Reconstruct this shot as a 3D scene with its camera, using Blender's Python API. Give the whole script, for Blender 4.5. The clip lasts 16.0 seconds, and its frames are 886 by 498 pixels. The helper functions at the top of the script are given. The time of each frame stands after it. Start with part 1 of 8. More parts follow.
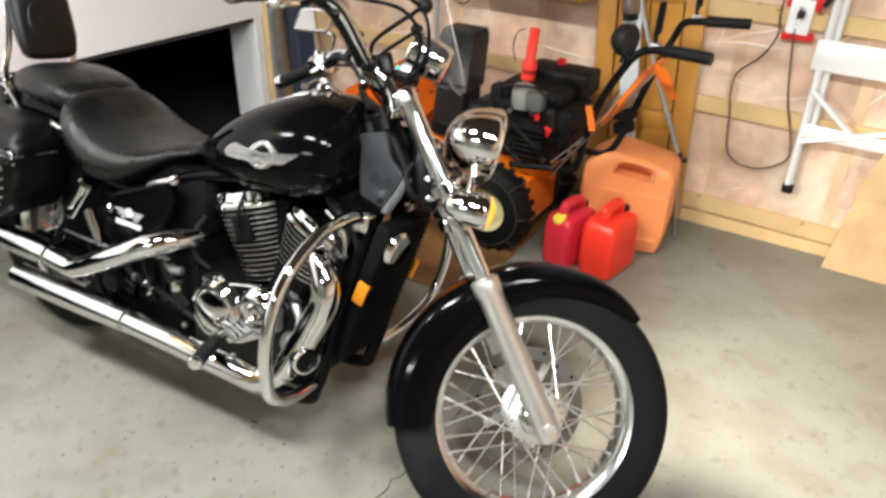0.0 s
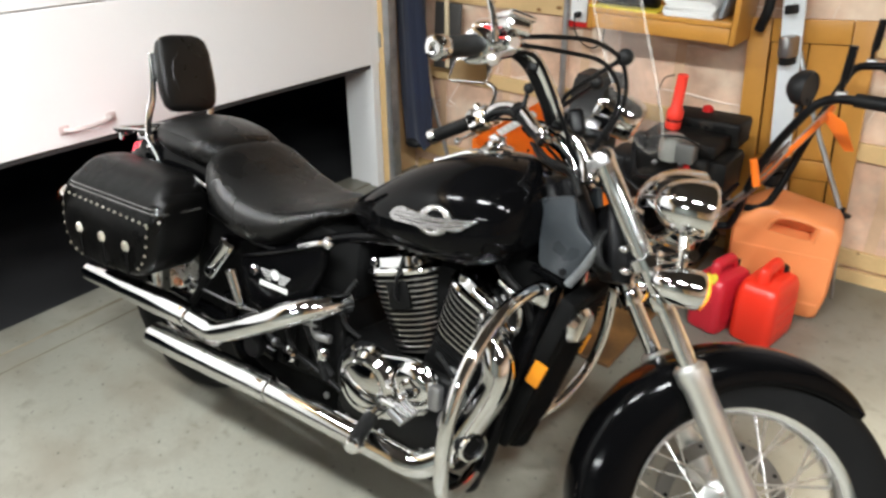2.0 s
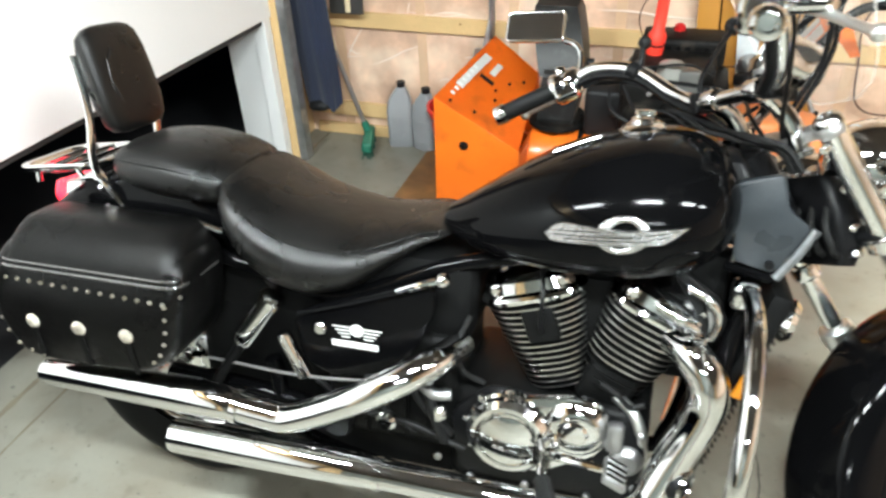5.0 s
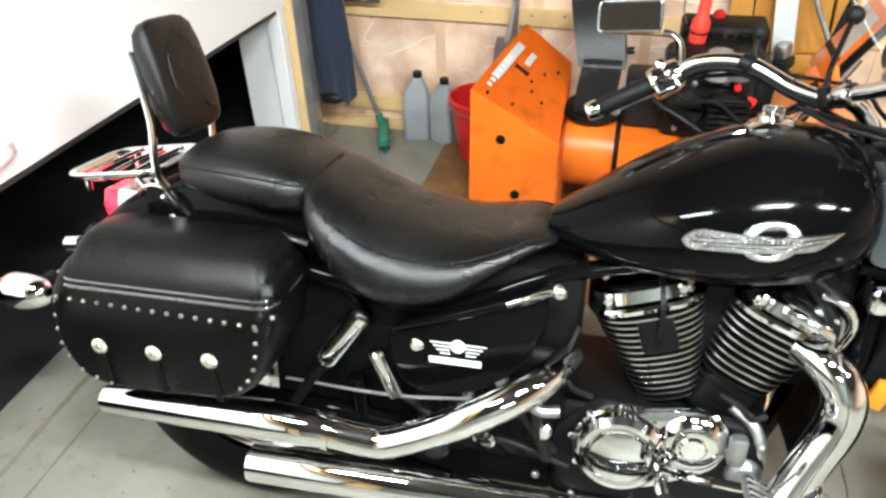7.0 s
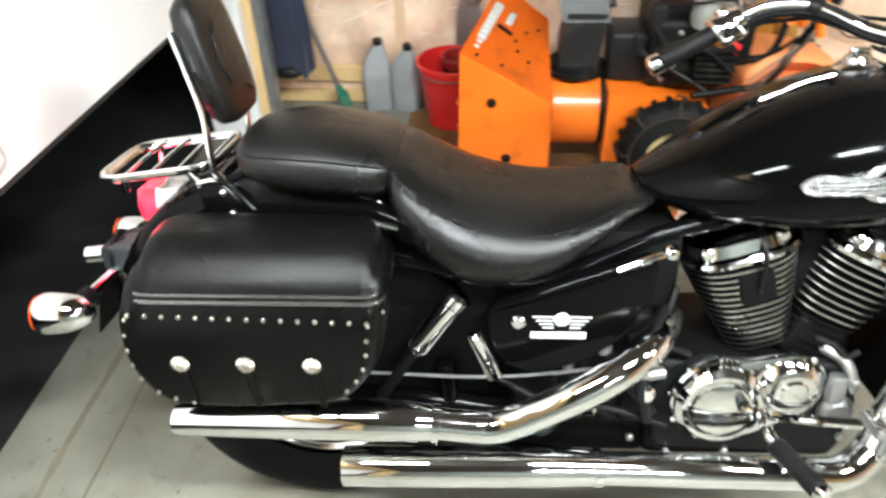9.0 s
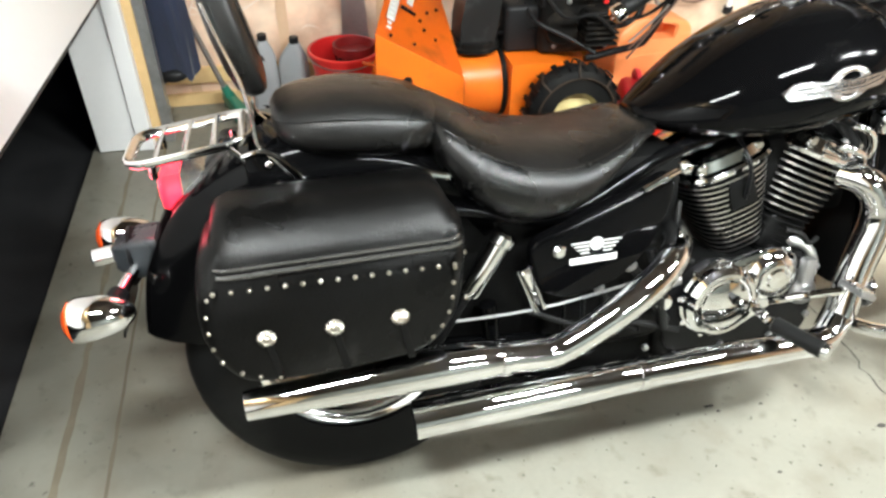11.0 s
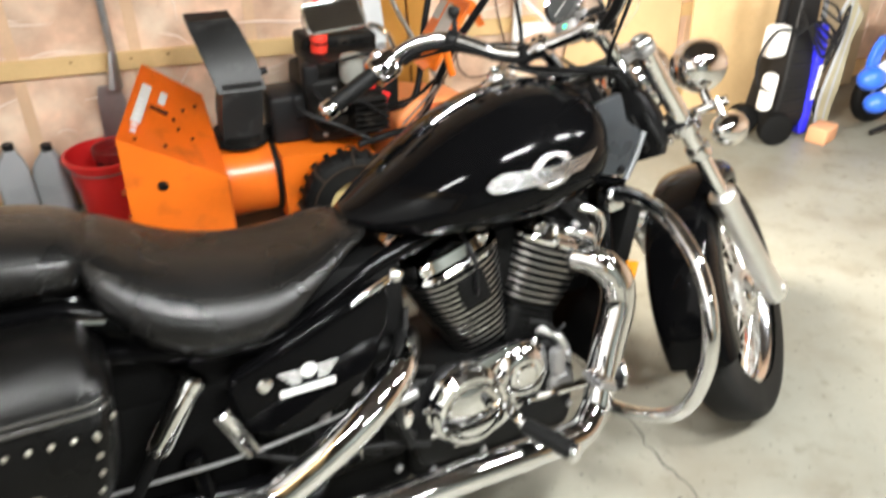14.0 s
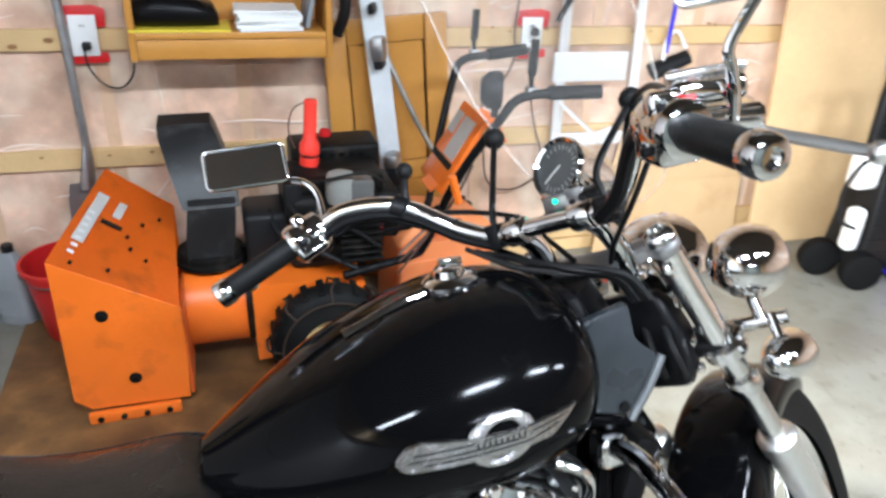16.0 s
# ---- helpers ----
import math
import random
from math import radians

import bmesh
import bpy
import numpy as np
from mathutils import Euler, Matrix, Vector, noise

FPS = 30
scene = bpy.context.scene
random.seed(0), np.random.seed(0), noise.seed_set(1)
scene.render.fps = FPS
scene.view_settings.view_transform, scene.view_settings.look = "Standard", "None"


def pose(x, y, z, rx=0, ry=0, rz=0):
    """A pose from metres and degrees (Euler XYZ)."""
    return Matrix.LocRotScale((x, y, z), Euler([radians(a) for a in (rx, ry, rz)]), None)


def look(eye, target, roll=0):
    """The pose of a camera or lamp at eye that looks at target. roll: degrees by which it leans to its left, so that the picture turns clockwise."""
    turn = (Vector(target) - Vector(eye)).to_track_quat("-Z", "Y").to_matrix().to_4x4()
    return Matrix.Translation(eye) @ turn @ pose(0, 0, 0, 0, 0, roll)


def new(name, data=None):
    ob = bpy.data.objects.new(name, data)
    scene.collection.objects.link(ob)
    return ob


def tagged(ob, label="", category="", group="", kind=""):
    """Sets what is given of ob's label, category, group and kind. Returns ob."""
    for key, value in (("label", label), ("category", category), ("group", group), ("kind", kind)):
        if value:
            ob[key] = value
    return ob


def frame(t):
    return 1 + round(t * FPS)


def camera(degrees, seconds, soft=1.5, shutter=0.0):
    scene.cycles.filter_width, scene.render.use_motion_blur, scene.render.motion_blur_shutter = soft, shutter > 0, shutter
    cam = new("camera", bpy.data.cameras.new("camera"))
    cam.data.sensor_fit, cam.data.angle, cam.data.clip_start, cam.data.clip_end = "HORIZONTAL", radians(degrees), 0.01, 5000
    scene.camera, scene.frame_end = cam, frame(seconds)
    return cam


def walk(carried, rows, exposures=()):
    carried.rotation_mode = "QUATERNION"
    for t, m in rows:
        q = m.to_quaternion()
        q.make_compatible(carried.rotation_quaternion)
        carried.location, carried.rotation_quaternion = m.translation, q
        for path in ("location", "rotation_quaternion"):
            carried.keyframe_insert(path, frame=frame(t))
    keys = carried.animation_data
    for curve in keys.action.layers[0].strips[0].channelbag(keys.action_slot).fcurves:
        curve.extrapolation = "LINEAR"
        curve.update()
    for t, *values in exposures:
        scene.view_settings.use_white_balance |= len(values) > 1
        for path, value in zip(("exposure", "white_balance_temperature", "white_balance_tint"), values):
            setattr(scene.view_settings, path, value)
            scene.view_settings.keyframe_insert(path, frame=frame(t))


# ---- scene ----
LENS_DEG = 62.6
cam = camera(LENS_DEG, 16.0, 2.7, 0.6)
PATH = [
    (0, (0.033, 0.52, 1.426), (-0.859, 1.998, 0.418), 1.4),
    (0.5, (-0.014, 0.506, 1.425), (-0.852, 2.06, 0.485), 2.1),
    (1, (-0.071, 0.475, 1.424), (-0.976, 2.004, 0.506), 0.7),
    (1.5, (-0.149, 0.471, 1.427), (-1.191, 1.918, 0.52), -0.8),
    (2, (-0.265, 0.536, 1.41), (-1.334, 1.953, 0.488), -0.6),
    (2.5, (-0.402, 0.565, 1.418), (-1.424, 1.999, 0.469), 0.5),
    (3, (-0.597, 0.538, 1.416), (-1.383, 2.092, 0.433), -2.6),
    (3.5, (-0.713, 0.546, 1.427), (-1.424, 2.125, 0.427), -2.8),
    (4, (-0.758, 0.617, 1.42), (-1.533, 2.136, 0.375), -3.1),
    (4.5, (-0.871, 0.622, 1.413), (-1.482, 2.182, 0.32), -1.1),
    (5, (-1.02, 0.588, 1.416), (-1.567, 2.157, 0.304), -2.8),
    (7.5, (-1.373, 0.617, 1.4), (-1.752, 2.195, 0.231), -1.9),
    (8, (-1.472, 0.615, 1.394), (-1.771, 2.175, 0.179), -3.1),
    (8.5, (-1.521, 0.641, 1.386), (-1.896, 2.196, 0.185), -2.2),
    (9, (-1.635, 0.619, 1.389), (-1.789, 2.19, 0.162), -1.8),
    (11.5, (-2.062, 0.519, 1.328), (-1.666, 2.071, 0.13), 1.0),
    (12, (-2.047, 0.507, 1.321), (-1.579, 2.052, 0.141), 1.1),
    (12.5, (-1.99, 0.508, 1.323), (-1.444, 2.02, 0.133), 1.2),
    (13, (-1.914, 0.534, 1.329), (-1.289, 2.027, 0.155), 1.0),
    (13.5, (-1.798, 0.569, 1.318), (-1.134, 2.059, 0.16), 0.8),
    (14, (-1.696, 0.612, 1.337), (-1.006, 2.162, 0.279), 0.8),
    (14.5, (-1.59, 0.73, 1.341), (-0.804, 2.301, 0.385), 0.6),
    (15, (-1.525, 0.838, 1.348), (-0.742, 2.423, 0.413), -0.2),
    (15.5, (-1.445, 0.906, 1.36), (-0.738, 2.541, 0.45), 0.5),
    (16, (-1.331, 0.988, 1.357), (-0.786, 2.682, 0.444), 2.1),
]
walk(cam, [(t, look(eye, target, roll)) for t, eye, target, roll in PATH],
     [(0, -0.52, 6500, 10), (1.5, -0.60, 6450, 10), (3.0, -0.30, 6250, 6), (5.0, 0.04, 6200, 4), (9.0, 0.13, 6300, 5), (12.0, 0.08, 6450, 8), (13.2, 0.02, 6500, 10), (14.2, -0.16, 6600, 10), (15.0, -0.16, 6250, 10), (16.0, -0.43, 5650, 10)])

# ---- world, lamps ----
world = bpy.data.worlds.new("night")
scene.world = world
world.use_nodes = True
world.node_tree.nodes["Background"].inputs[0].default_value = (0.010, 0.014, 0.022, 1)
world.node_tree.nodes["Background"].inputs[1].default_value = 0.25
scene.view_settings.exposure = 0.0


def area_lamp(name, at, target, sx, sy, watts, color=(1.0, 0.96, 0.90)):
    d = bpy.data.lights.new(name, "AREA")
    d.shape, d.size, d.size_y, d.energy, d.color = "RECTANGLE", sx, sy, watts, color
    ob = new(name, d)
    ob.matrix_world = look(at, target)
    return ob


CEIL = 2.62
LAMPS = ((-2.25, 0.5, 80, 0.56), (-0.98, 0.5, 110, 0.56), (0.24, 0.5, 105, 0.56), (1.25, 0.5, 75, 0.56), (-0.3, -2.3, 170, 1.2))
for lx, ly, watts, span in LAMPS:
    area_lamp("tube_lamp", (lx, ly, CEIL - 0.11), (lx, ly, 0), span, 0.16, watts, (0.945, 0.97, 0.965))

# ---- mesh tools ----


def part(name, bm, material, parent=None, label="", m=None, sharp=35):
    """Link a bmesh as one mesh object under a thing or a part."""
    bmesh.ops.recalc_face_normals(bm, faces=bm.faces)
    lim = radians(sharp)
    for f in bm.faces:
        f.smooth = True
    for e in bm.edges:
        if len(e.link_faces) == 2 and e.calc_face_angle(0) > lim:
            e.smooth = False
    me = bpy.data.meshes.new(name)
    bm.to_mesh(me)
    bm.free()
    me.materials.append(material)
    ob = new(name, me)
    if parent is not None:
        ob.parent = parent
    if m is not None:
        ob.matrix_basis = m
    if label:
        tagged(ob, label)
    return ob


def thing(name, label, category, m=None, group=""):
    ob = new(name)
    ob.empty_display_size = 0.05
    tagged(ob, label, category, group)
    if m is not None:
        ob.matrix_basis = m
    return ob


def setting(ob, label="", category=""):
    return tagged(ob, label, category, kind="structure")


def box(sx, sy, sz, m=None, bev=0.0, seg=2, bm=None):
    """A box centred on m, with rounded edges."""
    b = bmesh.new()
    bmesh.ops.create_cube(b, size=1)
    bmesh.ops.scale(b, vec=(sx, sy, sz), verts=b.verts)
    if bev > 0:
        bmesh.ops.bevel(b, geom=list(b.edges), offset=bev, segments=seg, affect="EDGES", profile=0.5)
    return _add(b, m, bm)


def _add(b, m, bm):
    if m is not None:
        bmesh.ops.transform(b, matrix=m, verts=b.verts)
    if bm is None:
        return b
    tmp = bpy.data.meshes.new("tmp")
    b.to_mesh(tmp)
    b.free()
    bm.from_mesh(tmp)
    bpy.data.meshes.remove(tmp)
    return bm


def box2(lo, hi, bev=0.0, seg=2, bm=None):
    lo, hi = Vector(lo), Vector(hi)
    c, s = (lo + hi) / 2, hi - lo
    return box(s.x, s.y, s.z, Matrix.Translation(c), bev, seg, bm)


def along(p0, p1, spin=0.0):
    """A pose at p0 whose z runs to p1."""
    p0, p1 = Vector(p0), Vector(p1)
    return Matrix.Translation(p0) @ (p1 - p0).to_track_quat("Z", "Y").to_matrix().to_4x4() @ Matrix.Rotation(spin, 4, "Z")


def lathe(profile, m=None, seg=32, bm=None, close=True):
    """Turn (radius, height) round z."""
    b = bmesh.new()
    rings = []
    for r, z in profile:
        if r < 1e-6:
            rings.append([b.verts.new((0, 0, z))])
        else:
            rings.append([b.verts.new((r * math.cos(2 * math.pi * k / seg), r * math.sin(2 * math.pi * k / seg), z)) for k in range(seg)])
    for a, c in zip(rings, rings[1:]):
        for k in range(seg):
            k2 = (k + 1) % seg
            if len(a) == 1 and len(c) == 1:
                continue
            if len(a) == 1:
                b.faces.new((a[0], c[k], c[k2]))
            elif len(c) == 1:
                b.faces.new((a[k], a[k2], c[0]))
            else:
                b.faces.new((a[k], a[k2], c[k2], c[k]))
    if close:
        for ring in (rings[0], rings[-1]):
            if len(ring) > 2:
                b.faces.new(ring)
    return _add(b, m, bm)


def rod(p0, p1, r, r2=None, seg=16, bm=None, bev=0.0):
    r2 = r if r2 is None else r2
    d = (Vector(p1) - Vector(p0)).length
    if bev:
        prof = [(r - bev, 0), (r, bev), (r2, d - bev), (r2 - bev, d)]
    else:
        prof = [(r, 0), (r2, d)]
    return lathe(prof, along(p0, p1), seg, bm)


def spline(pts, n=8):
    """A smooth line through the points (Catmull-Rom)."""
    p = [Vector(q) for q in pts]
    p = [2 * p[0] - p[1]] + p + [2 * p[-1] - p[-2]]
    out = []
    for a, b, c, d in zip(p, p[1:], p[2:], p[3:]):
        for k in range(n):
            t = k / n
            out.append(0.5 * (2 * b + (c - a) * t + (2 * a - 5 * b + 4 * c - d) * t * t + (3 * b - a - 3 * c + d) * t ** 3))
    return out + [p[-2]]


def tube(pts, r, seg=12, bm=None, n=8, smooth=True, caps=True, flat=1.0):
    """Sweep a circle along a line; r may be a list over the given points."""
    line = spline(pts, n) if smooth else [Vector(q) for q in pts]
    if isinstance(r, (list, tuple)):
        k = n if smooth else 1
        rr = []
        for a, c in zip(r, r[1:]):
            rr += [a + (c - a) * j / k for j in range(k)]
        rr.append(r[-1])
    else:
        rr = [r] * len(line)
    b = bmesh.new()
    rings, side = [], None
    for k, p in enumerate(line):
        d = (line[min(k + 1, len(line) - 1)] - line[max(k - 1, 0)]).normalized()
        if side is None:
            side = d.orthogonal().normalized()
        side = (side - d * side.dot(d)).normalized()
        up = d.cross(side)
        rings.append([b.verts.new(p + rr[k] * (math.cos(2 * math.pi * j / seg) * side + flat * math.sin(2 * math.pi * j / seg) * up)) for j in range(seg)])
    for a, c in zip(rings, rings[1:]):
        for j in range(seg):
            b.faces.new((a[j], a[(j + 1) % seg], c[(j + 1) % seg], c[j]))
    if caps:
        b.faces.new(rings[0])
        b.faces.new(rings[-1])
    return _add(b, None, bm)


def loft(rings, caps=True, closed=True, bm=None, m=None):
    """Skin rings of equally many points."""
    b = bmesh.new()
    vs = [[b.verts.new(p) for p in ring] for ring in rings]
    n = len(vs[0])
    for a, c in zip(vs, vs[1:]):
        for j in range(n if closed else n - 1):
            b.faces.new((a[j], a[(j + 1) % n], c[(j + 1) % n], c[j]))
    if caps and closed:
        b.faces.new(vs[0])
        b.faces.new(vs[-1])
    return _add(b, m, bm)


def oval(x, hw, top, bot, n=28, e=2.4, yc=0.0, mid=None, taper=0.0):
    """A superellipse ring across x: half width hw, from bot to top; mid is the height of the widest place."""
    mid = (top + bot) / 2 if mid is None else mid
    out = []
    for k in range(n):
        a = 2 * math.pi * k / n
        c, s = math.cos(a), math.sin(a)
        cy = math.copysign(abs(c) ** (2 / e), c)
        cz = math.copysign(abs(s) ** (2 / e), s)
        z = mid + cz * ((top - mid) if cz > 0 else (mid - bot))
        out.append(Vector((x, yc + hw * cy * (1 - taper * max(cz, 0)), z)))
    return out


def interp(table, x):
    """Linear look-up in rows of x, a, b, ...; smoothed by a cosine-free Hermite."""
    xs = [r[0] for r in table]
    return [float(np.interp(x, xs, [r[k] for r in table])) for k in range(1, len(table[0]))]


def smooth_rows(table, n):
    """Resample rows with a Catmull-Rom spline through them."""
    rows = [np.array(r, float) for r in table]
    rows = [2 * rows[0] - rows[1]] + rows + [2 * rows[-1] - rows[-2]]
    out = []
    for a, b, c, d in zip(rows, rows[1:], rows[2:], rows[3:]):
        for k in range(n):
            t = k / n
            out.append(0.5 * (2 * b + (c - a) * t + (2 * a - 5 * b + 4 * c - d) * t * t + (3 * b - a - 3 * c + d) * t ** 3))
    out.append(rows[-2])
    return out


def plate(outline, thick, m=None, bev=0.0, bm=None, seg=2):
    """An outline in x, y, thickened along z from 0."""
    b = bmesh.new()
    f = b.faces.new([b.verts.new((x, y, 0)) for x, y in outline])
    top = bmesh.ops.extrude_face_region(b, geom=[f])
    bmesh.ops.translate(b, vec=(0, 0, thick), verts=[v for v in top["geom"] if isinstance(v, bmesh.types.BMVert)])
    if bev > 0:
        es = [e for e in b.edges if abs(e.verts[0].co.z - e.verts[1].co.z) < 1e-6]
        bmesh.ops.bevel(b, geom=es, offset=bev, segments=seg, affect="EDGES", profile=0.5)
    return _add(b, m, bm)


def rounded(points, r, n=4):
    """Round the corners of a closed outline."""
    out = []
    k = len(points)
    for i in range(k):
        a, b, c = (Vector(points[j % k]).to_2d() for j in (i - 1, i, i + 1))
        d1, d2 = (a - b), (c - b)
        q = min(r, d1.length * 0.45, d2.length * 0.45)
        p, s = b + d1.normalized() * q, b + d2.normalized() * q
        for j in range(n + 1):
            t = j / n
            out.append(tuple((1 - t) ** 2 * p + 2 * t * (1 - t) * b + t * t * s))
    return out


UPX = Matrix(((1, 0, 0, 0), (0, 0, -1, 0), (0, 1, 0, 0), (0, 0, 0, 1)))  # plate x, y -> x, z; thickness towards -y


def side_plate(outline, y, thick, bev=0.0, bm=None, seg=2):
    """An outline in x, z standing at y, thickened towards -y."""
    return plate(outline, thick, Matrix.Translation((0, y, 0)) @ UPX, bev, bm, seg)


def ball(c, r, sc=(1, 1, 1), seg=20, bm=None):
    b = bmesh.new()
    bmesh.ops.create_uvsphere(b, u_segments=seg, v_segments=seg // 2, radius=r)
    return _add(b, Matrix.Translation(c) @ Matrix.Diagonal((*sc, 1)), bm)


# ---- materials ----


def material(name, color, rough=0.5, metal=0.0, var=0.12, scale=6.0, fine=90.0, bump=0.0, bump_scale=150.0, coat=0.0, coat_rough=0.05,
             rough_var=0.1, dirt=None, dirt_amount=0.0, dirt_scale=3.0, emit=None, emit_power=0.0, transmission=0.0, ior=1.45, sheen=0.0, per_piece=0.0, alpha=1.0, spec=0.5, crease=0.0, crease_scale=22.0):
    """A principled surface whose colour and gloss vary at two scales, with fine relief and stains."""
    mt = bpy.data.materials.new(name)
    mt.use_nodes = True
    nt = mt.node_tree
    bs = nt.nodes["Principled BSDF"]
    co = nt.nodes.new("ShaderNodeTexCoord").outputs["Object"]

    def noise_node(s, detail=4.0):
        t = nt.nodes.new("ShaderNodeTexNoise")
        t.inputs["Scale"].default_value, t.inputs["Detail"].default_value = s, detail
        nt.links.new(co, t.inputs["Vector"])
        return t.outputs["Fac"]

    def mapped(sock, a, b, lo, hi):
        t = nt.nodes.new("ShaderNodeMapRange")
        for k, v in zip(("From Min", "From Max", "To Min", "To Max"), (a, b, lo, hi)):
            t.inputs[k].default_value = v
        nt.links.new(sock, t.inputs["Value"])
        return t.outputs["Result"]

    def mix(fac, a, b, mode="MIX"):
        t = nt.nodes.new("ShaderNodeMix")
        t.data_type, t.blend_type = "RGBA", mode
        for sock, v in ((t.inputs["Factor"], fac), (t.inputs["A"], a), (t.inputs["B"], b)):
            if isinstance(v, bpy.types.NodeSocket):
                nt.links.new(v, sock)
            else:
                sock.default_value = v if not isinstance(v, tuple) else (*v[:3], 1)
        return t.outputs["Result"]

    big, small = noise_node(scale, 5), noise_node(fine, 3)
    dark = tuple(c * (1 - var) for c in color)
    lite = tuple(min(1.0, c * (1 + var)) for c in color)
    col = mix(mapped(big, 0.3, 0.7, 0, 1), dark, lite)
    col = mix(mapped(small, 0.25, 0.75, 0, 0.5), col, tuple(c * (1 - var * 0.9) for c in color))
    if per_piece:
        info = nt.nodes.new("ShaderNodeObjectInfo").outputs["Random"]
        col = mix(mapped(info, 0, 1, 0, per_piece), col, tuple(c * 0.55 for c in color))
    if dirt is not None:
        col = mix(mapped(noise_node(dirt_scale, 7), 0.62 - dirt_amount * 0.35, 0.78, 0, min(1.0, 0.35 + dirt_amount)), col, dirt)
    nt.links.new(col, bs.inputs["Base Color"])
    nt.links.new(mapped(big, 0.3, 0.7, max(0.02, rough * (1 - rough_var)), min(1.0, rough * (1 + rough_var))), bs.inputs["Roughness"])
    bs.inputs["Metallic"].default_value = metal
    bs.inputs["Coat Weight"].default_value, bs.inputs["Coat Roughness"].default_value = coat, coat_rough
    bs.inputs["Transmission Weight"].default_value, bs.inputs["IOR"].default_value = transmission, ior
    bs.inputs["Sheen Weight"].default_value = sheen
    bs.inputs["Alpha"].default_value, bs.inputs["Specular IOR Level"].default_value = alpha, spec
    if bump:
        bn = nt.nodes.new("ShaderNodeBump")
        bn.inputs["Strength"].default_value, bn.inputs["Distance"].default_value = bump, 0.002
        nt.links.new(noise_node(bump_scale, 4), bn.inputs["Height"])
        nt.links.new(bn.outputs["Normal"], bs.inputs["Normal"])
        if crease:
            fold = nt.nodes.new("ShaderNodeBump")
            fold.inputs["Strength"].default_value, fold.inputs["Distance"].default_value = crease, 0.008
            nt.links.new(noise_node(crease_scale, 3), fold.inputs["Height"])
            nt.links.new(fold.outputs["Normal"], bn.inputs["Normal"])
    if emit:
        bs.inputs["Emission Color"].default_value = (*emit, 1)
        bs.inputs["Emission Strength"].default_value = emit_power
    return mt


CHROME = material("chrome", (0.78, 0.78, 0.78), 0.045, 1.0, 0.05, rough_var=0.4, dirt=(0.45, 0.43, 0.40), dirt_amount=0.12, dirt_scale=14)
SATINCHROME = material("satin_chrome", (0.84, 0.84, 0.83), 0.15, 1.0, 0.06, rough_var=0.4)
ALU = material("aluminium", (0.80, 0.80, 0.78), 0.36, 1.0, 0.08, bump=0.08, bump_scale=300)
STEEL = material("dull_steel", (0.42, 0.42, 0.42), 0.42, 1.0, 0.15, bump=0.1)
PAINT = material("black_paint", (0.0018, 0.0018, 0.002), 0.09, 0.0, 0.2, rough_var=0.5, spec=0.10)
WHEELMETAL = material("wheel_chrome", (0.90, 0.90, 0.90), 0.16, 1.0, 0.06, rough_var=0.4)
SPOKE = material("spoke_steel", (0.78, 0.78, 0.76), 0.30, 1.0, 0.08, rough_var=0.4)
SATIN = material("satin_black", (0.005, 0.005, 0.0055), 0.34, 0.0, 0.2, bump=0.15, spec=0.16)
LEATHER = material("black_leather", (0.005, 0.0048, 0.0046), 0.31, 0.0, 0.2, bump=0.40, bump_scale=300, rough_var=0.45, spec=0.36, crease=0.26, crease_scale=15)
BAGHIDE = material("saddlebag_leather", (0.0024, 0.0023, 0.0022), 0.33, 0.0, 0.25, bump=0.3, bump_scale=260, rough_var=0.3, dirt=(0.020, 0.019, 0.018), dirt_amount=0.12, dirt_scale=9, spec=0.17, crease=0.3, crease_scale=13)
# glossy welt leather, lightened to paint in the highlight along the lid's edge
WELT = material("welt_leather_glint", (0.040, 0.039, 0.037), 0.18, 0.0, 0.3, bump=0.1, bump_scale=300, spec=0.9, coat=0.8, coat_rough=0.15)
RUBBER = material("tyre_rubber", (0.0060, 0.0061, 0.0062), 0.58, 0.0, 0.2, bump=0.2, bump_scale=200, dirt=(0.03, 0.029, 0.026), dirt_amount=0.2, spec=0.11)
GRIP = material("grip_rubber", (0.007, 0.007, 0.007), 0.5, spec=0.18, bump=0.3, bump_scale=350)
FINS = material("engine_black", (0.004, 0.004, 0.004), 0.42, 0.0, 0.2, spec=0.10)
FINEDGE = material("polished_fin", (0.46, 0.45, 0.43), 0.30, 1.0, 0.15)
DARK = material("dark_works", (0.003, 0.003, 0.003), 0.6, 0.0, 0.3, bump=0.3, spec=0.1)
RADGREY = material("grey_plastic", (0.023, 0.027, 0.031), 0.34, 0.0, 0.25, scale=14, bump=0.2, rough_var=0.4)
RIBGREY = material("frame_edge_grey", (0.22, 0.23, 0.24), 0.32, 0.6, 0.3, scale=40, fine=300, bump=0.6, bump_scale=260)
AMBER = material("amber_lens", (0.9, 0.35, 0.02), 0.15, 0.0, 0.05, emit=(1.0, 0.42, 0.02), emit_power=1.6)
REFLECTOR = material("amber_reflector", (0.55, 0.20, 0.01), 0.25, 0.0, 0.2, fine=400)
ORANGELENS = material("orange_lens", (0.75, 0.10, 0.02), 0.15, 0.0, 0.08)
REDLENS = material("lit_red_lens", (0.8, 0.03, 0.06), 0.15, 0.0, 0.05, emit=(1.0, 0.02, 0.05), emit_power=1.5)
GREENLED = material("green_lamp", (0.05, 0.8, 0.4), 0.3, emit=(0.05, 1.0, 0.5), emit_power=2.0)
LENS = material("clear_lens", (0.95, 0.95, 0.93), 0.05, 0.0, 0.02, transmission=0.6, emit=(1.0, 0.93, 0.80), emit_power=9.0)
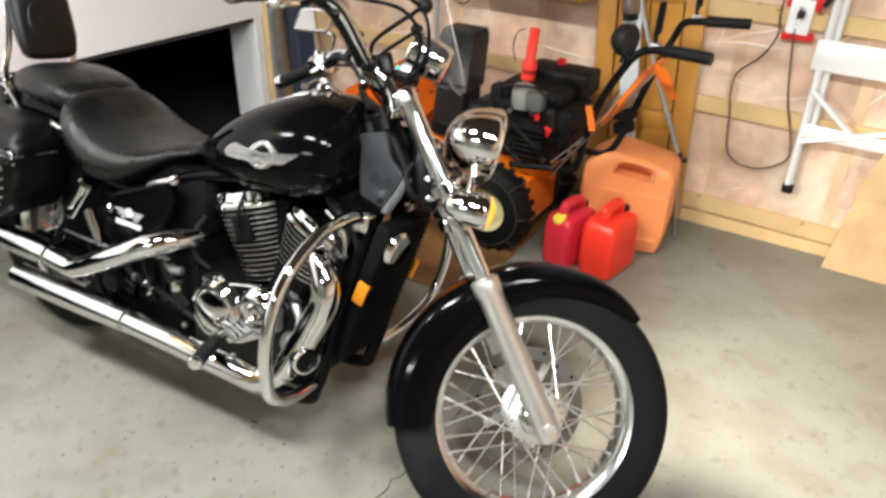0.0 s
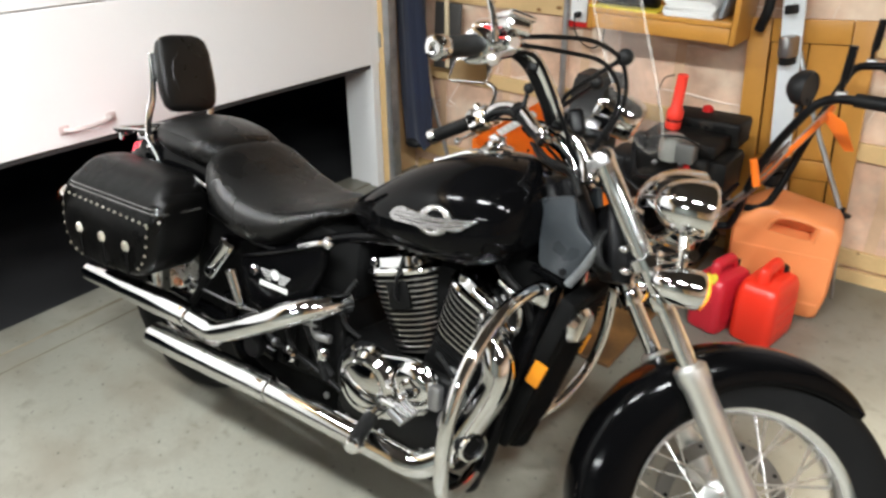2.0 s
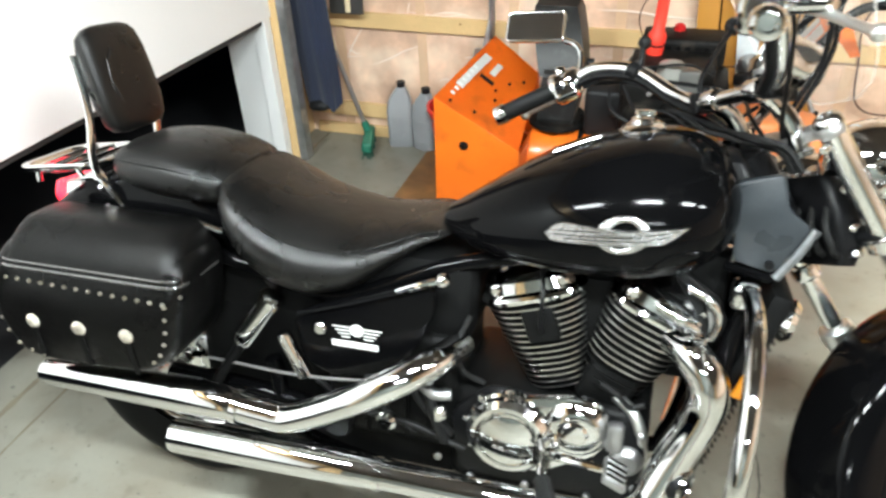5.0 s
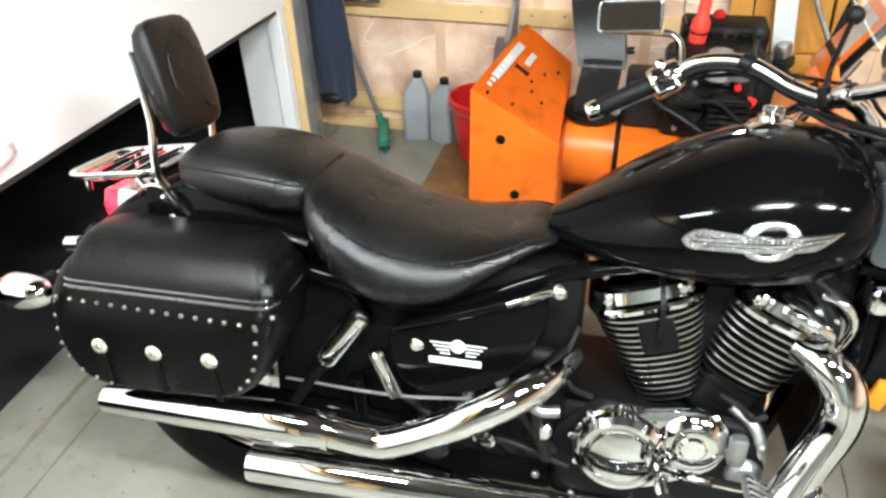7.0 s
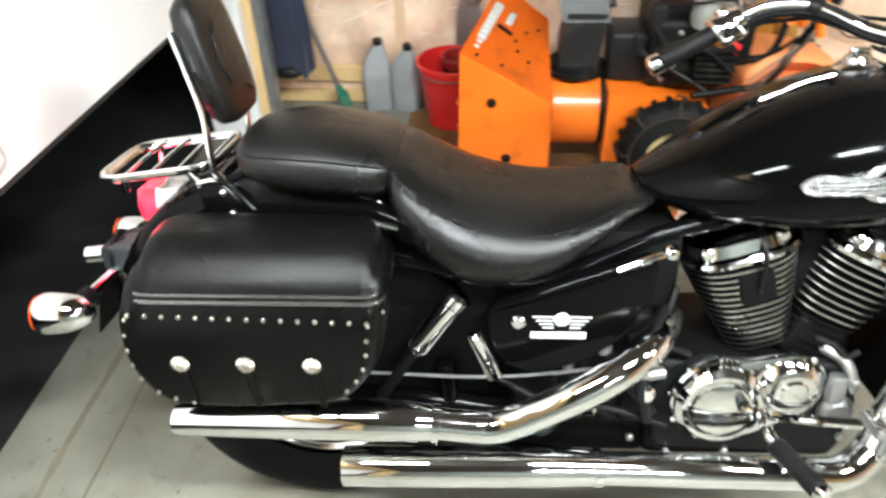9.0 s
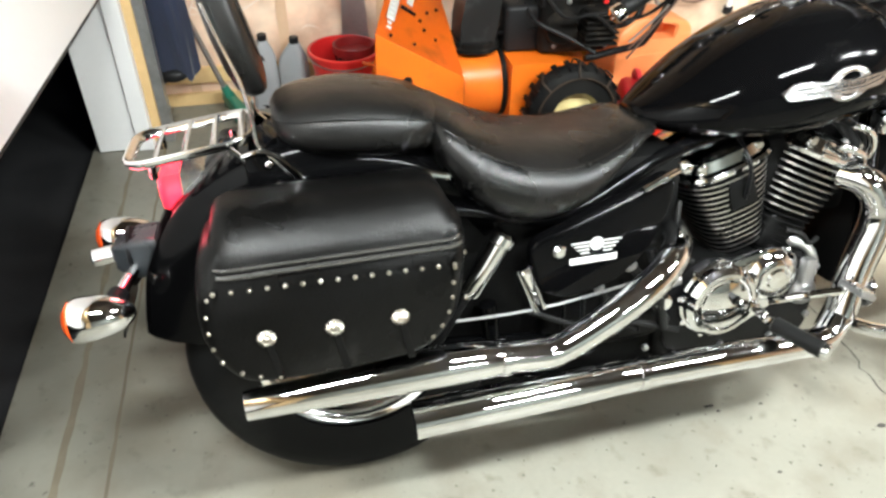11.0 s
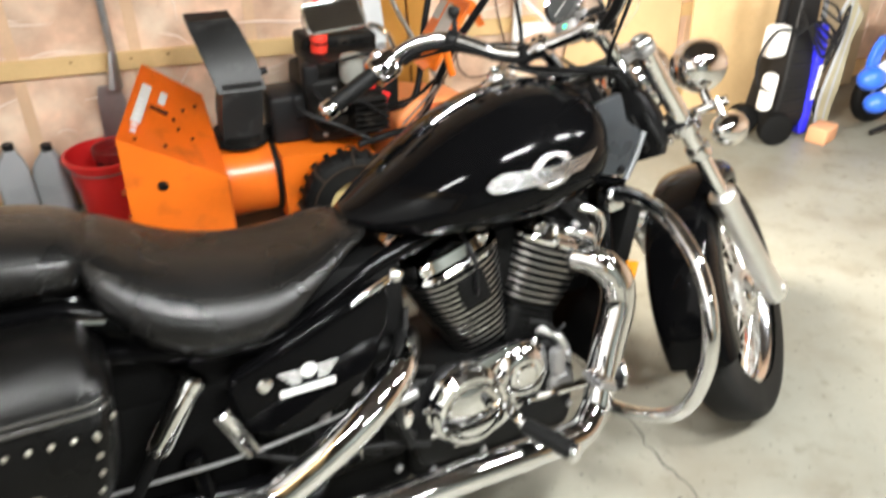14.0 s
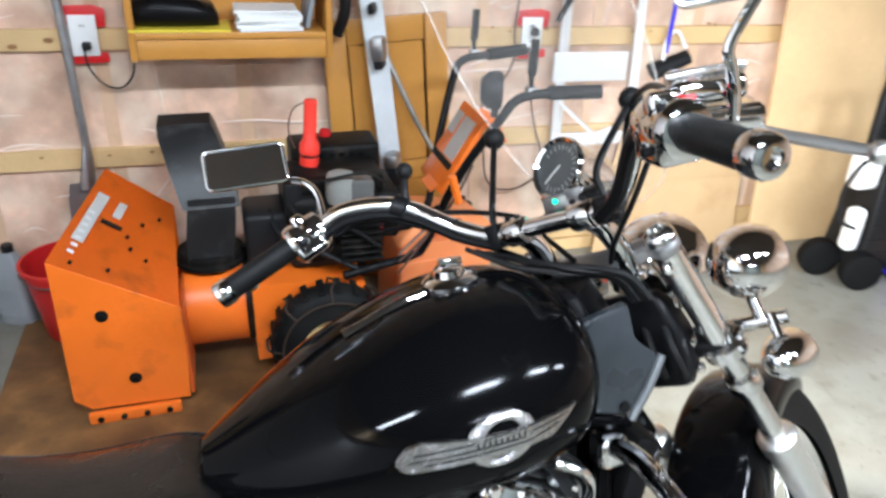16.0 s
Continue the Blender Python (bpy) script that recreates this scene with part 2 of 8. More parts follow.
SCREENEDGE = material("screen_edge", (0.80, 0.76, 0.70), 0.10, 0.0, 0.01, alpha=0.16)
SCREEN = material("clear_screen", (0.85, 0.84, 0.82), 0.03, 0.0, 0.01, alpha=0.075)
LAMPGLASS = material("lamp_glass", (0.75, 0.75, 0.72), 0.08, 0.3, 0.05, coat=1.0)
MIRROR = material("mirror_glass", (0.9, 0.9, 0.9), 0.02, 1.0, 0.01)
DIAL = material("dial_face", (0.05, 0.055, 0.055), 0.3, coat=1.0)
DIALMARK = material("dial_mark", (0.30, 0.30, 0.29), 0.5)
DISC = material("brake_disc", (0.22, 0.22, 0.21), 0.35, 1.0, 0.2)
WHITEMARK = material("white_mark", (0.62, 0.62, 0.60), 0.45, 0.0, 0.08)
REDPLASTIC = material("red_plastic", (0.62, 0.02, 0.02), 0.32, 0.0, 0.12)
CONCHO = material("concho_metal", (0.50, 0.47, 0.40), 0.30, 1.0, 0.2, fine=500, bump=0.4, bump_scale=300)
# ---- the garage ----
def concrete(name):
    """Power-floated slab: cloudy tone, trowel streaks, dirt blotches, dark specks and fine relief."""
    mt = material(name, (0.195, 0.190, 0.157), 0.40, 0.0, 0.14, scale=1.4, fine=70, bump=0.22, bump_scale=240, rough_var=0.35, dirt=(0.150, 0.128, 0.090), dirt_amount=0.30, dirt_scale=2.1)
    nt = mt.node_tree
    bs = nt.nodes["Principled BSDF"]
    base = bs.inputs["Base Color"].links[0].from_socket
    co = nt.nodes.new("ShaderNodeTexCoord").outputs["Object"]
    for (sx, sy, sc, det, lo, hi, tint, amount) in ((0.8, 1.5, 1.1, 6, 0.45, 0.72, (0.270, 0.260, 0.218), 0.60), (0.9, 1.4, 2.6, 9, 0.52, 0.74, (0.135, 0.112, 0.078), 0.55), (1, 1, 8.0, 10, 0.50, 0.72, (0.145, 0.128, 0.098), 0.60), (1, 1, 19.0, 8, 0.58, 0.74, (0.10, 0.086, 0.062), 0.55), (1, 1, 52.0, 4, 0.655, 0.72, (0.06, 0.052, 0.042), 0.8)):
        mp = nt.nodes.new("ShaderNodeMapping")
        mp.inputs["Scale"].default_value = (sx, sy, 1)
        mp.inputs["Rotation"].default_value = (0, 0, 0.62)
        nt.links.new(co, mp.inputs["Vector"])
        tx = nt.nodes.new("ShaderNodeTexNoise")
        tx.inputs["Scale"].default_value, tx.inputs["Detail"].default_value = sc, det
        nt.links.new(mp.outputs["Vector"], tx.inputs["Vector"])
        rg = nt.nodes.new("ShaderNodeMapRange")
        for key, v in zip(("From Min", "From Max", "To Min", "To Max"), (lo, hi, 0, amount)):
            rg.inputs[key].default_value = v
        nt.links.new(tx.outputs["Fac"], rg.inputs["Value"])
        mx = nt.nodes.new("ShaderNodeMix")
        mx.data_type = "RGBA"
        nt.links.new(rg.outputs["Result"], mx.inputs["Factor"])
        nt.links.new(base, mx.inputs["A"])
        mx.inputs["B"].default_value = (*tint, 1)
        base = mx.outputs["Result"]
    nt.links.new(base, bs.inputs["Base Color"])
    return mt


CONCRETE = concrete("concrete")
ASPHALT = material("asphalt", (0.012, 0.012, 0.013), 0.8, 0.0, 0.3, bump=0.6, bump_scale=160)
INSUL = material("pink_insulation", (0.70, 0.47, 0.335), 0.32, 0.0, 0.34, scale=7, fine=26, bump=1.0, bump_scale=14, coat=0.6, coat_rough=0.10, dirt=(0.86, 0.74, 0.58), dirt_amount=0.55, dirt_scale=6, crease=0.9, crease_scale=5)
PINE = material("pine_board", (0.72, 0.50, 0.24), 0.5, 0.0, 0.16, scale=4, fine=70, bump=0.15, per_piece=0.25, dirt=(0.45, 0.25, 0.09), dirt_amount=0.1, dirt_scale=6)
STUD = material("stud_behind_sheet", (0.66, 0.45, 0.29), 0.4, 0.0, 0.15, scale=5, coat=0.4)
PLY = material("plywood", (0.60, 0.42, 0.22), 0.55, 0.0, 0.14, scale=3, fine=40, bump=0.15)
DIRTYPLY = material("stained_plywood", (0.20, 0.098, 0.032), 0.55, 0.0, 0.45, scale=9, fine=40, bump=0.3, dirt=(0.045, 0.024, 0.012), dirt_amount=0.55, dirt_scale=6)
WHITEPAINT = material("white_paint", (0.80, 0.80, 0.79), 0.4, 0.0, 0.04, scale=2)
DOORWHITE = material("door_white", (0.82, 0.81, 0.80), 0.38, 0.0, 0.03, scale=1.5, bump=0.05)
CEILMAT = material("ceiling_board", (0.052, 0.045, 0.039), 0.7, 0.0, 0.2)
SOUTHGREY = material("grey_green_paint", (0.15, 0.165, 0.15), 0.55, 0.0, 0.08)
GALV = material("galvanised_steel", (0.50, 0.52, 0.53), 0.38, 0.9, 0.2, scale=25)
WX0, WX1, WY0, WY1 = -2.62, 3.6, -3.6, 3.41

floor = setting(part("floor", box2((WX0 - 0.16, WY0, -0.12), (WX1, WY1 + 0.1, 0)), CONCRETE), "grey concrete garage floor with stains and hairline cracks", "floor")
ground = setting(part("ground", box2((-40, -40, -0.16), (WX0 - 0.165, 40, -0.025)), ASPHALT), "dark asphalt driveway outside at night", "ground")
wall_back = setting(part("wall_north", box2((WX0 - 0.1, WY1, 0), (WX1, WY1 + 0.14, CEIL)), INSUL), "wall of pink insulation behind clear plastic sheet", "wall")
setting(part("wall_south", box2((WX0 - 0.1, WY0 - 0.12, 0), (2.42, WY0, CEIL)), SOUTHGREY), "plain grey-green painted wall", "wall")
setting(part("wall_south_end", box2((2.42, WY0 - 0.12, 0), (WX1, WY0 + 0.02, CEIL)), PLY), "brown plywood wall panel", "wall")
setting(part("wall_east", box2((WX1, WY0, 0), (WX1 + 0.12, WY1, CEIL)), INSUL), "plain insulated wall", "wall")
setting(part("ceiling", box2((WX0 - 0.1, WY0, CEIL), (WX1, WY1, CEIL + 0.1)), CEILMAT), "brown board ceiling", "ceiling")
# wall beside the door opening, north and south of it, and over it
DY0, DZ = -2.9, 2.2
setting(part("wall_west", box2((WX0 - 0.16, WY0, 0), (WX0, DY0, CEIL)), PLY), "plain wall beside the garage door", "wall")
setting(part("wall_west_over_door", box2((WX0 - 0.16, DY0, DZ), (WX0, WY1, CEIL)), PLY), "wall over the garage door", "wall")

# horizontal strapping boards and studs; the strapping is level while the slab falls towards the door
LEVEL = Matrix.Translation((-1.5, WY1, 0.5)) @ Matrix.Rotation(radians(0.87), 4, "Y") @ Matrix.Translation((1.5, -WY1, -0.5))
ZS = (0.024, 0.112, 0.520, 0.884, 1.27, 1.67, 2.07, 2.44)
for k, z in enumerate(ZS):
    hgt = 0.064 if k else 0.05
    lo = -2.58
    for a, b_ in ((lo, -0.72), (-0.72, 1.75), (1.75, WX1)):
        dz = random.uniform(-0.004, 0.004)
        part("board", box2((a + 0.002, WY1 - 0.022 + random.uniform(-0.002, 0.002), z - hgt / 2 + dz), (b_ - 0.002, WY1 - 0.001, z + hgt / 2 + dz), 0.002, 1), PINE, wall_back, "", LEVEL if k > 0 else None)
for x in (-2.42, -2.05, -1.66, -1.25, -0.86, -0.44, 0.0, 0.42, 0.84, 1.3, 1.8, 2.3, 2.8):
    part("stud", box2((x - 0.02, WY1 - 0.004, 0.0), (x + 0.02, WY1 + 0.02, CEIL)), STUD, wall_back)

# overhead door, raised a little
WEST = Matrix.Translation((-2.56, 3.1, 0)) @ Matrix.Rotation(radians(-2.9), 4, "Z") @ Matrix.Translation((2.56, -3.1, 0))
door = setting(new("door_1"), "white sectional garage door raised off the floor", "garage door")
door.matrix_basis = WEST
n = 4
dz0, dz1 = 0.612, 2.35
for k in range(n):
    a, c = dz0 + (dz1 - dz0) * k / n, dz0 + (dz1 - dz0) * (k + 1) / n
    part("door_panel", box2((-2.60, DY0 - 0.05, a + 0.002), (-2.56, 3.16, c - 0.002), 0.003, 1), DOORWHITE, door)
part("weather_strip", box2((-2.592, DY0 - 0.05, dz0 - 0.018), (-2.568, 3.16, dz0 + 0.001), 0.004, 1), material("strip_rubber", (0.03, 0.03, 0.03), 0.6), door)
HANDLE = material("handle_zinc", (0.62, 0.54, 0.52), 0.5, 0.4, 0.1)
hd = tube([(-2.556, 1.625, 0.668), (-2.535, 1.645, 0.668), (-2.525, 1.705, 0.670), (-2.535, 1.765, 0.674), (-2.556, 1.787, 0.676)], 0.008, 10)
hnd = part("door_handle", hd, HANDLE, door, "zinc pull handle")
for y, z in ((1.625, 0.668), (1.787, 0.676)):
    part("handle_foot", box(0.006, 0.035, 0.03, Matrix.Translation((-2.557, y, z)), 0.003), HANDLE, hnd)
for z in (0.72, 1.05, 1.4):
    part("hinge", box(0.012, 0.05, 0.07, Matrix.Translation((-2.553, 3.12, z)), 0.003), GALV, door)

# jamb, post and track
jamb = setting(part("trim", box2((-2.755, 3.062, 0.001), (-2.618, 3.100, DZ), 0.003, 1), WHITEPAINT), "white door jamb board", "jamb")
setting(part("trim", box2((-2.616, 3.048, 0.001), (-2.562, 3.098, DZ), 0.003, 1), WHITEPAINT), "narrow white door stop", "jamb")
post = setting(part("trim", box2((-2.600, 3.102, 0.001), (-2.531, 3.140, DZ), 0.003, 1), PINE), "bare pine post beside the door", "post")
setting(part("wall_west_end", box2((-2.753, 3.142, 0), (-2.612, WY1, DZ)), PLY), "end of the wall beside the door", "wall")
track = thing("door_track", "galvanised steel track for the garage door", "track")
tagged(track, kind="structure")
part("rail", side_plate([(-2.529, 0.003), (-2.494, 0.003), (-2.494, 2.25), (-2.529, 2.25)], 3.104, 0.003), GALV, track)
part("flange", box2((-2.497, 3.105, 0.003), (-2.494, 3.147, 2.25)), GALV, track)
part("lip", box2((-2.516, 3.148, 0.003), (-2.494, 3.151, 2.25)), GALV, track)
for z in (0.10, 0.62, 1.2):
    part("track_bracket", box2((-2.493, 3.108, z), (-2.4915, 3.142, z + 0.05)), GALV, track)
    part("bracket_bolt", lathe([(0.007, 0), (0.007, 0.004), (0, 0.005)], Matrix.Translation((-2.4915, 3.125, z + 0.025)) @ Matrix.Rotation(radians(90), 4, "Y"), 10), STEEL, track)

# creases of the clear sheet stretched over the insulation, highlights painted as pale colour
CREASEGLINT = material("sheet_crease_glint", (0.86, 0.72, 0.62), 0.10, 0.0, 0.1, coat=1.0)
rnd = random.Random(5)
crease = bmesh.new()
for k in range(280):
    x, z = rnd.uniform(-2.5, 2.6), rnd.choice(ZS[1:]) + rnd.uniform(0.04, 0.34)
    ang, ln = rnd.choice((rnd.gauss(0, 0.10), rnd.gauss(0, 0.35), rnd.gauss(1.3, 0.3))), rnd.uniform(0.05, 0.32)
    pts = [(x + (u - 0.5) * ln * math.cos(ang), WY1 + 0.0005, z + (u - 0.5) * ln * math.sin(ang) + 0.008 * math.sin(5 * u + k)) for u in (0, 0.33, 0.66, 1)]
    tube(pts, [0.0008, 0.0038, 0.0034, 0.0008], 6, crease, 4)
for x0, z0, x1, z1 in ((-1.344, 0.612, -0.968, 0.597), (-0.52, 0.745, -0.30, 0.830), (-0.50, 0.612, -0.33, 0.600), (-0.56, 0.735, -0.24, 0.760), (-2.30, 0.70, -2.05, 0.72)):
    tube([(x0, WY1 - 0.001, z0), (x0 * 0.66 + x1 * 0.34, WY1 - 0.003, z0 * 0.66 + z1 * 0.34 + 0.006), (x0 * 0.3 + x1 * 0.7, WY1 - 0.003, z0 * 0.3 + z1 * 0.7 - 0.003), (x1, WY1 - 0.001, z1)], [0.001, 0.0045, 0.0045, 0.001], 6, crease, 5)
tagged(part("sheet_creases", crease, CREASEGLINT, wall_back), "shiny creases in the clear plastic sheet, highlights painted pale", kind="stuff")

# knots in the strapping boards
KNOT = material("pine_knot", (0.30, 0.15, 0.05), 0.55, 0.0, 0.3)
knots = bmesh.new()
for k in range(60):
    x, z = rnd.uniform(-2.5, 2.4), rnd.choice(ZS[1:5]) + rnd.uniform(-0.018, 0.018)
    r = rnd.uniform(0.004, 0.010)
    lathe([(r, 0), (r * 0.8, 0.0006), (0, 0.0008)], Matrix.Translation((x, WY1 - 0.0242, z)) @ Matrix.Rotation(radians(90), 4, "X") @ Matrix.Diagonal((1.5, 0.8, 1, 1)), 10, knots)
tagged(part("board_knots", knots, KNOT, wall_back), "dark knots in the pine boards", kind="stuff")
# ---- the motorcycle, built upright along x, then leaned on its stand ----
bike = thing("motorcycle", "black cruiser motorcycle with chrome engine, leather seat and saddlebags", "motorcycle",
             Matrix.Translation((-1.98, 1.575, 0)) @ Matrix.Rotation(radians(2.0), 4, "Z") @ Matrix.Rotation(radians(-11.0), 4, "X"))
RAKE = radians(34)
PIVOT, STEM = Vector((1.73, 0, 0)), Vector((-math.sin(RAKE), 0, math.cos(RAKE)))
STEER = Matrix.Translation(PIVOT) @ Matrix.Rotation(radians(38), 4, STEM) @ Matrix.Translation(-PIVOT)
YUP = Matrix.Rotation(radians(-90), 4, "X")  # z -> +y


def wheel(name, centre, R, w, rim_r, n_spokes, m, disc_side, disc_r):
    c = Matrix.Translation(centre) @ YUP
    wh = new(name)
    wh.parent = bike
    wh.matrix_basis = m @ c
    h = w / 2
    prof = []
    for k in range(15):
        a = math.pi * (k / 14)
        x = -math.cos(a)
        prof.append((rim_r - 0.004 + (R - rim_r + 0.004) * math.sin(a) ** 0.55, h * math.copysign(abs(x) ** 0.60, x) * (0.84 + 0.16 * math.sin(a) ** 0.6)))
    part("tyre", lathe(prof, None, 72, close=False), RUBBER, wh, "black rubber tyre")
    rw = h * 0.62
    edge_ = [(rim_r + 0.004, rw - 0.006), (rim_r + 0.0105, rw), (rim_r + 0.0095, rw + 0.005), (rim_r + 0.0045, rw + 0.0065), (rim_r - 0.001, rw + 0.005), (rim_r - 0.008, rw + 0.001), (rim_r - 0.0165, rw * 0.86), (rim_r - 0.0215, rw * 0.66), (rim_r - 0.0245, rw * 0.40), (rim_r - 0.026, 0.0)]
    inner_ = [(rim_r - 0.021, 0.0), (rim_r - 0.019, rw * 0.40), (rim_r + 0.004, rw - 0.006)]
    part("rim", lathe(edge_ + [(r, -y) for r, y in reversed(edge_[:-1])] + [(r, -y) for r, y in reversed(inner_[:-1])] + inner_[1:], None, 80, close=False), WHEELMETAL, wh, "polished steel rim")
    part("hub", lathe([(0.0, -0.058), (0.030, -0.058), (0.056, -0.053), (0.062, -0.049), (0.063, -0.040), (0.056, -0.036), (0.030, -0.030), (0.028, 0.030), (0.056, 0.036), (0.063, 0.040), (0.062, 0.049), (0.030, 0.058), (0.0, 0.058)], None, 48), ALU, wh, "polished hub")
    for k in range(20):
        a = 2 * math.pi * k / 20
        part("spoke_head", ball((0.0555 * math.cos(a), 0.0555 * math.sin(a), -0.0535), 0.0032, (1, 1, 0.6), 8), CHROME, wh)
    for k in range(n_spokes):
        s = 1 if k % 2 else -1
        a = 2 * math.pi * k / n_spokes
        d = 0.85 * (1 if (k // 2) % 2 else -1)
        p0 = Vector((0.058 * math.cos(a + d), 0.058 * math.sin(a + d), s * 0.045))
        p1 = Vector(((rim_r - 0.025) * math.cos(a), (rim_r - 0.025) * math.sin(a), s * 0.008))
        spk = part("spoke", rod(p0, p1, 0.0021, seg=6), SPOKE, wh)
        part("nipple", rod(p1.lerp(p0, 0.10), p1, 0.0034, seg=6), SPOKE, spk)
    sd = disc_side
    part("brake_disc", lathe([(disc_r * 0.78, sd * 0.066), (disc_r, sd * 0.066), (disc_r, sd * 0.071), (disc_r * 0.78, sd * 0.071), (disc_r * 0.78, sd * 0.066)], None, 48, close=False), DISC, wh)
    car = bmesh.new()
    for k in range(5):
        a = 2 * math.pi * k / 5
        box(disc_r * 0.5, 0.020, 0.006, Matrix.Rotation(a, 4, "Z") @ Matrix.Translation((disc_r * 0.52, 0, sd * 0.067)), 0.002, 1, car)
    part("disc_carrier", car, ALU, wh)
    for k in range(18):
        a = 2 * math.pi * k / 18
        rr = disc_r * (0.84 if k % 2 else 0.93)
        part("disc_hole", lathe([(0.0045, -0.0034), (0.0045, 0.0034)], Matrix.Translation((rr * math.cos(a), rr * math.sin(a), sd * 0.0685)), 10), DARK, wh)
    part("hub_cap", lathe([(0.040, 0.0), (0.041, -0.004), (0.036, -0.010), (0.026, -0.014), (0.016, -0.016), (0, -0.0165)], Matrix.Translation((0, 0, -0.052)), 36), CHROME, wh)
    part("axle_nut", lathe([(0.014, -0.11), (0.014, 0.11)], None, 6), CHROME, wh)
    return wh


IDENT = Matrix.Identity(4)
wheel("front_wheel", (1.555, 0, 0.288), 0.312, 0.115, 0.226, 40, STEER, 1, 0.138)
wheel("rear_wheel", (0, 0, 0.318), 0.321, 0.178, 0.198, 36, IDENT, -1, 0.125)


def fender(name, centre, rows, m, edge=0.0035):
    """Rows of angle, radius, half width, depth of the side; a shell with a folded rim."""
    rings = []
    for a, r, hw, d in smooth_rows(rows, 5):
        ring = []
        ca, sa = math.cos(radians(a)), math.sin(radians(a))
        outer = []
        for k in range(19):
            q = -1 + 2 * k / 18
            e = abs(q)
            yy = hw * math.copysign(min(1.0, e * 1.32) ** 0.85, q) if e < 0.75 else hw * math.copysign(1.0, q)
            drop = d * max(0.0, (e - 0.62) / 0.38) ** 1.0 + 0.018 * e ** 2
            outer.append((yy, r - drop))
        inner = [(y * 0.965, rr - edge) for y, rr in reversed(outer)]
        for y, rr in outer + inner:
            ring.append(Vector((centre[0] + rr * ca, y, centre[2] + rr * sa)))
        rings.append(ring)
    return part(name, loft(rings), PAINT, bike, "glossy black fender", m, 50)


ff = fender("front_fender", (1.555, 0, 0.288), [(193, 0.330, 0.078, 0.075), (178, 0.334, 0.078, 0.085), (160, 0.336, 0.078, 0.085), (140, 0.338, 0.078, 0.080), (115, 0.340, 0.077, 0.062), (95, 0.340, 0.075, 0.048), (75, 0.338, 0.068, 0.034), (60, 0.333, 0.055, 0.020), (52, 0.328, 0.040, 0.008)], STEER)
fender("rear_fender", (0, 0, 0.318), [(40, 0.40, 0.105, 0.05), (60, 0.42, 0.108, 0.06), (85, 0.435, 0.11, 0.09), (105, 0.442, 0.112, 0.11), (125, 0.438, 0.112, 0.12), (145, 0.415, 0.112, 0.12), (156, 0.396, 0.111, 0.115), (161, 0.389, 0.110, 0.105), (163.5, 0.386, 0.108, 0.098)], IDENT)
for s in (-1, 1):
    part("fender_bolt", ball((1.41, s * 0.078, 0.50), 0.008, (1, 0.5, 1), 12), CHROME, ff)

# fork, clamps
ax = Vector((1.567, 0, 0.280))
for s in (-1, 1):
    y = s * 0.106
    base = ax + Vector((0.010, y, -0.018))
    leg = part("fork_slider", lathe([(0.012, -0.012), (0.024, -0.004), (0.028, 0.02), (0.027, 0.10), (0.027, 0.325), (0.031, 0.335), (0.031, 0.362), (0.024, 0.368)], along(base, base + STEM), 28), ALU, bike, "dull aluminium fork slider", STEER)
    part("axle_clamp", lathe([(0.0, -0.033), (0.014, -0.031), (0.018, -0.02), (0.018, 0.02), (0.014, 0.031), (0, 0.033)], Matrix.Translation((ax.x, y, ax.z)) @ YUP, 20), ALU, leg)
    part("fork_tube", lathe([(0.0175, 0.36), (0.0175, 0.49), (0.0185, 0.505), (0.0205, 0.70), (0.0205, 0.765), (0.0225, 0.770), (0.0225, 0.786), (0.017, 0.794), (0.012, 0.796), (0.011, 0.790), (0, 0.790)], along(base, base + STEM), 28), SATINCHROME, bike, "bright fork tube cover", STEER)
    part("fork_band", lathe([(0.018, 0.478), (0.0245, 0.481), (0.0255, 0.488), (0.0255, 0.502), (0.0245, 0.509), (0.018, 0.512)], along(base, base + STEM), 28), CHROME, bike, "chrome band round the fork", STEER)
pt = ax + STEM * 0.735
tcm = Matrix.Translation(pt + Vector((-0.008, 0, -0.012))) @ Matrix.Rotation(-RAKE, 4, "Y")
tc = part("top_clamp", plate(rounded([(-0.030, -0.045), (-0.006, -0.092), (-0.020, -0.112), (-0.006, -0.130), (0.018, -0.130), (0.026, -0.09), (0.014, -0.04), (0.014, 0.04), (0.026, 0.09), (0.018, 0.130), (-0.006, 0.130), (-0.020, 0.112), (-0.006, 0.092), (-0.030, 0.045)], 0.008, 4), 0.018, tcm @ Matrix.Translation((0, 0, 0.013)), 0.004), STEEL, bike, "dull steel top clamp", STEER)
part("stem_nut", lathe([(0.019, 0), (0.019, 0.012), (0.015, 0.016), (0.008, 0.016), (0.007, 0.012), (0, 0.012)], tcm @ Matrix.Translation((-0.014, 0, 0.013)), 6), CHROME, tc, "chrome stem nut")
for y in (-0.045, 0.045):
    part("clamp_bolt", lathe([(0.009, 0), (0.009, 0.009), (0.006, 0.011), (0, 0.011)], tcm @ Matrix.Translation((-0.022, y * 0.6, 0.013)), 12), CHROME, tc)
for s in (-1, 1):
    part("pinch_bolt", rod(tcm @ Vector((-0.014, s * 0.110, 0.004)), tcm @ Vector((-0.028, s * 0.116, 0.004)), 0.007, seg=10, bev=0.002), CHROME, tc)
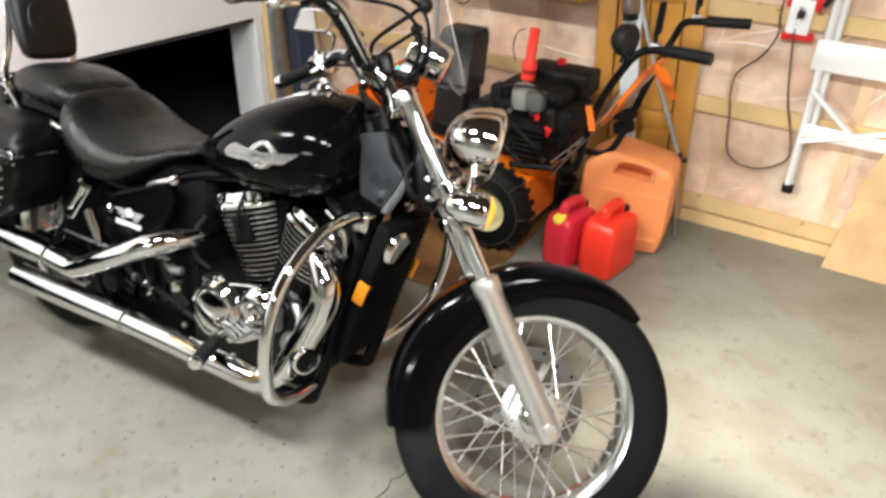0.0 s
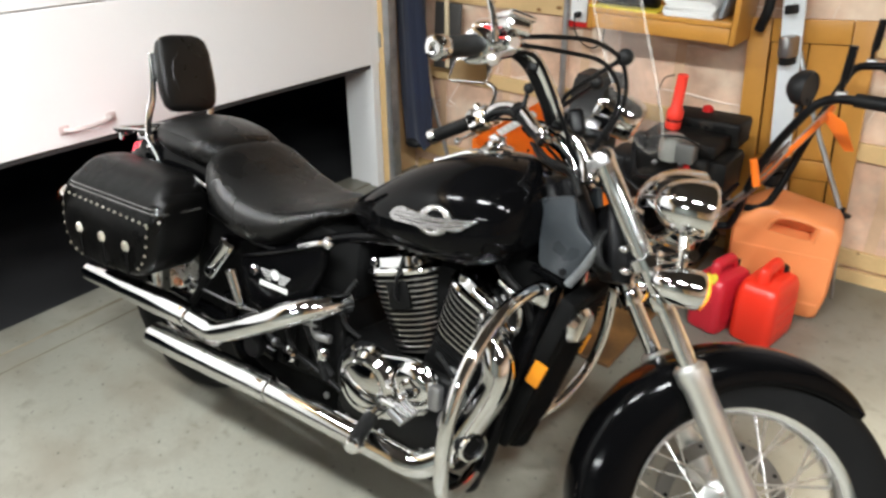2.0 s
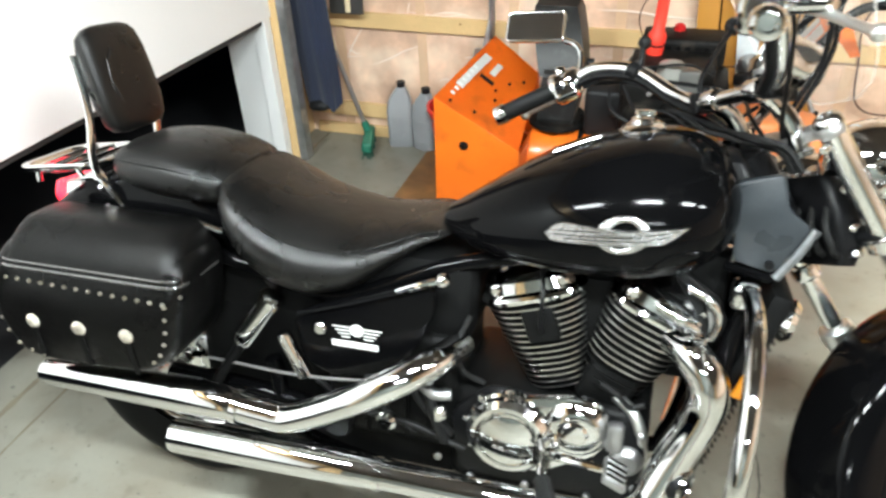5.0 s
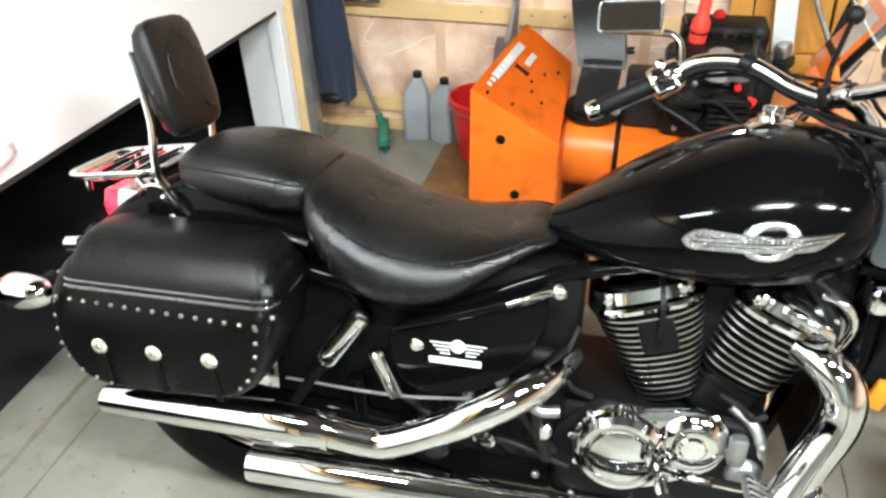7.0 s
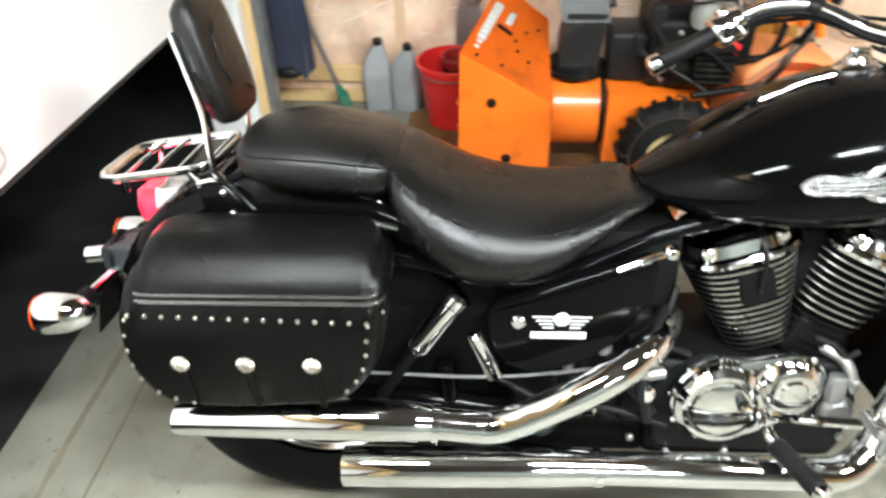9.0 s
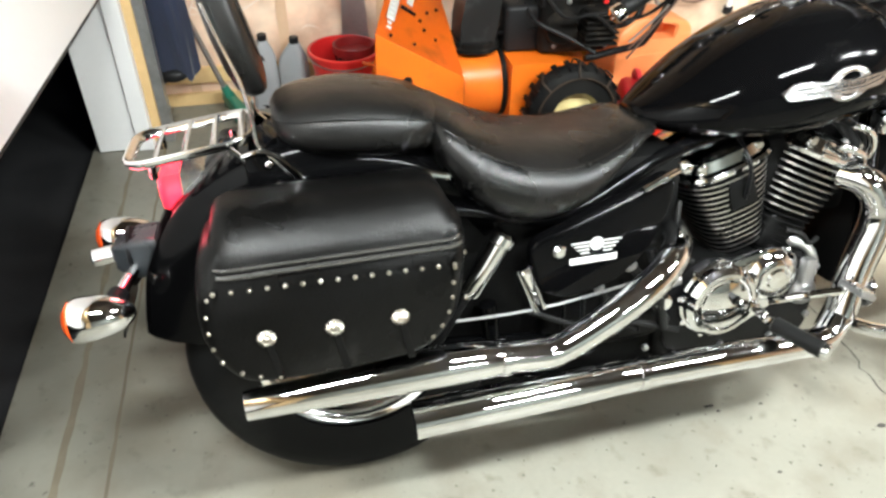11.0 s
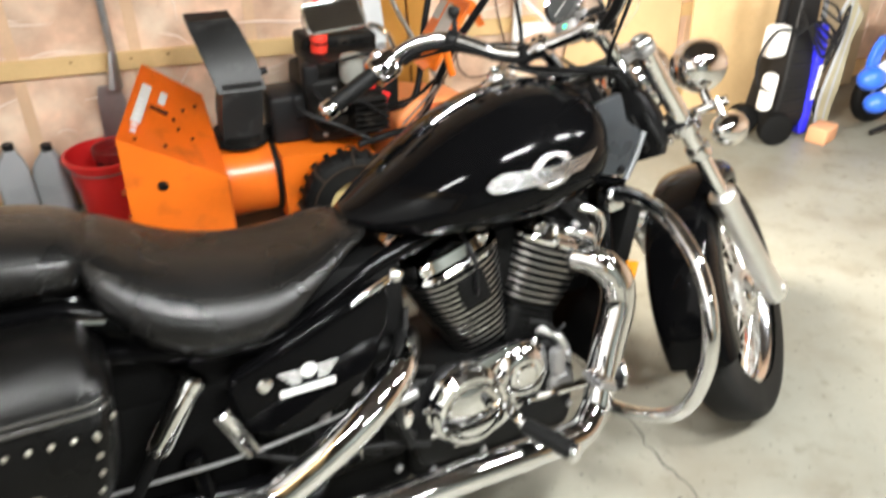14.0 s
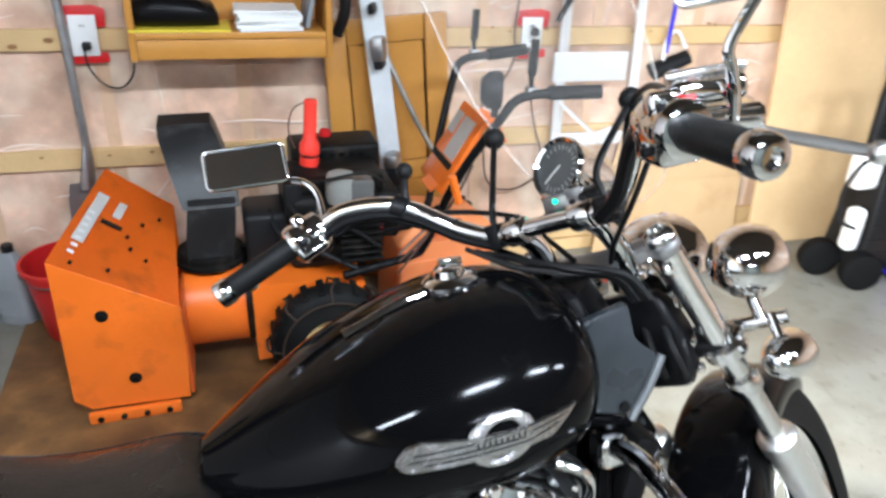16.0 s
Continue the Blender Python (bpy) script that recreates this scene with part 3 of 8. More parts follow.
# harness and brackets round the steering head
part("harness_cover", loft([[Vector((xc + x, y, z)) for x, y in rounded([(-0.035 * w, -0.05 * w), (0.035 * w, -0.05 * w), (0.035 * w, 0.05 * w), (-0.035 * w, 0.05 * w)], 0.018 * w, 4)] for xc, z, w in ((1.085, 0.775, 0.9), (1.080, 0.80, 1.05), (1.074, 0.835, 1.0), (1.068, 0.862, 0.8), (1.064, 0.872, 0.5))]), SATIN, bike, "black harness cover")
for k in range(4):
    part("cable", tube([(1.030 + 0.006 * k, 0.130 - 0.012 * k, 0.955 - 0.006 * k), (1.046 + 0.004 * k, 0.075 - 0.014 * k, 0.920 - 0.008 * (k % 2)), (1.070 + 0.008 * (k % 2), 0.015 - 0.014 * k, 0.893), (1.100, -0.045 - 0.008 * k, 0.872), (1.118, -0.060 - 0.008 * k, 0.835)], 0.0040 + 0.001 * (k % 2), 8), GRIP if k % 2 else SATIN, bike, "black control cable", STEER)
lbk = part("lamp_bracket", loft([[Vector((x, y, z)) for x, y in rounded([(xc - d, -h), (xc + d, -h), (xc + d, h), (xc - d, h)], 0.014, 4)] for xc, z, d, h in ((1.235, 0.690, 0.018, 0.060), (1.228, 0.72, 0.026, 0.074), (1.215, 0.775, 0.028, 0.078), (1.205, 0.815, 0.024, 0.070), (1.20, 0.835, 0.016, 0.055))]), SATIN, bike, "black lamp bracket", STEER)
for y, x, z in ((-0.079, 1.205, 0.812), (-0.081, 1.222, 0.752), (-0.078, 1.232, 0.712), (0.081, 1.222, 0.752)):
    part("bracket_bolt", ball((x, y, z), 0.0095, (1.2, 0.6, 0.8), 12), CHROME, lbk)
part("bracket_clip", tube([(1.19, -0.082, 0.842), (1.215, -0.086, 0.836), (1.24, -0.084, 0.826)], 0.006, 8, flat=0.6), CHROME, lbk, "bright metal clip")
for k in range(3):
    part("lamp_wire", tube([(1.20, -0.05 + 0.03 * k, 0.80), (1.175, -0.07 + 0.03 * k, 0.755), (1.19, -0.072 + 0.03 * k, 0.715), (1.228, -0.05 + 0.03 * k, 0.705)], 0.0055, 8), GRIP, bike, "black lamp wire", STEER)
pl = ax + STEM * 0.56
part("lower_clamp", box(0.05, 0.235, 0.03, Matrix.Translation(pl) @ Matrix.Rotation(-RAKE, 4, "Y"), 0.012, 3), SATIN, bike, "", STEER)
part("steering_head", rod(pl - Vector((0.06, 0, 0.03)), pt - Vector((0.06, 0, 0.02)), 0.032), SATIN, bike)

# handlebar in the steered frame
LEFT_BAR = [(1.055, 0.0, 0.962), (1.053, 0.05, 0.962), (1.050, 0.09, 0.963), (1.036, 0.145, 0.990), (0.997, 0.206, 1.039), (0.955, 0.270, 1.052), (0.925, 0.312, 1.036), (0.896, 0.342, 1.018), (0.810, 0.405, 0.975)]
RIGHT_BAR = [(0.820, -0.352, 0.970), (0.872, -0.281, 1.008), (0.900, -0.256, 1.030), (0.935, -0.226, 1.040), (0.982, -0.183, 1.030), (1.030, -0.130, 0.985), (1.050, -0.09, 0.963), (1.053, -0.05, 0.962)]
bar = part("handlebar", tube(RIGHT_BAR + LEFT_BAR, 0.0125, 14), CHROME, bike, "wide chrome handlebar", STEER)
for line, d_, r_ in ((LEFT_BAR[2:7], (-0.004, -0.006, -0.016), 0.0075), (RIGHT_BAR[2:7], (-0.014, 0.002, -0.008), 0.0095)):
    part("wire_loom", tube([(x + d_[0], y + d_[1], z + d_[2]) for x, y, z in line], r_, 10), SATIN, bike, "black wire loom strapped under the bar", STEER)
for s in (-1, 1):
    rs = part("riser", tube([(1.130, s * 0.060, 0.872), (1.120, s * 0.059, 0.905), (1.092, s * 0.056, 0.940), (1.058, s * 0.054, 0.960)], [0.0165, 0.0155, 0.0150, 0.0165], 18), CHROME, bike, "chrome riser elbow", STEER)
    part("riser_collar", lathe([(0.016, 0), (0.0215, 0.002), (0.0215, 0.010), (0.017, 0.013)], along((1.134, s * 0.060, 0.862), (1.120, s * 0.059, 0.905)), 20), CHROME, rs)
    part("bar_clamp", lathe([(0.0125, -0.017), (0.0185, -0.015), (0.0200, -0.011), (0.0200, 0.011), (0.0185, 0.015), (0.0125, 0.017)], Matrix.Translation((1.054, s * 0.053, 0.962)) @ YUP, 24), CHROME, rs, "chrome bar clamp")
    for dy in (-0.008, 0.008):
        part("clamp_bolt", lathe([(0.0045, 0), (0.0045, 0.004), (0.003, 0.005), (0, 0.005)], Matrix.Translation((1.049, s * 0.053 + dy, 0.980)), 10), SATIN, rs)
    g0, g1 = (Vector((0.896, 0.342, 1.018)), Vector((0.810, 0.405, 0.975))) if s > 0 else (Vector((0.872, -0.281, 1.008)), Vector((0.820, -0.352, 0.970)))
    d = (g1 - g0).normalized()
    L = (g1 - g0).length
    prof = [(0.015, -0.01), (0.0172, 0.0)]
    prof += [(0.0178, 0.006), (0.0172, 0.014), (0.0174, L * 0.5)]
    prof += [(0.0172, L - 0.006), (0.015, L)]
    gr = part("grip", lathe([(r, min(z, L)) for r, z in prof], along(g0, g1), 24), GRIP, bike, "black rubber grip", STEER)
    part("grip_end", lathe([(0.0185, L - 0.010), (0.0195, L - 0.006), (0.0195, L + 0.008), (0.0175, L + 0.013), (0.0125, L + 0.015), (0.0095, L + 0.015), (0.0085, L + 0.008), (0.0045, L + 0.008), (0, L + 0.0082)], along(g0, g1), 24), CHROME, gr, "chrome bar end", None)
    sw = part("switch_housing", lathe([(0.019, -0.058), (0.027, -0.053), (0.029, -0.034), (0.0265, -0.024), (0.0285, -0.020), (0.0295, -0.006), (0.026, 0.002), (0.020, 0.004)], along(g0, g1), 28), CHROME, bike, "chrome switch housing", STEER)
    q = g0 - d * 0.03
    turn = along((0, 0, 0), d).to_3x3().to_4x4()
    part("switch_box", box(0.050, 0.046, 0.050, Matrix.Translation(q + Vector((-0.004, 0, -0.010))) @ turn, 0.009, 3), CHROME, sw)
    part("switch_box", box(0.036, 0.030, 0.020, Matrix.Translation(q + Vector((-0.010, s * 0.004, 0.018))) @ turn, 0.006, 3), CHROME, sw)
    part("switch_button", box(0.026, 0.014, 0.012, Matrix.Translation(g0 + (Vector((0.016, 0.002, 0.027)) if s < 0 else Vector((-0.004, -0.036, 0.0)))) @ Matrix.Rotation(radians(40), 4, "Z"), 0.003), REDPLASTIC if s < 0 else SATIN, sw)
    for k in range(3):
        part("switch_button", box(0.011, 0.009, 0.007, Matrix.Translation(q + Vector((-0.028, s * (0.010 - 0.012 * k), 0.012 - 0.016 * k))) @ turn, 0.002), SATIN, sw)
    for k in range(2):
        part("switch_screw", lathe([(0.0035, 0), (0.0035, 0.002), (0, 0.0022)], Matrix.Translation(q + Vector((-0.004, s * (0.014 - 0.026 * k), 0.0165))), 10), STEEL, sw)
    # lever
    l0 = q + Vector((0.035, 0, 0.006))
    l1 = g1 + (Vector((0.060, 0.020, 0.004)) if s > 0 else Vector((0.081, -0.064, -0.020)))
    lev = part("lever", tube([l0, l0.lerp(l1, 0.3) + Vector((0.015, 0, 0)), l0.lerp(l1, 0.7) + Vector((0.004, 0, 0)), l1], [0.009, 0.0075, 0.0065, 0.006], 10, flat=0.6), ALU, bike, "bright lever", STEER)
    part("lever_tip", ball(l1, 0.010, (1, 1, 1), 12), ALU, lev)
    part("lever_clamp", box(0.04, 0.03, 0.03, Matrix.Translation(q.lerp(l0, 0.6)) @ along((0, 0, 0), d).to_3x3().to_4x4(), 0.006), CHROME, bike, "", STEER)
    if s < 0:
        rm = Matrix.Translation((0.922, -0.287, 1.044)) @ Matrix.Rotation(radians(-66), 4, "Z") @ Matrix.Rotation(radians(7), 4, "Y")
        mc = part("brake_reservoir", box(0.070, 0.046, 0.026, rm, 0.009, 3), CHROME, bike, "chrome brake fluid reservoir", STEER)
        part("reservoir_cap", box(0.072, 0.048, 0.009, rm @ Matrix.Translation((0, 0, 0.0165)), 0.004), SATINCHROME, mc, "dull metal lid")
        for cx_, cy_ in ((-0.027, -0.015), (0.027, -0.015), (-0.027, 0.015), (0.027, 0.015)):
            part("lid_screw", lathe([(0.004, 0), (0.004, 0.0015), (0, 0.0018)], rm @ Matrix.Translation((cx_, cy_, 0.0205)), 10), STEEL, mc)
        part("master_cylinder", rod((0.905, -0.270, 1.020), (0.930, -0.330, 1.008), 0.013, seg=18, bev=0.004), CHROME, mc)
    # mirror on its bent stem
    q2 = g0 - d * 0.045
    if s > 0:
        stem_pts = [(0.930, 0.300, 1.045), (0.936, 0.305, 1.065), (0.938, 0.312, 1.090), (0.930, 0.322, 1.108), (0.915, 0.333, 1.116)]
        mw, mu, mc_ = Vector((0.094, -0.066, -0.006)), Vector((0.118, 0.170, 0.978)), Vector((0.868, 0.370, 1.149))
    else:
        stem_pts = [(0.902, -0.312, 1.010), (0.895, -0.320, 1.030), (0.888, -0.325, 1.049), (0.880, -0.329, 1.066), (0.881, -0.339, 1.080), (0.886, -0.361, 1.103)]
        mw, mu, mc_ = Vector((0.042, -0.090, -0.012)), Vector((0.010, 0.0, 0.06)), Vector((0.872, -0.362, 1.130))
    mirr = part("mirror", tube(stem_pts, 0.0055, 10), CHROME, bike, "chrome rectangular mirror on a bent stem", STEER)
    mw = mw.normalized()
    mu = (mu - mw * mu.dot(mw)).normalized()
    mn = mw.cross(mu)
    mm = Matrix.Translation(mc_) @ Matrix((mw, mu, mn)).transposed().to_4x4()
    back = [[Vector((x, y, z)) for x, y in rounded([(-0.059 * g, -0.031 * g), (0.059 * g, -0.031 * g), (0.059 * g, 0.031 * g), (-0.059 * g, 0.031 * g)], 0.011 * g, 5)] for z, g in ((0.0, 1.0), (-0.006, 1.0), (-0.013, 0.93), (-0.018, 0.75), (-0.020, 0.4))]
    part("mirror_shell", loft(back, m=mm), CHROME, mirr)
    part("mirror_glass", plate(rounded([(-0.056, -0.028), (0.056, -0.028), (0.056, 0.028), (-0.056, 0.028)], 0.009, 5), 0.0015, mm @ Matrix.Translation((0, 0, 0.0005))), MIRROR, mirr)
    rim = [mm @ Vector((x, y, 0.0015)) for x, y in rounded([(-0.058, -0.030), (0.058, -0.030), (0.058, 0.030), (-0.058, 0.030)], 0.010, 6)]
    part("mirror_rim", tube(rim + [rim[0]], 0.0026, 8, smooth=False), SATINCHROME, mirr, "bright chrome rim")
    # cables
    if s > 0:
        part("cable", tube([q + Vector((0.03, -0.02, 0.0)), (1.06, 0.20, 1.02), (1.15, 0.115, 0.985), (1.135, 0.06, 0.94), (1.13, 0.02, 0.90)], 0.0040, 8), SATIN, bike, "black control cable", STEER)
    part("cable", tube([q + Vector((0.02, -s * 0.03, -0.01)), (0.975, s * 0.225 + 0.012, 1.030), (1.045, s * 0.13, 0.965), (1.10, s * 0.055, 0.905), (1.15, s * 0.02, 0.85)], 0.0038, 8), SATIN, bike, "black control cable", STEER)
    if s < 0:
        part("cable", tube([(0.925, -0.268, 1.036), (1.00, -0.222, 1.068), (1.08, -0.165, 1.094), (1.145, -0.105, 1.085), (1.168, -0.065, 1.02), (1.14, -0.03, 0.94)], 0.0042, 8), SATIN, bike, "black control cable", STEER)
        part("cable", tube([(0.930, -0.258, 1.030), (1.02, -0.205, 1.052), (1.10, -0.150, 1.066), (1.146, -0.110, 1.035), (1.150, -0.080, 0.99), (1.13, -0.05, 0.93)], 0.0042, 8), SATIN, bike, "black control cable", STEER)
        part("cable_strap", box(0.02, 0.016, 0.03, Matrix.Translation((0.975, -0.190, 1.026)), 0.004), SATIN, bike, "", STEER)
    else:
        part("cable_strap", box(0.018, 0.02, 0.03, Matrix.Translation((0.997, 0.206, 1.034)), 0.004), SATIN, bike, "", STEER)
        part("cable_strap", box(0.018, 0.02, 0.03, Matrix.Translation((1.036, 0.145, 0.986)), 0.004), SATIN, bike, "", STEER)

# small ball mount on the bar, bar straps
bm_ = part("ball_mount", tube([(1.000, 0.196, 1.040), (1.003, 0.194, 1.060), (1.004, 0.190, 1.076)], [0.0075, 0.0055, 0.0055], 10), SATIN, bike, "black ball mount on the bar", STEER)
part("mount_ball", ball((1.005, 0.188, 1.086), 0.0125, (1, 1, 1), 14), GRIP, bm_)
part("mount_clamp", lathe([(0.016, -0.012), (0.0185, -0.010), (0.0185, 0.010), (0.016, 0.012)], along((0.997, 0.206, 1.036), (1.036, 0.145, 0.988)), 18), SATIN, bm_)

# windshield stays with black ball ends, and the clear screen
for s, k in ((-1, (1.144, -0.111, 1.097)), (1, (1.14, 0.116, 1.109))):
    st = part("screen_stay", tube([(1.055, s * 0.088, 0.945), (1.052, s * 0.088, 0.985), (1.062, s * 0.086, 1.02), k], 0.0048, 8), SATIN, bike, "black screen stay with ball end", STEER)
    part("stay_clamp", box(0.030, 0.026, 0.036, Matrix.Translation((1.052, s * 0.088, 0.962)), 0.006), SATIN, st)
    part("stay_ball", ball(k, 0.0165, (1, 1, 1), 16), GRIP, st)
scr = bmesh.new()
rows_ = []
for z, hw in ((0.965, 0.04), (0.985, 0.08), (1.02, 0.11), (1.08, 0.13), (1.16, 0.145), (1.26, 0.15), (1.36, 0.145), (1.42, 0.13), (1.44, 0.10)):
    rows_.append([Vector((1.262 - (z - 0.97) * 0.42 - 1.1 * (hw * (k / 8 - 1)) ** 2, hw * (k / 8 - 1), z)) for k in range(17)])
scr = loft(rows_, False, False)
bmesh.ops.solidify(scr, geom=list(scr.faces), thickness=0.0035)
ws = part("windscreen", scr, SCREEN, bike, "clear plastic windscreen", STEER)
ws.visible_shadow = False
rim_ = [r[0] for r in reversed(rows_)] + rows_[0][1:-1] + [r[-1] for r in rows_]
part("screen_edge", tube(rim_, 0.0022, 6, smooth=False), SCREENEDGE, ws, "pale polished screen edge").visible_shadow = False

# speedometer
sp = Vector((1.150, 0.022, 1.036))
sd_ = Vector((-0.92, 0.16, 0.34)).normalized()
sm = along(sp, sp + sd_)
spd = part("speedometer", lathe([(0.0, -0.080), (0.026, -0.079), (0.037, -0.075), (0.0420, -0.066), (0.0445, -0.035), (0.046, -0.004), (0.048, 0.0), (0.048, 0.006), (0.045, 0.011), (0.040, 0.007), (0.040, 0.002)], sm, 36, close=False), CHROME, bike, "chrome speedometer with a black dial", STEER)
part("dial", lathe([(0.0405, 0.004), (0, 0.0041)], sm, 36, close=False), DIAL, spd)
mk = bmesh.new()
for k in range(19):
    a = radians(-40 + k * 260 / 18 - 90)
    box(0.006 if k % 2 else 0.009, 0.0012, 0.0006, sm @ Matrix.Rotation(a, 4, "Z") @ Matrix.Translation((0.032, 0, 0.0048)), 0, 1, mk)
part("dial_mark", mk, DIALMARK, spd)
part("needle", box(0.036, 0.002, 0.001, sm @ Matrix.Rotation(radians(215), 4, "Z") @ Matrix.Translation((0.012, 0, 0.006)), 0, 1), WHITEMARK, spd)
part("meter_foot", box(0.030, 0.046, 0.026, Matrix.Translation((1.130, 0.022, 0.988)), 0.006), STEEL, spd)
part("neutral_lamp", ball((1.112, 0.020, 0.991), 0.004, (1, 1, 1), 10), GREENLED, spd)
part("meter_bracket", box(0.07, 0.06, 0.02, Matrix.Translation((1.130, 0.01, 0.968)), 0.006), SATIN, bike, "", STEER)

rm = part("rod_mount", box(0.034, 0.030, 0.052, Matrix.Translation((1.087, -0.056, 0.972)) @ Matrix.Rotation(radians(-20), 4, "Y"), 0.009, 3), SATIN, bike, "black clamp holding the accessory rod", STEER)
part("mount_plate", box(0.004, 0.026, 0.060, Matrix.Translation((1.076, -0.038, 0.971)) @ Matrix.Rotation(radians(-16), 4, "Y"), 0.0015), STEEL, rm, "bare metal plate")
for dz in (-0.012, 0.014):
    part("mount_bolt", ball((1.074, -0.066, 0.972 + dz), 0.005, (0.7, 1, 1), 10), CHROME, rm)

# headlight, passing lamps and front signals on a light bar


def bullet(at, aim, r, length, shell_mat, lens_mat, name, label, parent, m=None, lens_name="lens", ring=0.012):
    at = Vector(at)
    mm = along(at, at + Vector(aim))
    prof = [(0.0, -length)]
    for k in range(1, 9):
        a = k / 8 * math.pi / 2
        prof.append((r * math.sin(a), -length * math.cos(a)))
    prof += [(r * 1.01, 0.006), (r * 0.985, ring * 0.8), (r * 0.93, ring * 1.15)]
    o = part(name, lathe(prof, mm, 32), shell_mat, parent, label, m)
    part(lens_name, lathe([(r * 0.94, ring * (1.0 if r < 0.04 else 0.7)), (r * 0.90, ring * (1.35 if r < 0.04 else 0.9)), (r * 0.60, ring * (1.9 if r < 0.07 else 1.1)), (0, ring * (2.4 if r < 0.07 else 1.2))], mm, 32, close=False), lens_mat, o)
    return o


bullet((1.350, 0, 0.860), (1, 0, -0.06), 0.082, 0.105, CHROME, LENS, "headlight", "round chrome headlight, lit", bike, STEER)
part("headlight_mount", rod((1.25, 0, 0.83), (1.30, 0, 0.84), 0.02), SATIN, bike, "", STEER)
for s in (-1, 1):
    bullet((1.324, s * 0.146, 0.842), (1, 0, -0.05), 0.056, 0.082, CHROME, LAMPGLASS, "passing_lamp", "round chrome passing lamp", bike, STEER)
    part("lamp_foot", rod((1.305, s * 0.146, 0.79), (1.308, s * 0.15, 0.755), 0.010), CHROME, bike, "", STEER)
    bullet((1.328, s * 0.172, 0.700), (1, 0, -0.04), 0.036, 0.074, CHROME, AMBER, "turn_signal", "chrome bullet turn signal with lit amber lens", bike, STEER, ring=0.013)
    part("signal_stem", rod((1.30, s * 0.172, 0.725), (1.305, s * 0.165, 0.765), 0.008), CHROME, bike, "", STEER)
lb = tube([(1.315, -0.185, 0.757), (1.30, -0.10, 0.752), (1.29, 0, 0.75), (1.30, 0.10, 0.752), (1.315, 0.185, 0.757)], 0.011, 12)
part("light_bar", lb, CHROME, bike, "chrome light bar", STEER)
for s in (-1, 1):
    part("clamp_band", lathe([(0.030, -0.012), (0.033, -0.010), (0.033, 0.010), (0.030, 0.012)], along(ax + STEM * 0.55 + Vector((0, s * 0.106, 0)), ax + STEM * 0.65 + Vector((0, s * 0.106, 0))), 24), CHROME, bike, "", STEER)
part("horn", lathe([(0, -0.02), (0.03, -0.02), (0.04, 0.0), (0.032, 0.01), (0, 0.006)], along((1.20, -0.06, 0.60), (1.30, -0.08, 0.58)), 28), CHROME, bike, "chrome horn cover")

# tank
TANK = [(0.585, 0.045, 0.722, 0.690), (0.62, 0.085, 0.744, 0.676), (0.68, 0.128, 0.786, 0.660), (0.75, 0.160, 0.830, 0.651), (0.83, 0.182, 0.868, 0.648), (0.91, 0.191, 0.893, 0.652), (0.98, 0.187, 0.899, 0.662), (1.035, 0.168, 0.890, 0.682), (1.07, 0.135, 0.868, 0.710), (1.09, 0.085, 0.835, 0.745)]
TROWS = smooth_rows(TANK, 6)


def tank_ring(x, hw, top, bot, grow=0.0):
    mid = bot + (top - bot) * 0.40
    return oval(x, hw + grow, top + grow, bot - grow, 40, 2.25, 0.0, mid)


part_tank = part("fuel_tank", loft([tank_ring(*r) for r in TROWS]), PAINT, bike, "teardrop fuel tank in glossy black", None, 60)


def tank_y(x, z, off=0.0):
    """The right flank of the tank at x, z."""
    hw, top, bot = interp([tuple(r) for r in TROWS], x)
    mid = bot + (top - bot) * 0.40
    q = (z - mid) / ((top - mid) if z > mid else (mid - bot))
    return -(hw * max(0.0, 1 - min(1, abs(q)) ** 2.25) ** (1 / 2.25) + off)


def on_tank(bm, off):
    ys = [v.co.y for v in bm.verts]
    y0 = max(ys)
    for v in bm.verts:
        v.co.y = tank_y(v.co.x, v.co.z, off + (y0 - v.co.y))
    return bm


def grid_plate(outline_top, outline_bot, thick, n=24):
    """A thin plate between two lines over the same x's."""
    rings = []
    for (x, zt), (_, zb) in zip(outline_top, outline_bot):
        rings.append([Vector((x, 0, zb)), Vector((x, 0, zt)), Vector((x, -thick, zt - 0.0012)), Vector((x, -thick, zb + 0.0012))])
    return loft(rings)


def strip_on_tank(x0, x1, c0, c1, h0, h1, thick, off, n=10):
    """A thin tapering bar on the tank's flank, from x0 to x1."""
    top, bot = [], []
    for k in range(n + 1):
        u = k / n
        x, c, h = x0 + (x1 - x0) * u, c0 + (c1 - c0) * u, h0 + (h1 - h0) * u
        top.append((x, c + h / 2))
        bot.append((x, c - h / 2))
    return on_tank(grid_plate(top, bot, thick), off)


def line_at(pts, u):
    return float(np.interp(u, [p[0] for p in pts], [p[1] for p in pts]))


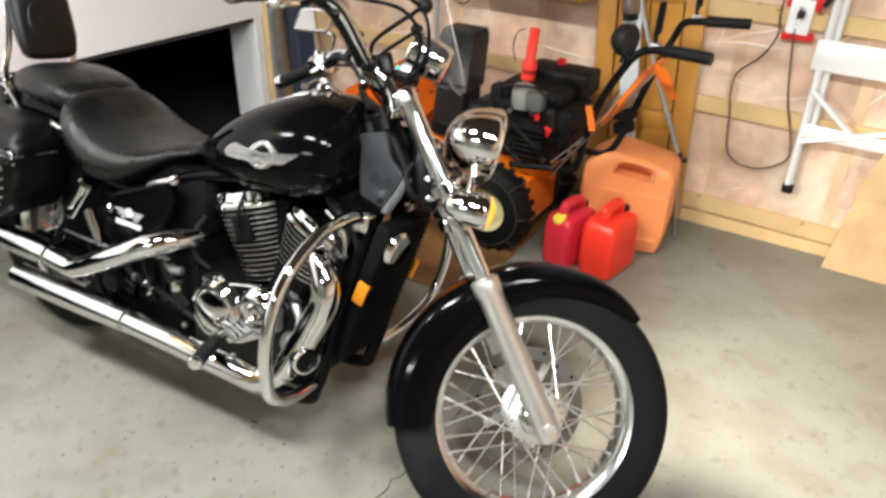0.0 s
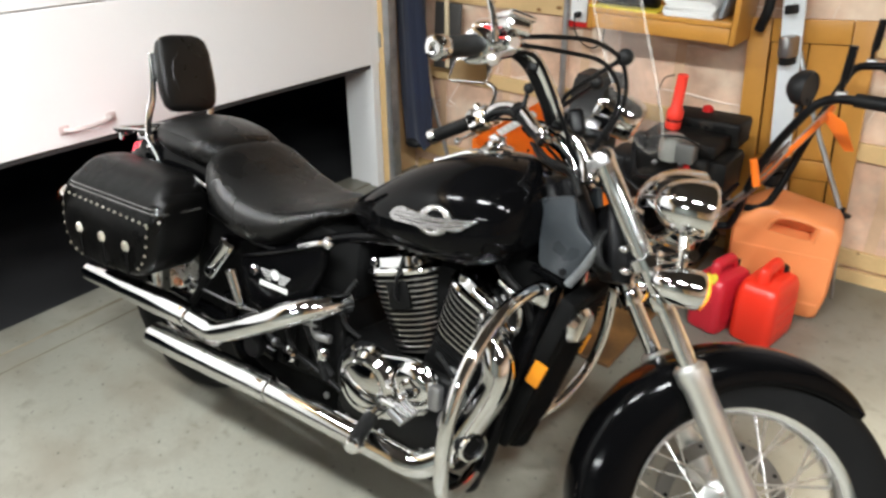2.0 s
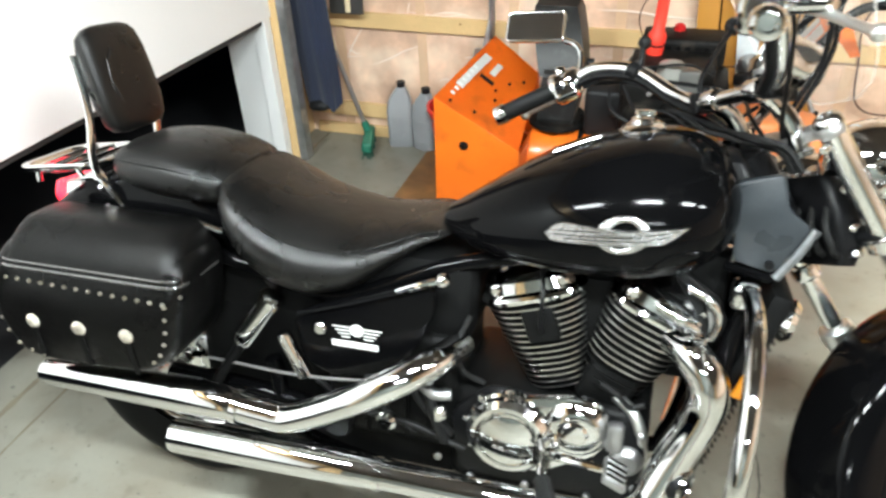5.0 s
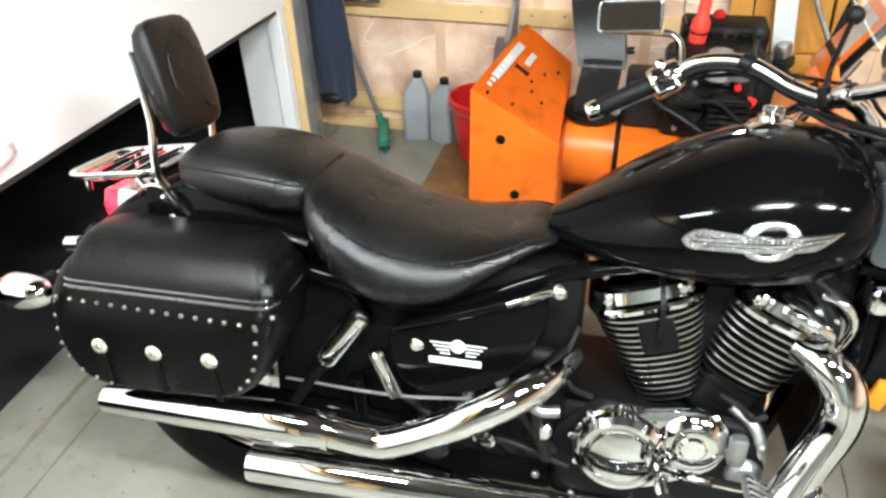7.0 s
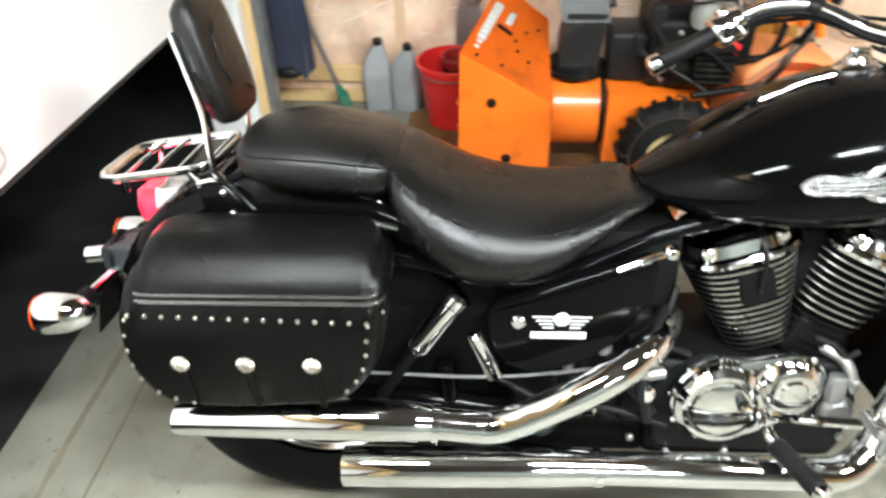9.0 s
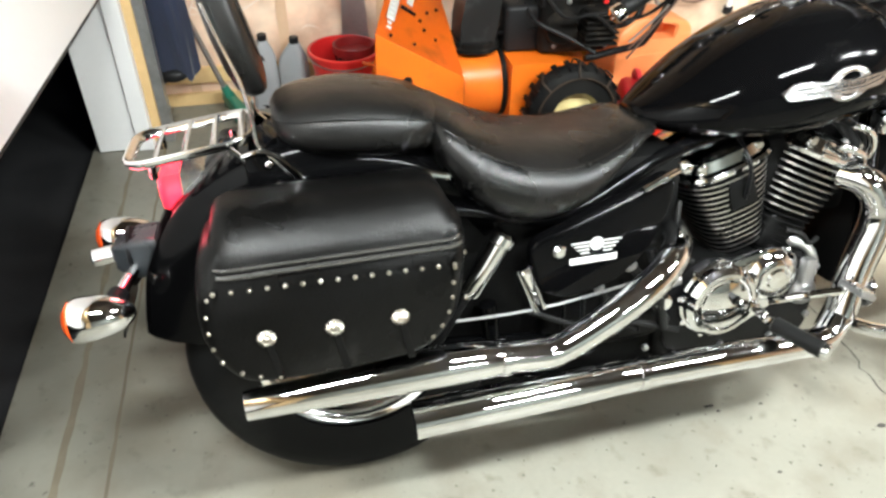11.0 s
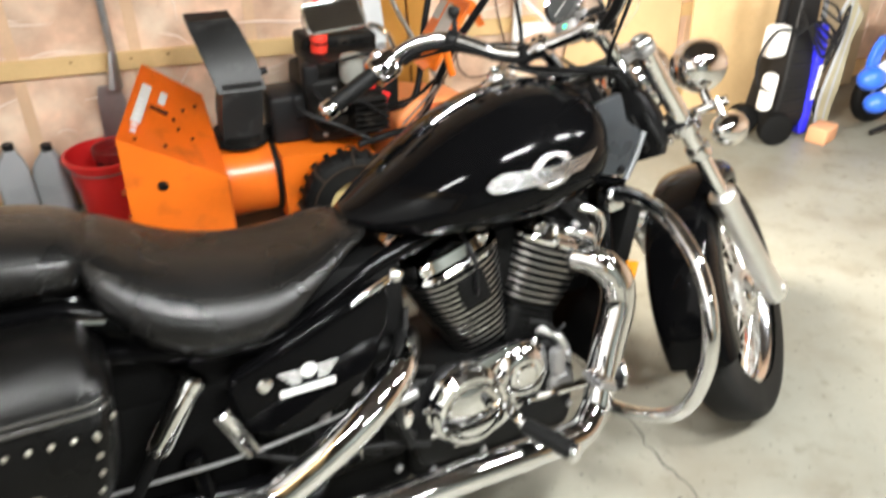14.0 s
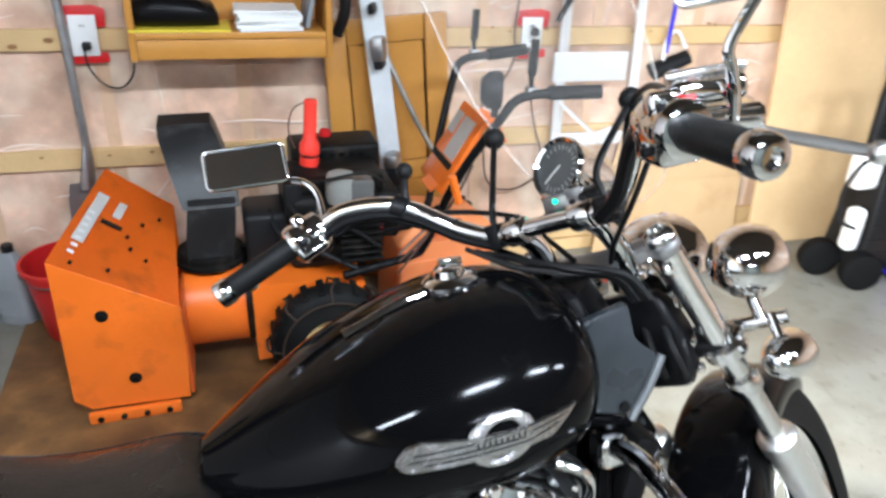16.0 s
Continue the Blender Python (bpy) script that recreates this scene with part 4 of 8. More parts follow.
def emblem():
    cx, cz, slope = 0.917, 0.771, 0.15
    mid = lambda x: cz + (slope if x > cx else 0.085) * (x - cx)
    top, bot = [], []
    edge_top = [(-0.125, 0.0000), (-0.120, 0.0055), (-0.112, 0.0130), (-0.095, 0.0180), (-0.078, 0.0165), (-0.046, 0.0135), (0.020, 0.0100), (0.094, 0.0095)]
    edge_bot = [(-0.125, -0.0040), (-0.118, -0.0130), (-0.108, -0.0150), (-0.046, -0.0150), (0.058, -0.0150), (0.078, -0.0030), (0.094, 0.0085)]
    for k in range(45):
        u = -0.125 + 0.219 * k / 44
        top.append((cx + u, mid(cx + u) + line_at(edge_top, u)))
        bot.append((cx + u, mid(cx + u) + line_at(edge_bot, u)))
    e = part("emblem", on_tank(grid_plate(top, bot, 0.0046), 0.001), EMBLEM, part_tank, "chrome winged tank emblem")
    rings = []
    for k in range(49):
        a = 2 * math.pi * k / 48
        rings.append([Vector((cx - 0.004 + rx * math.cos(a), -t, cz + 0.002 + 0.005 * math.cos(a) + rz * math.sin(a))) for rx, rz, t in ((0.0230, 0.0200, 0.0), (0.0425, 0.0310, 0.0), (0.0412, 0.0298, 0.0026), (0.0330, 0.0256, 0.0040), (0.0245, 0.0212, 0.0022))])
    part("emblem_ring", on_tank(loft(rings, False), 0.001), EMBLEM, e)
    # long grooves between the feathers and along the band
    for x0, x1, d0, d1 in ((0.812, 0.880, 0.0045, 0.0070), (0.806, 0.940, -0.0020, -0.0015), (0.822, 0.950, -0.0075, -0.0075), (0.890, 1.006, 0.0078, 0.0088), (0.946, 0.998, 0.0020, 0.0048), (0.952, 0.985, -0.0060, -0.0015)):
        part("emblem_groove", strip_on_tank(x0, x1, mid(x0) + d0, mid(x1) + d1, 0.0013, 0.0013, 0.0005, 0.0056, 8), SATIN, e)
    # narrow grooves standing for the raised script
    for k in range(9):
        x0 = 0.882 + k * 0.0070
        part("emblem_groove", strip_on_tank(x0, x0 + 0.0018, mid(x0) + 0.003, mid(x0 + 0.002) + 0.003, 0.008 - 0.002 * (k % 3), 0.008 - 0.002 * ((k + 1) % 3), 0.0006, 0.0056, 2), SATIN, e)


EMBLEM = material("emblem_metal", (0.55, 0.54, 0.54), 0.24, 1.0, 0.35, fine=220, bump=0.9, bump_scale=150)
emblem()
cap = part("fuel_cap", lathe([(0.038, -0.004), (0.038, 0.006), (0.030, 0.012), (0.022, 0.013), (0.020, 0.022), (0.012, 0.026), (0, 0.026)], Matrix.Translation((0.925, 0.01, 0.893)) @ Matrix.Rotation(radians(-8), 4, "Y"), 32), CHROME, bike, "chrome fuel cap")
part("cap_grip", box(0.034, 0.010, 0.012, Matrix.Translation((0.925, 0.01, 0.922)), 0.003), CHROME, cap)
strip = tube([(0.885, 0.0, 0.888), (0.85, 0.0, 0.879), (0.80, 0.0, 0.857), (0.775, 0.0, 0.8465)], [0.008, 0.006, 0.005, 0.007], 10, flat=0.5)
part("tank_trim", strip, CHROME, bike, "narrow chrome tank trim")

# seats
SEAT = [(0.150, 0.06, 0.770, 0.735), (0.163, 0.125, 0.782, 0.690), (0.19, 0.163, 0.780, 0.640), (0.235, 0.184, 0.757, 0.582), (0.30, 0.192, 0.726, 0.552), (0.37, 0.188, 0.706, 0.550), (0.44, 0.173, 0.698, 0.574), (0.505, 0.145, 0.702, 0.622), (0.555, 0.115, 0.710, 0.660), (0.595, 0.088, 0.706, 0.680), (0.612, 0.05, 0.700, 0.690)]


SEAT_E, PILL_E = 2.15, 2.5


def cushion(rows, dish, e):
    rings = []
    for x, hw, top, bot in smooth_rows(rows, 6):
        ring = oval(x, hw, top, bot, 40, e, 0.0, bot + (top - bot) * 0.45)
        for v in ring:
            u = abs(v.y) / max(hw, 1e-4)
            if v.z > bot + (top - bot) * 0.5:
                v.z -= dish * math.exp(-(u / 0.45) ** 2) * min(1, hw / 0.15)
        rings.append(ring)
    return loft(rings)


seat = part("rider_seat", cushion(SEAT, 0.004, SEAT_E), LEATHER, bike, "wide black leather rider seat", None, 60)
PILL = [(-0.098, 0.05, 0.788, 0.762), (-0.086, 0.096, 0.802, 0.742), (-0.058, 0.123, 0.813, 0.724), (-0.010, 0.137, 0.820, 0.712), (0.05, 0.142, 0.820, 0.703), (0.11, 0.138, 0.810, 0.700), (0.155, 0.125, 0.796, 0.702), (0.178, 0.095, 0.784, 0.712)]
part("passenger_seat", cushion(PILL, 0.0, PILL_E), LEATHER, bike, "rounded black leather passenger seat", None, 60)


def seam(rows, e, f, side, name="seam"):
    line = []
    for x, hw, top, bot in smooth_rows(rows, 3)[2:-2]:
        mid = bot + (top - bot) * 0.45
        z = mid + (top - mid) * f
        y = hw * (1 - f ** e) ** (1 / e)
        line.append((x, side * (y + 0.0005), z))
    return part(name, tube(line, 0.0022, 6, smooth=False), LEATHER, bike)


def fold(rows, e, x, f0, f1, side, lean):
    """A short crease running up the flank of a cushion."""
    line = []
    for k in range(7):
        f = f0 + (f1 - f0) * k / 6
        xx = x + lean * (f - f0) + 0.004 * math.sin(3 * k)
        hw, top, bot = interp([tuple(r) for r in smooth_rows(rows, 6)], xx)
        m_ = bot + (top - bot) * 0.45
        z = m_ + ((top - m_) if f > 0 else (m_ - bot)) * f
        line.append((xx, side * (hw * (1 - abs(f) ** e) ** (1 / e) - 0.0008), z))
    return part("fold", tube(line, [0.0006, 0.002, 0.0028, 0.003, 0.0026, 0.0018, 0.0006], 6, smooth=False), LEATHER, bike)


for side_ in (-1, 1):
    for x, f0, f1, lean in ((0.10, -0.7, 0.35, 0.03), (0.125, -0.6, 0.2, 0.02), (0.145, -0.75, 0.0, 0.015), (-0.09, -0.6, 0.2, -0.02)):
        fold(PILL, PILL_E, x, f0, f1, side_, lean)
    for x, f0, f1, lean in ((0.20, -0.8, 0.1, 0.02), (0.215, -0.6, 0.3, 0.03), (0.42, -0.85, -0.1, 0.03), (0.53, -0.5, 0.4, 0.02), (0.55, -0.6, 0.2, 0.015)):
        fold(SEAT, SEAT_E, x, f0, f1, side_, lean)
for sd2 in (-1, 1):
    seam(SEAT, SEAT_E, 0.55, sd2)
    seam(PILL, PILL_E, 0.45, sd2)

# backrest, sissy bar and rack
PADX, PADZ, PADT, PADW, PADF, PADB, PADH = -0.135, 0.917, -14.5, 1.0, 0.58, 1.22, 0.94
padm = Matrix.Translation((PADX, 0.03, PADZ)) @ Matrix.Rotation(radians(PADT), 4, "Y")
rings = []
for z, hw, t in ((-0.114, 0.045, 0.010), (-0.108, 0.070, 0.022), (-0.092, 0.083, 0.030), (-0.05, 0.091, 0.035), (0.0, 0.091, 0.036), (0.06, 0.088, 0.034), (0.095, 0.079, 0.029), (0.110, 0.063, 0.021), (0.116, 0.04, 0.010)):
    r_ = oval(0, hw * PADW, t * PADF, -t * PADB, 28, 3.0, 0.0, 0.0)
    rings.append([padm @ Vector((v.z, v.y, z * PADH)) for v in r_])
part("backrest", loft(rings), LEATHER, bike, "padded black leather backrest", None, 60)


for k, (y0, z0, y1, z1) in enumerate(((-0.050, 0.045, -0.062, -0.02), (-0.062, 0.02, -0.045, -0.05), (-0.03, 0.06, -0.055, 0.03), (0.02, -0.06, 0.05, -0.08))):
    pts_ = [padm @ Vector((0.0200 - 0.10 * (y0 + (y1 - y0) * u) ** 2 + 0.0006, y0 + (y1 - y0) * u, z0 + (z1 - z0) * u + 0.004 * math.sin(6 * u + k))) for u in (0, 0.25, 0.5, 0.75, 1)]
    part("fold", tube(pts_, [0.0006, 0.002, 0.0026, 0.002, 0.0006], 6, smooth=False), LEATHER, bike)


def flat_bar(pts, thick, wide, mat, name, label=""):
    """A bent flat bar: thin along the bike, wide across it."""
    line, rings = spline(pts, 6), []
    for k, p in enumerate(line):
        d = (line[min(k + 1, len(line) - 1)] - line[max(k - 1, 0)]).normalized()
        n_ = d.cross(Vector((0, 1, 0))).normalized()
        y_ = n_.cross(d)
        rings.append([p + n_ * (a * thick) + y_ * (b * wide) for a, b in ((-1, -0.8), (-0.6, -1), (0.6, -1), (1, -0.8), (1, 0.8), (0.6, 1), (-0.6, 1), (-1, 0.8))])
    return part(name, loft(rings), mat, bike, label)


for s in (-1, 1):
    sis = flat_bar([(-0.060, s * 0.108, 0.672), (-0.100, s * 0.107, 0.725), (-0.124, s * 0.104, 0.752), (-0.127, s * 0.104, 0.775), (-0.129, s * 0.105 + 0.004, 0.80), (-0.138, s * 0.100 + 0.018, 0.85), (-0.159, s * 0.090 + 0.026, 0.91), (-0.178, s * 0.082 + 0.027, 0.97)], 0.0032, 0.0095, SATINCHROME, "sissy_bar", "chrome backrest bar")
    part("side_bracket", side_plate(rounded([(-0.150, 0.672), (-0.150, 0.738), (-0.105, 0.744), (-0.075, 0.722), (-0.028, 0.664), (0.02, 0.652), (0.0, 0.632), (-0.06, 0.632)], 0.012), s * 0.113 + 0.002, 0.004, 0.001), PAINT, bike, "black fender bracket with a chrome edge")
    part("bracket_edge", tube([(-0.152, s * 0.117, 0.739), (-0.126, s * 0.118, 0.745), (-0.104, s * 0.118, 0.738), (-0.084, s * 0.118, 0.720), (-0.060, s * 0.118, 0.691), (-0.038, s * 0.118, 0.660)], 0.0042, 8), CHROME, bike)
    for bx, bz in ((-0.112, 0.722), (-0.100, 0.684), (-0.012, 0.650)):
        part("bracket_bolt", ball((bx, s * 0.116, bz), 0.007, (1, 0.6, 1), 12), CHROME, bike)
loop = [Vector((x, y, 0.733 + 0.125 * (x + 0.335))) for x, y in rounded([(-0.135, 0.092), (-0.335, 0.092), (-0.335, -0.092), (-0.135, -0.092)], 0.045, 7)]
rack = part("luggage_rack", tube(loop + [loop[0]], 0.0100, 10, smooth=False, flat=0.55), SATINCHROME, bike, "chrome luggage rack")
for x, y in ((-0.295, -0.080), (-0.295, 0.080), (-0.17, -0.06), (-0.17, 0.06)):
    part("rack_foot", rod((x, y, 0.734), (x, y, 0.708), 0.006, seg=10), CHROME, rack)
for x, z in ((-0.150, 0.757), (-0.196, 0.751), (-0.243, 0.745), (-0.290, 0.739)):
    part("slat", tube([(x, -0.092, z), (x, 0, z + 0.002), (x, 0.092, z)], 0.0095, 8, flat=0.35), SATINCHROME, rack)
part("rack_brace", tube([(-0.17, -0.105, 0.752), (-0.12, -0.11, 0.70)], 0.005, 8), CHROME, rack)

# tail light, rear signals, plate holder
tl = part("tail_light", loft([[(x, y * w, z0 + (z - z0) * w) for y, z, z0 in ((-0.045, 0.635, 0.665), (0.045, 0.635, 0.665), (0.052, 0.665, 0.665), (0.040, 0.698, 0.665), (-0.040, 0.698, 0.665), (-0.052, 0.665, 0.665))] for x, w in ((-0.13, 0.5), (-0.17, 0.85), (-0.215, 1.0), (-0.262, 1.02))]), SATINCHROME, bike, "chrome tail light, lit red", None, 40)
part("lens", loft([[(x, y * w, z0 + (z - z0) * w) for y, z, z0 in ((-0.045, 0.633, 0.665), (0.045, 0.633, 0.665), (0.053, 0.665, 0.665), (0.041, 0.699, 0.665), (-0.041, 0.699, 0.665), (-0.053, 0.665, 0.665))] for x, w in ((-0.2625, 1.0), (-0.284, 0.97), (-0.298, 0.82), (-0.302, 0.5))]), REDLENS, tl, "lit red lens", None, 50)
for s in (-1, 1):
    bullet((-0.433, s * 0.162, 0.514), (-1, 0, -0.03), 0.038, 0.078, CHROME, ORANGELENS, "turn_signal", "chrome bullet turn signal with orange lens", bike, ring=0.016)
    part("signal_stalk", rod((-0.392, s * 0.140, 0.522), (-0.368, s * 0.045, 0.535), 0.011), CHROME, bike)
    part("stalk_boot", lathe([(0.012, 0), (0.018, 0.004), (0.018, 0.026), (0.012, 0.030)], along((-0.392, s * 0.140, 0.522), (-0.368, s * 0.045, 0.535)), 16), SATIN, bike)
pb = part("plate_bracket", loft([[Vector((x, y * w, 0.549 + z * h)) for y, z in rounded([(-0.045, -0.035), (0.045, -0.035), (0.045, 0.035), (-0.045, 0.035)], 0.012, 4)] for x, w, h in ((-0.325, 1.0, 1.1), (-0.360, 1.0, 1.05), (-0.385, 0.8, 0.85), (-0.400, 0.55, 0.62))]), RADGREY, bike, "dark grey number plate bracket")
part("bracket_band", lathe([(0.044, -0.004), (0.047, -0.003), (0.047, 0.003), (0.044, 0.004)], along((-0.372, 0, 0.549), (-0.40, 0, 0.549)), 24), SATIN, pb)
part("plate_lamp", rod((-0.399, -0.006, 0.553), (-0.440, -0.006, 0.548), 0.0165, bev=0.004), SATINCHROME, bike, "small bright metal lamp housing")
part("number_plate", box(0.004, 0.18, 0.10, Matrix.Translation((-0.392, 0, 0.475)) @ Matrix.Rotation(radians(12), 4, "Y"), 0.001, 1), SATIN, bike, "dark plate seen from behind")
part("plate_stay", rod((-0.362, 0, 0.520), (-0.388, 0, 0.490), 0.012), SATIN, bike)


# saddlebags
TASSEL = material("tassel_leather", (0.0016, 0.0015, 0.0015), 0.5, spec=0.2)


def saddlebag(s):
    y_in, y_out = s * 0.135, s * 0.306
    outline = rounded([(-0.226, 0.662), (-0.243, 0.565), (-0.240, 0.500), (-0.200, 0.432), (-0.10, 0.424), (0.10, 0.436), (0.152, 0.500), (0.164, 0.580), (0.170, 0.662)], 0.05, 5)
    cx, cz = -0.035, 0.545
    rings = []
    for f, g in ((0.0, 0.98), (0.06, 1.01), (0.70, 1.03), (0.84, 1.02), (0.93, 0.995), (0.98, 0.95), (1.0, 0.90)):
        y = y_in + (y_out - y_in) * f
        ring = []
        for x, z in outline:
            zz = cz + (z - cz) * g
            lean = 1 - 0.22 * max(0.0, (zz - 0.598) / 0.064) ** 1.05
            ring.append(Vector((cx + (x - cx) * g, y_in + (y - y_in) * lean, zz)))
        rings.append(ring)
    bag = part("saddlebag", loft(rings), BAGHIDE, bike, "studded black leather saddlebag", None, 60)
    # lid: low pillow with welted edge
    lid = []
    for z, g, yo in ((0.606, 0.93, 0.284), (0.611, 0.955, 0.291), (0.622, 0.96, 0.2925), (0.632, 0.955, 0.289), (0.650, 0.94, 0.277), (0.674, 0.91, 0.256), (0.690, 0.87, 0.236), (0.697, 0.80, 0.214), (0.699, 0.5, 0.19)):
        xa, xb = cx + (-0.229 - cx) * g, cx + (0.173 - cx) * g
        ya, yb = s * 0.128 + s * (1 - g) * 0.06, s * yo
        lid.append([Vector((x, y, z)) for x, y in rounded([(xa, ya), (xb, ya), (xb, yb), (xa, yb)], 0.034, 5)])
    ld = part("bag_lid", loft(lid), BAGHIDE, bag, "black leather lid", None, 50)
    for z, x0, x1, y1, r in ((0.6180, -0.2225, 0.1680, 0.2945, 0.0040), (0.6285, -0.2205, 0.1655, 0.2920, 0.0030)):
        welt = [Vector((x, y, z)) for x, y in rounded([(x0, s * 0.140), (x1, s * 0.140), (x1, s * y1), (x0, s * y1)], 0.034, 6)]
        part("welt", tube(welt + [welt[0]], r, 10, smooth=False), WELT, bag, "shiny rolled leather edge, highlight painted in")
    stud = bmesh.new()
    bmesh.ops.create_uvsphere(stud, u_segments=8, v_segments=5, radius=0.0040)
    first = None
    pts = [(-0.216 + k * 0.0258, 0.602 - 0.0007 * k) for k in range(15)]
    pts += [(-0.216, 0.590 - 0.0), (-0.222, 0.562), (-0.223, 0.534), (-0.221, 0.506), (-0.212, 0.480), (-0.196, 0.459)]
    pts += [(0.146, 0.586), (0.143, 0.56), (0.140, 0.534), (0.134, 0.508), (0.122, 0.484), (0.106, 0.466)]
    pts += [(-0.17, 0.447), (-0.14, 0.441)]
    for x, z in pts:
        if first is None:
            first = part("stud", stud, CONCHO, bag, "", Matrix.Translation((x, y_out + s * 0.0015, z)))
        else:
            o = first.copy()
            scene.collection.objects.link(o)
            dy = -0.005 if x < -0.205 else (-0.001 if x > 0.1 and z < 0.59 else 0.0015)
            o.matrix_basis = Matrix.Translation((x - (0.010 if x < -0.205 else 0), y_out + s * dy, z))
    for k in range(7):
        o = first.copy()
        scene.collection.objects.link(o)
        o.matrix_basis = Matrix.Translation((0.167 - 0.0015 * k, s * (0.285 - 0.022 * k), 0.600))
    for x in (-0.152, -0.049, 0.055):
        shell = lathe([(0.0, 0.0055), (0.004, 0.0055), (0.0055, 0.0040), (0.008, 0.0052), (0.0122, 0.0035), (0.0145, 0.001), (0.0148, 0)], None, 48)
        for v in shell.verts:
            if math.hypot(v.co.x, v.co.y) > 0.006:
                w = 1 + 0.07 * math.cos(12 * math.atan2(v.co.y, v.co.x))
                v.co.x, v.co.y, v.co.z = v.co.x * w, v.co.y * w, v.co.z * (2 * w - 1)
        shell.transform(Matrix.Translation((x, y_out, 0.513)) @ Matrix.Rotation(radians(90 if s < 0 else -90), 4, "X"))
        con = part("concho", shell, CONCHO, bag, "round scalloped silver concho")
        part("tassel", box(0.012, 0.003, 0.070, Matrix.Translation((x + 0.008, y_out + s * 0.002, 0.470)) @ Matrix.Rotation(radians(-10), 4, "Y"), 0.001, 1), TASSEL, con, "black leather tassel")
    return bag


saddlebag(-1)
saddlebag(1)

# exhaust pipes
PIPE1 = [(-0.206, -0.252, 0.357), (-0.03, -0.254, 0.364), (0.13, -0.255, 0.367), (0.20, -0.255, 0.365), (0.240, -0.254, 0.362), (0.305, -0.253, 0.355), (0.345, -0.252, 0.356), (0.408, -0.250, 0.383), (0.478, -0.245, 0.420), (0.543, -0.230, 0.455), (0.588, -0.203, 0.477), (0.620, -0.165, 0.487), (0.645, -0.11, 0.49)]
mf = part("upper_muffler", tube(PIPE1[:5], [0.0255, 0.033, 0.0365, 0.034, 0.030], 28), CHROME, bike, "long chrome upper muffler")
part("pipe", tube(PIPE1[4:], [0.0285, 0.0285, 0.0285, 0.0285, 0.0295, 0.0295, 0.0295, 0.028, 0.026], 24), CHROME, bike, "chrome exhaust pipe")
part("pipe_bore", lathe([(0.023, 0.0), (0.021, 0.0), (0.021, 0.06), (0, 0.06)], along((-0.2075, -0.252, 0.357), (0, -0.254, 0.364)), 24, close=False), DARK, mf)
PIPE2 = [(0.076, -0.238, 0.248), (0.20, -0.242, 0.254), (0.35, -0.242, 0.257), (0.45, -0.241, 0.258), (0.52, -0.240, 0.257), (0.70, -0.236, 0.252), (0.86, -0.228, 0.243), (0.95, -0.220, 0.240), (1.005, -0.196, 0.272), (1.045, -0.170, 0.365), (1.080, -0.157, 0.455), (1.078, -0.152, 0.510), (1.050, -0.137, 0.548), (1.015, -0.10, 0.558)]
m2 = part("lower_muffler", tube(PIPE2[:5], [0.036, 0.0365, 0.036, 0.034, 0.031], 28), CHROME, bike, "long chrome lower muffler")
part("pipe_bore", lathe([(0.034, 0.0), (0.031, 0.0), (0.031, 0.06), (0, 0.06)], along((0.0745, -0.238, 0.248), (0.2, -0.242, 0.254)), 24, close=False), DARK, m2)
part("pipe", tube(PIPE2[4:9], [0.0295, 0.0295, 0.0295, 0.0295, 0.0295], 24), CHROME, bike, "chrome exhaust pipe")
part("header_shield", tube(PIPE2[8:], [0.031, 0.034, 0.035, 0.035, 0.032, 0.028], 24), CHROME, bike, "chrome header shield")
for p, q in ((PIPE1[4], PIPE1[5]), (PIPE2[4], PIPE2[5])):
    part("pipe_clamp", lathe([(0.029, -0.007), (0.034, -0.006), (0.034, 0.006), (0.029, 0.007)], along(p, q), 28), CHROME, bike)
part("muffler_bracket", lathe([(0, -0.01), (0.026, -0.01), (0.030, 0.0), (0.026, 0.018), (0, 0.02)], Matrix.Translation((0.42, -0.20, 0.325)) @ YUP, 24), SATIN, bike)

# engine
cc = bmesh.new()
box2((0.62, -0.118, 0.17), (1.0, 0.15, 0.40), 0.03, 3, cc)
box2((0.36, -0.12, 0.24), (0.64, 0.12, 0.50), 0.03, 3, cc)
part("crankcase", cc, FINS, bike, "black engine case")


def cover(name, cx, cz, r, y0, y1, mat=CHROME, steps=()):
    prof = [(r * 1.06, 0.0), (r * 1.06, 0.012), (r, 0.016)] + list(steps)
    return part(name, lathe(prof, Matrix.Translation((cx, y0, cz)) @ Matrix.Rotation(radians(90), 4, "X"), 48), mat, bike, "polished chrome engine cover")


cl = cover("clutch_cover", 0.746, 0.328, 0.080, -0.124, -0.18, CHROME, [(0.080, 0.030), (0.070, 0.041), (0.062, 0.042), (0.060, 0.037), (0.056, 0.036), (0.052, 0.044), (0.024, 0.050), (0, 0.051)])
c2 = cover("side_cover_engine", 0.868, 0.362, 0.060, -0.122, -0.17, CHROME, [(0.052, 0.026), (0.040, 0.034), (0.025, 0.034), (0.020, 0.038), (0, 0.039)])
part("case_cover", side_plate(rounded([(0.69, 0.252), (0.80, 0.242), (0.92, 0.312), (0.935, 0.395), (0.87, 0.432), (0.77, 0.410), (0.68, 0.36)], 0.03, 5), -0.122, 0.018, 0.008), CHROME, bike, "polished chrome engine cover")
for k in range(9):
    a = 2 * math.pi * k / 9 + 0.2
    part("cover_bolt", lathe([(0.0065, 0), (0.0065, 0.006), (0.004, 0.008), (0, 0.008)], Matrix.Translation((0.746 + 0.087 * math.cos(a), -0.132, 0.328 + 0.087 * math.sin(a))) @ Matrix.Rotation(radians(90), 4, "X"), 12), CHROME, cl)
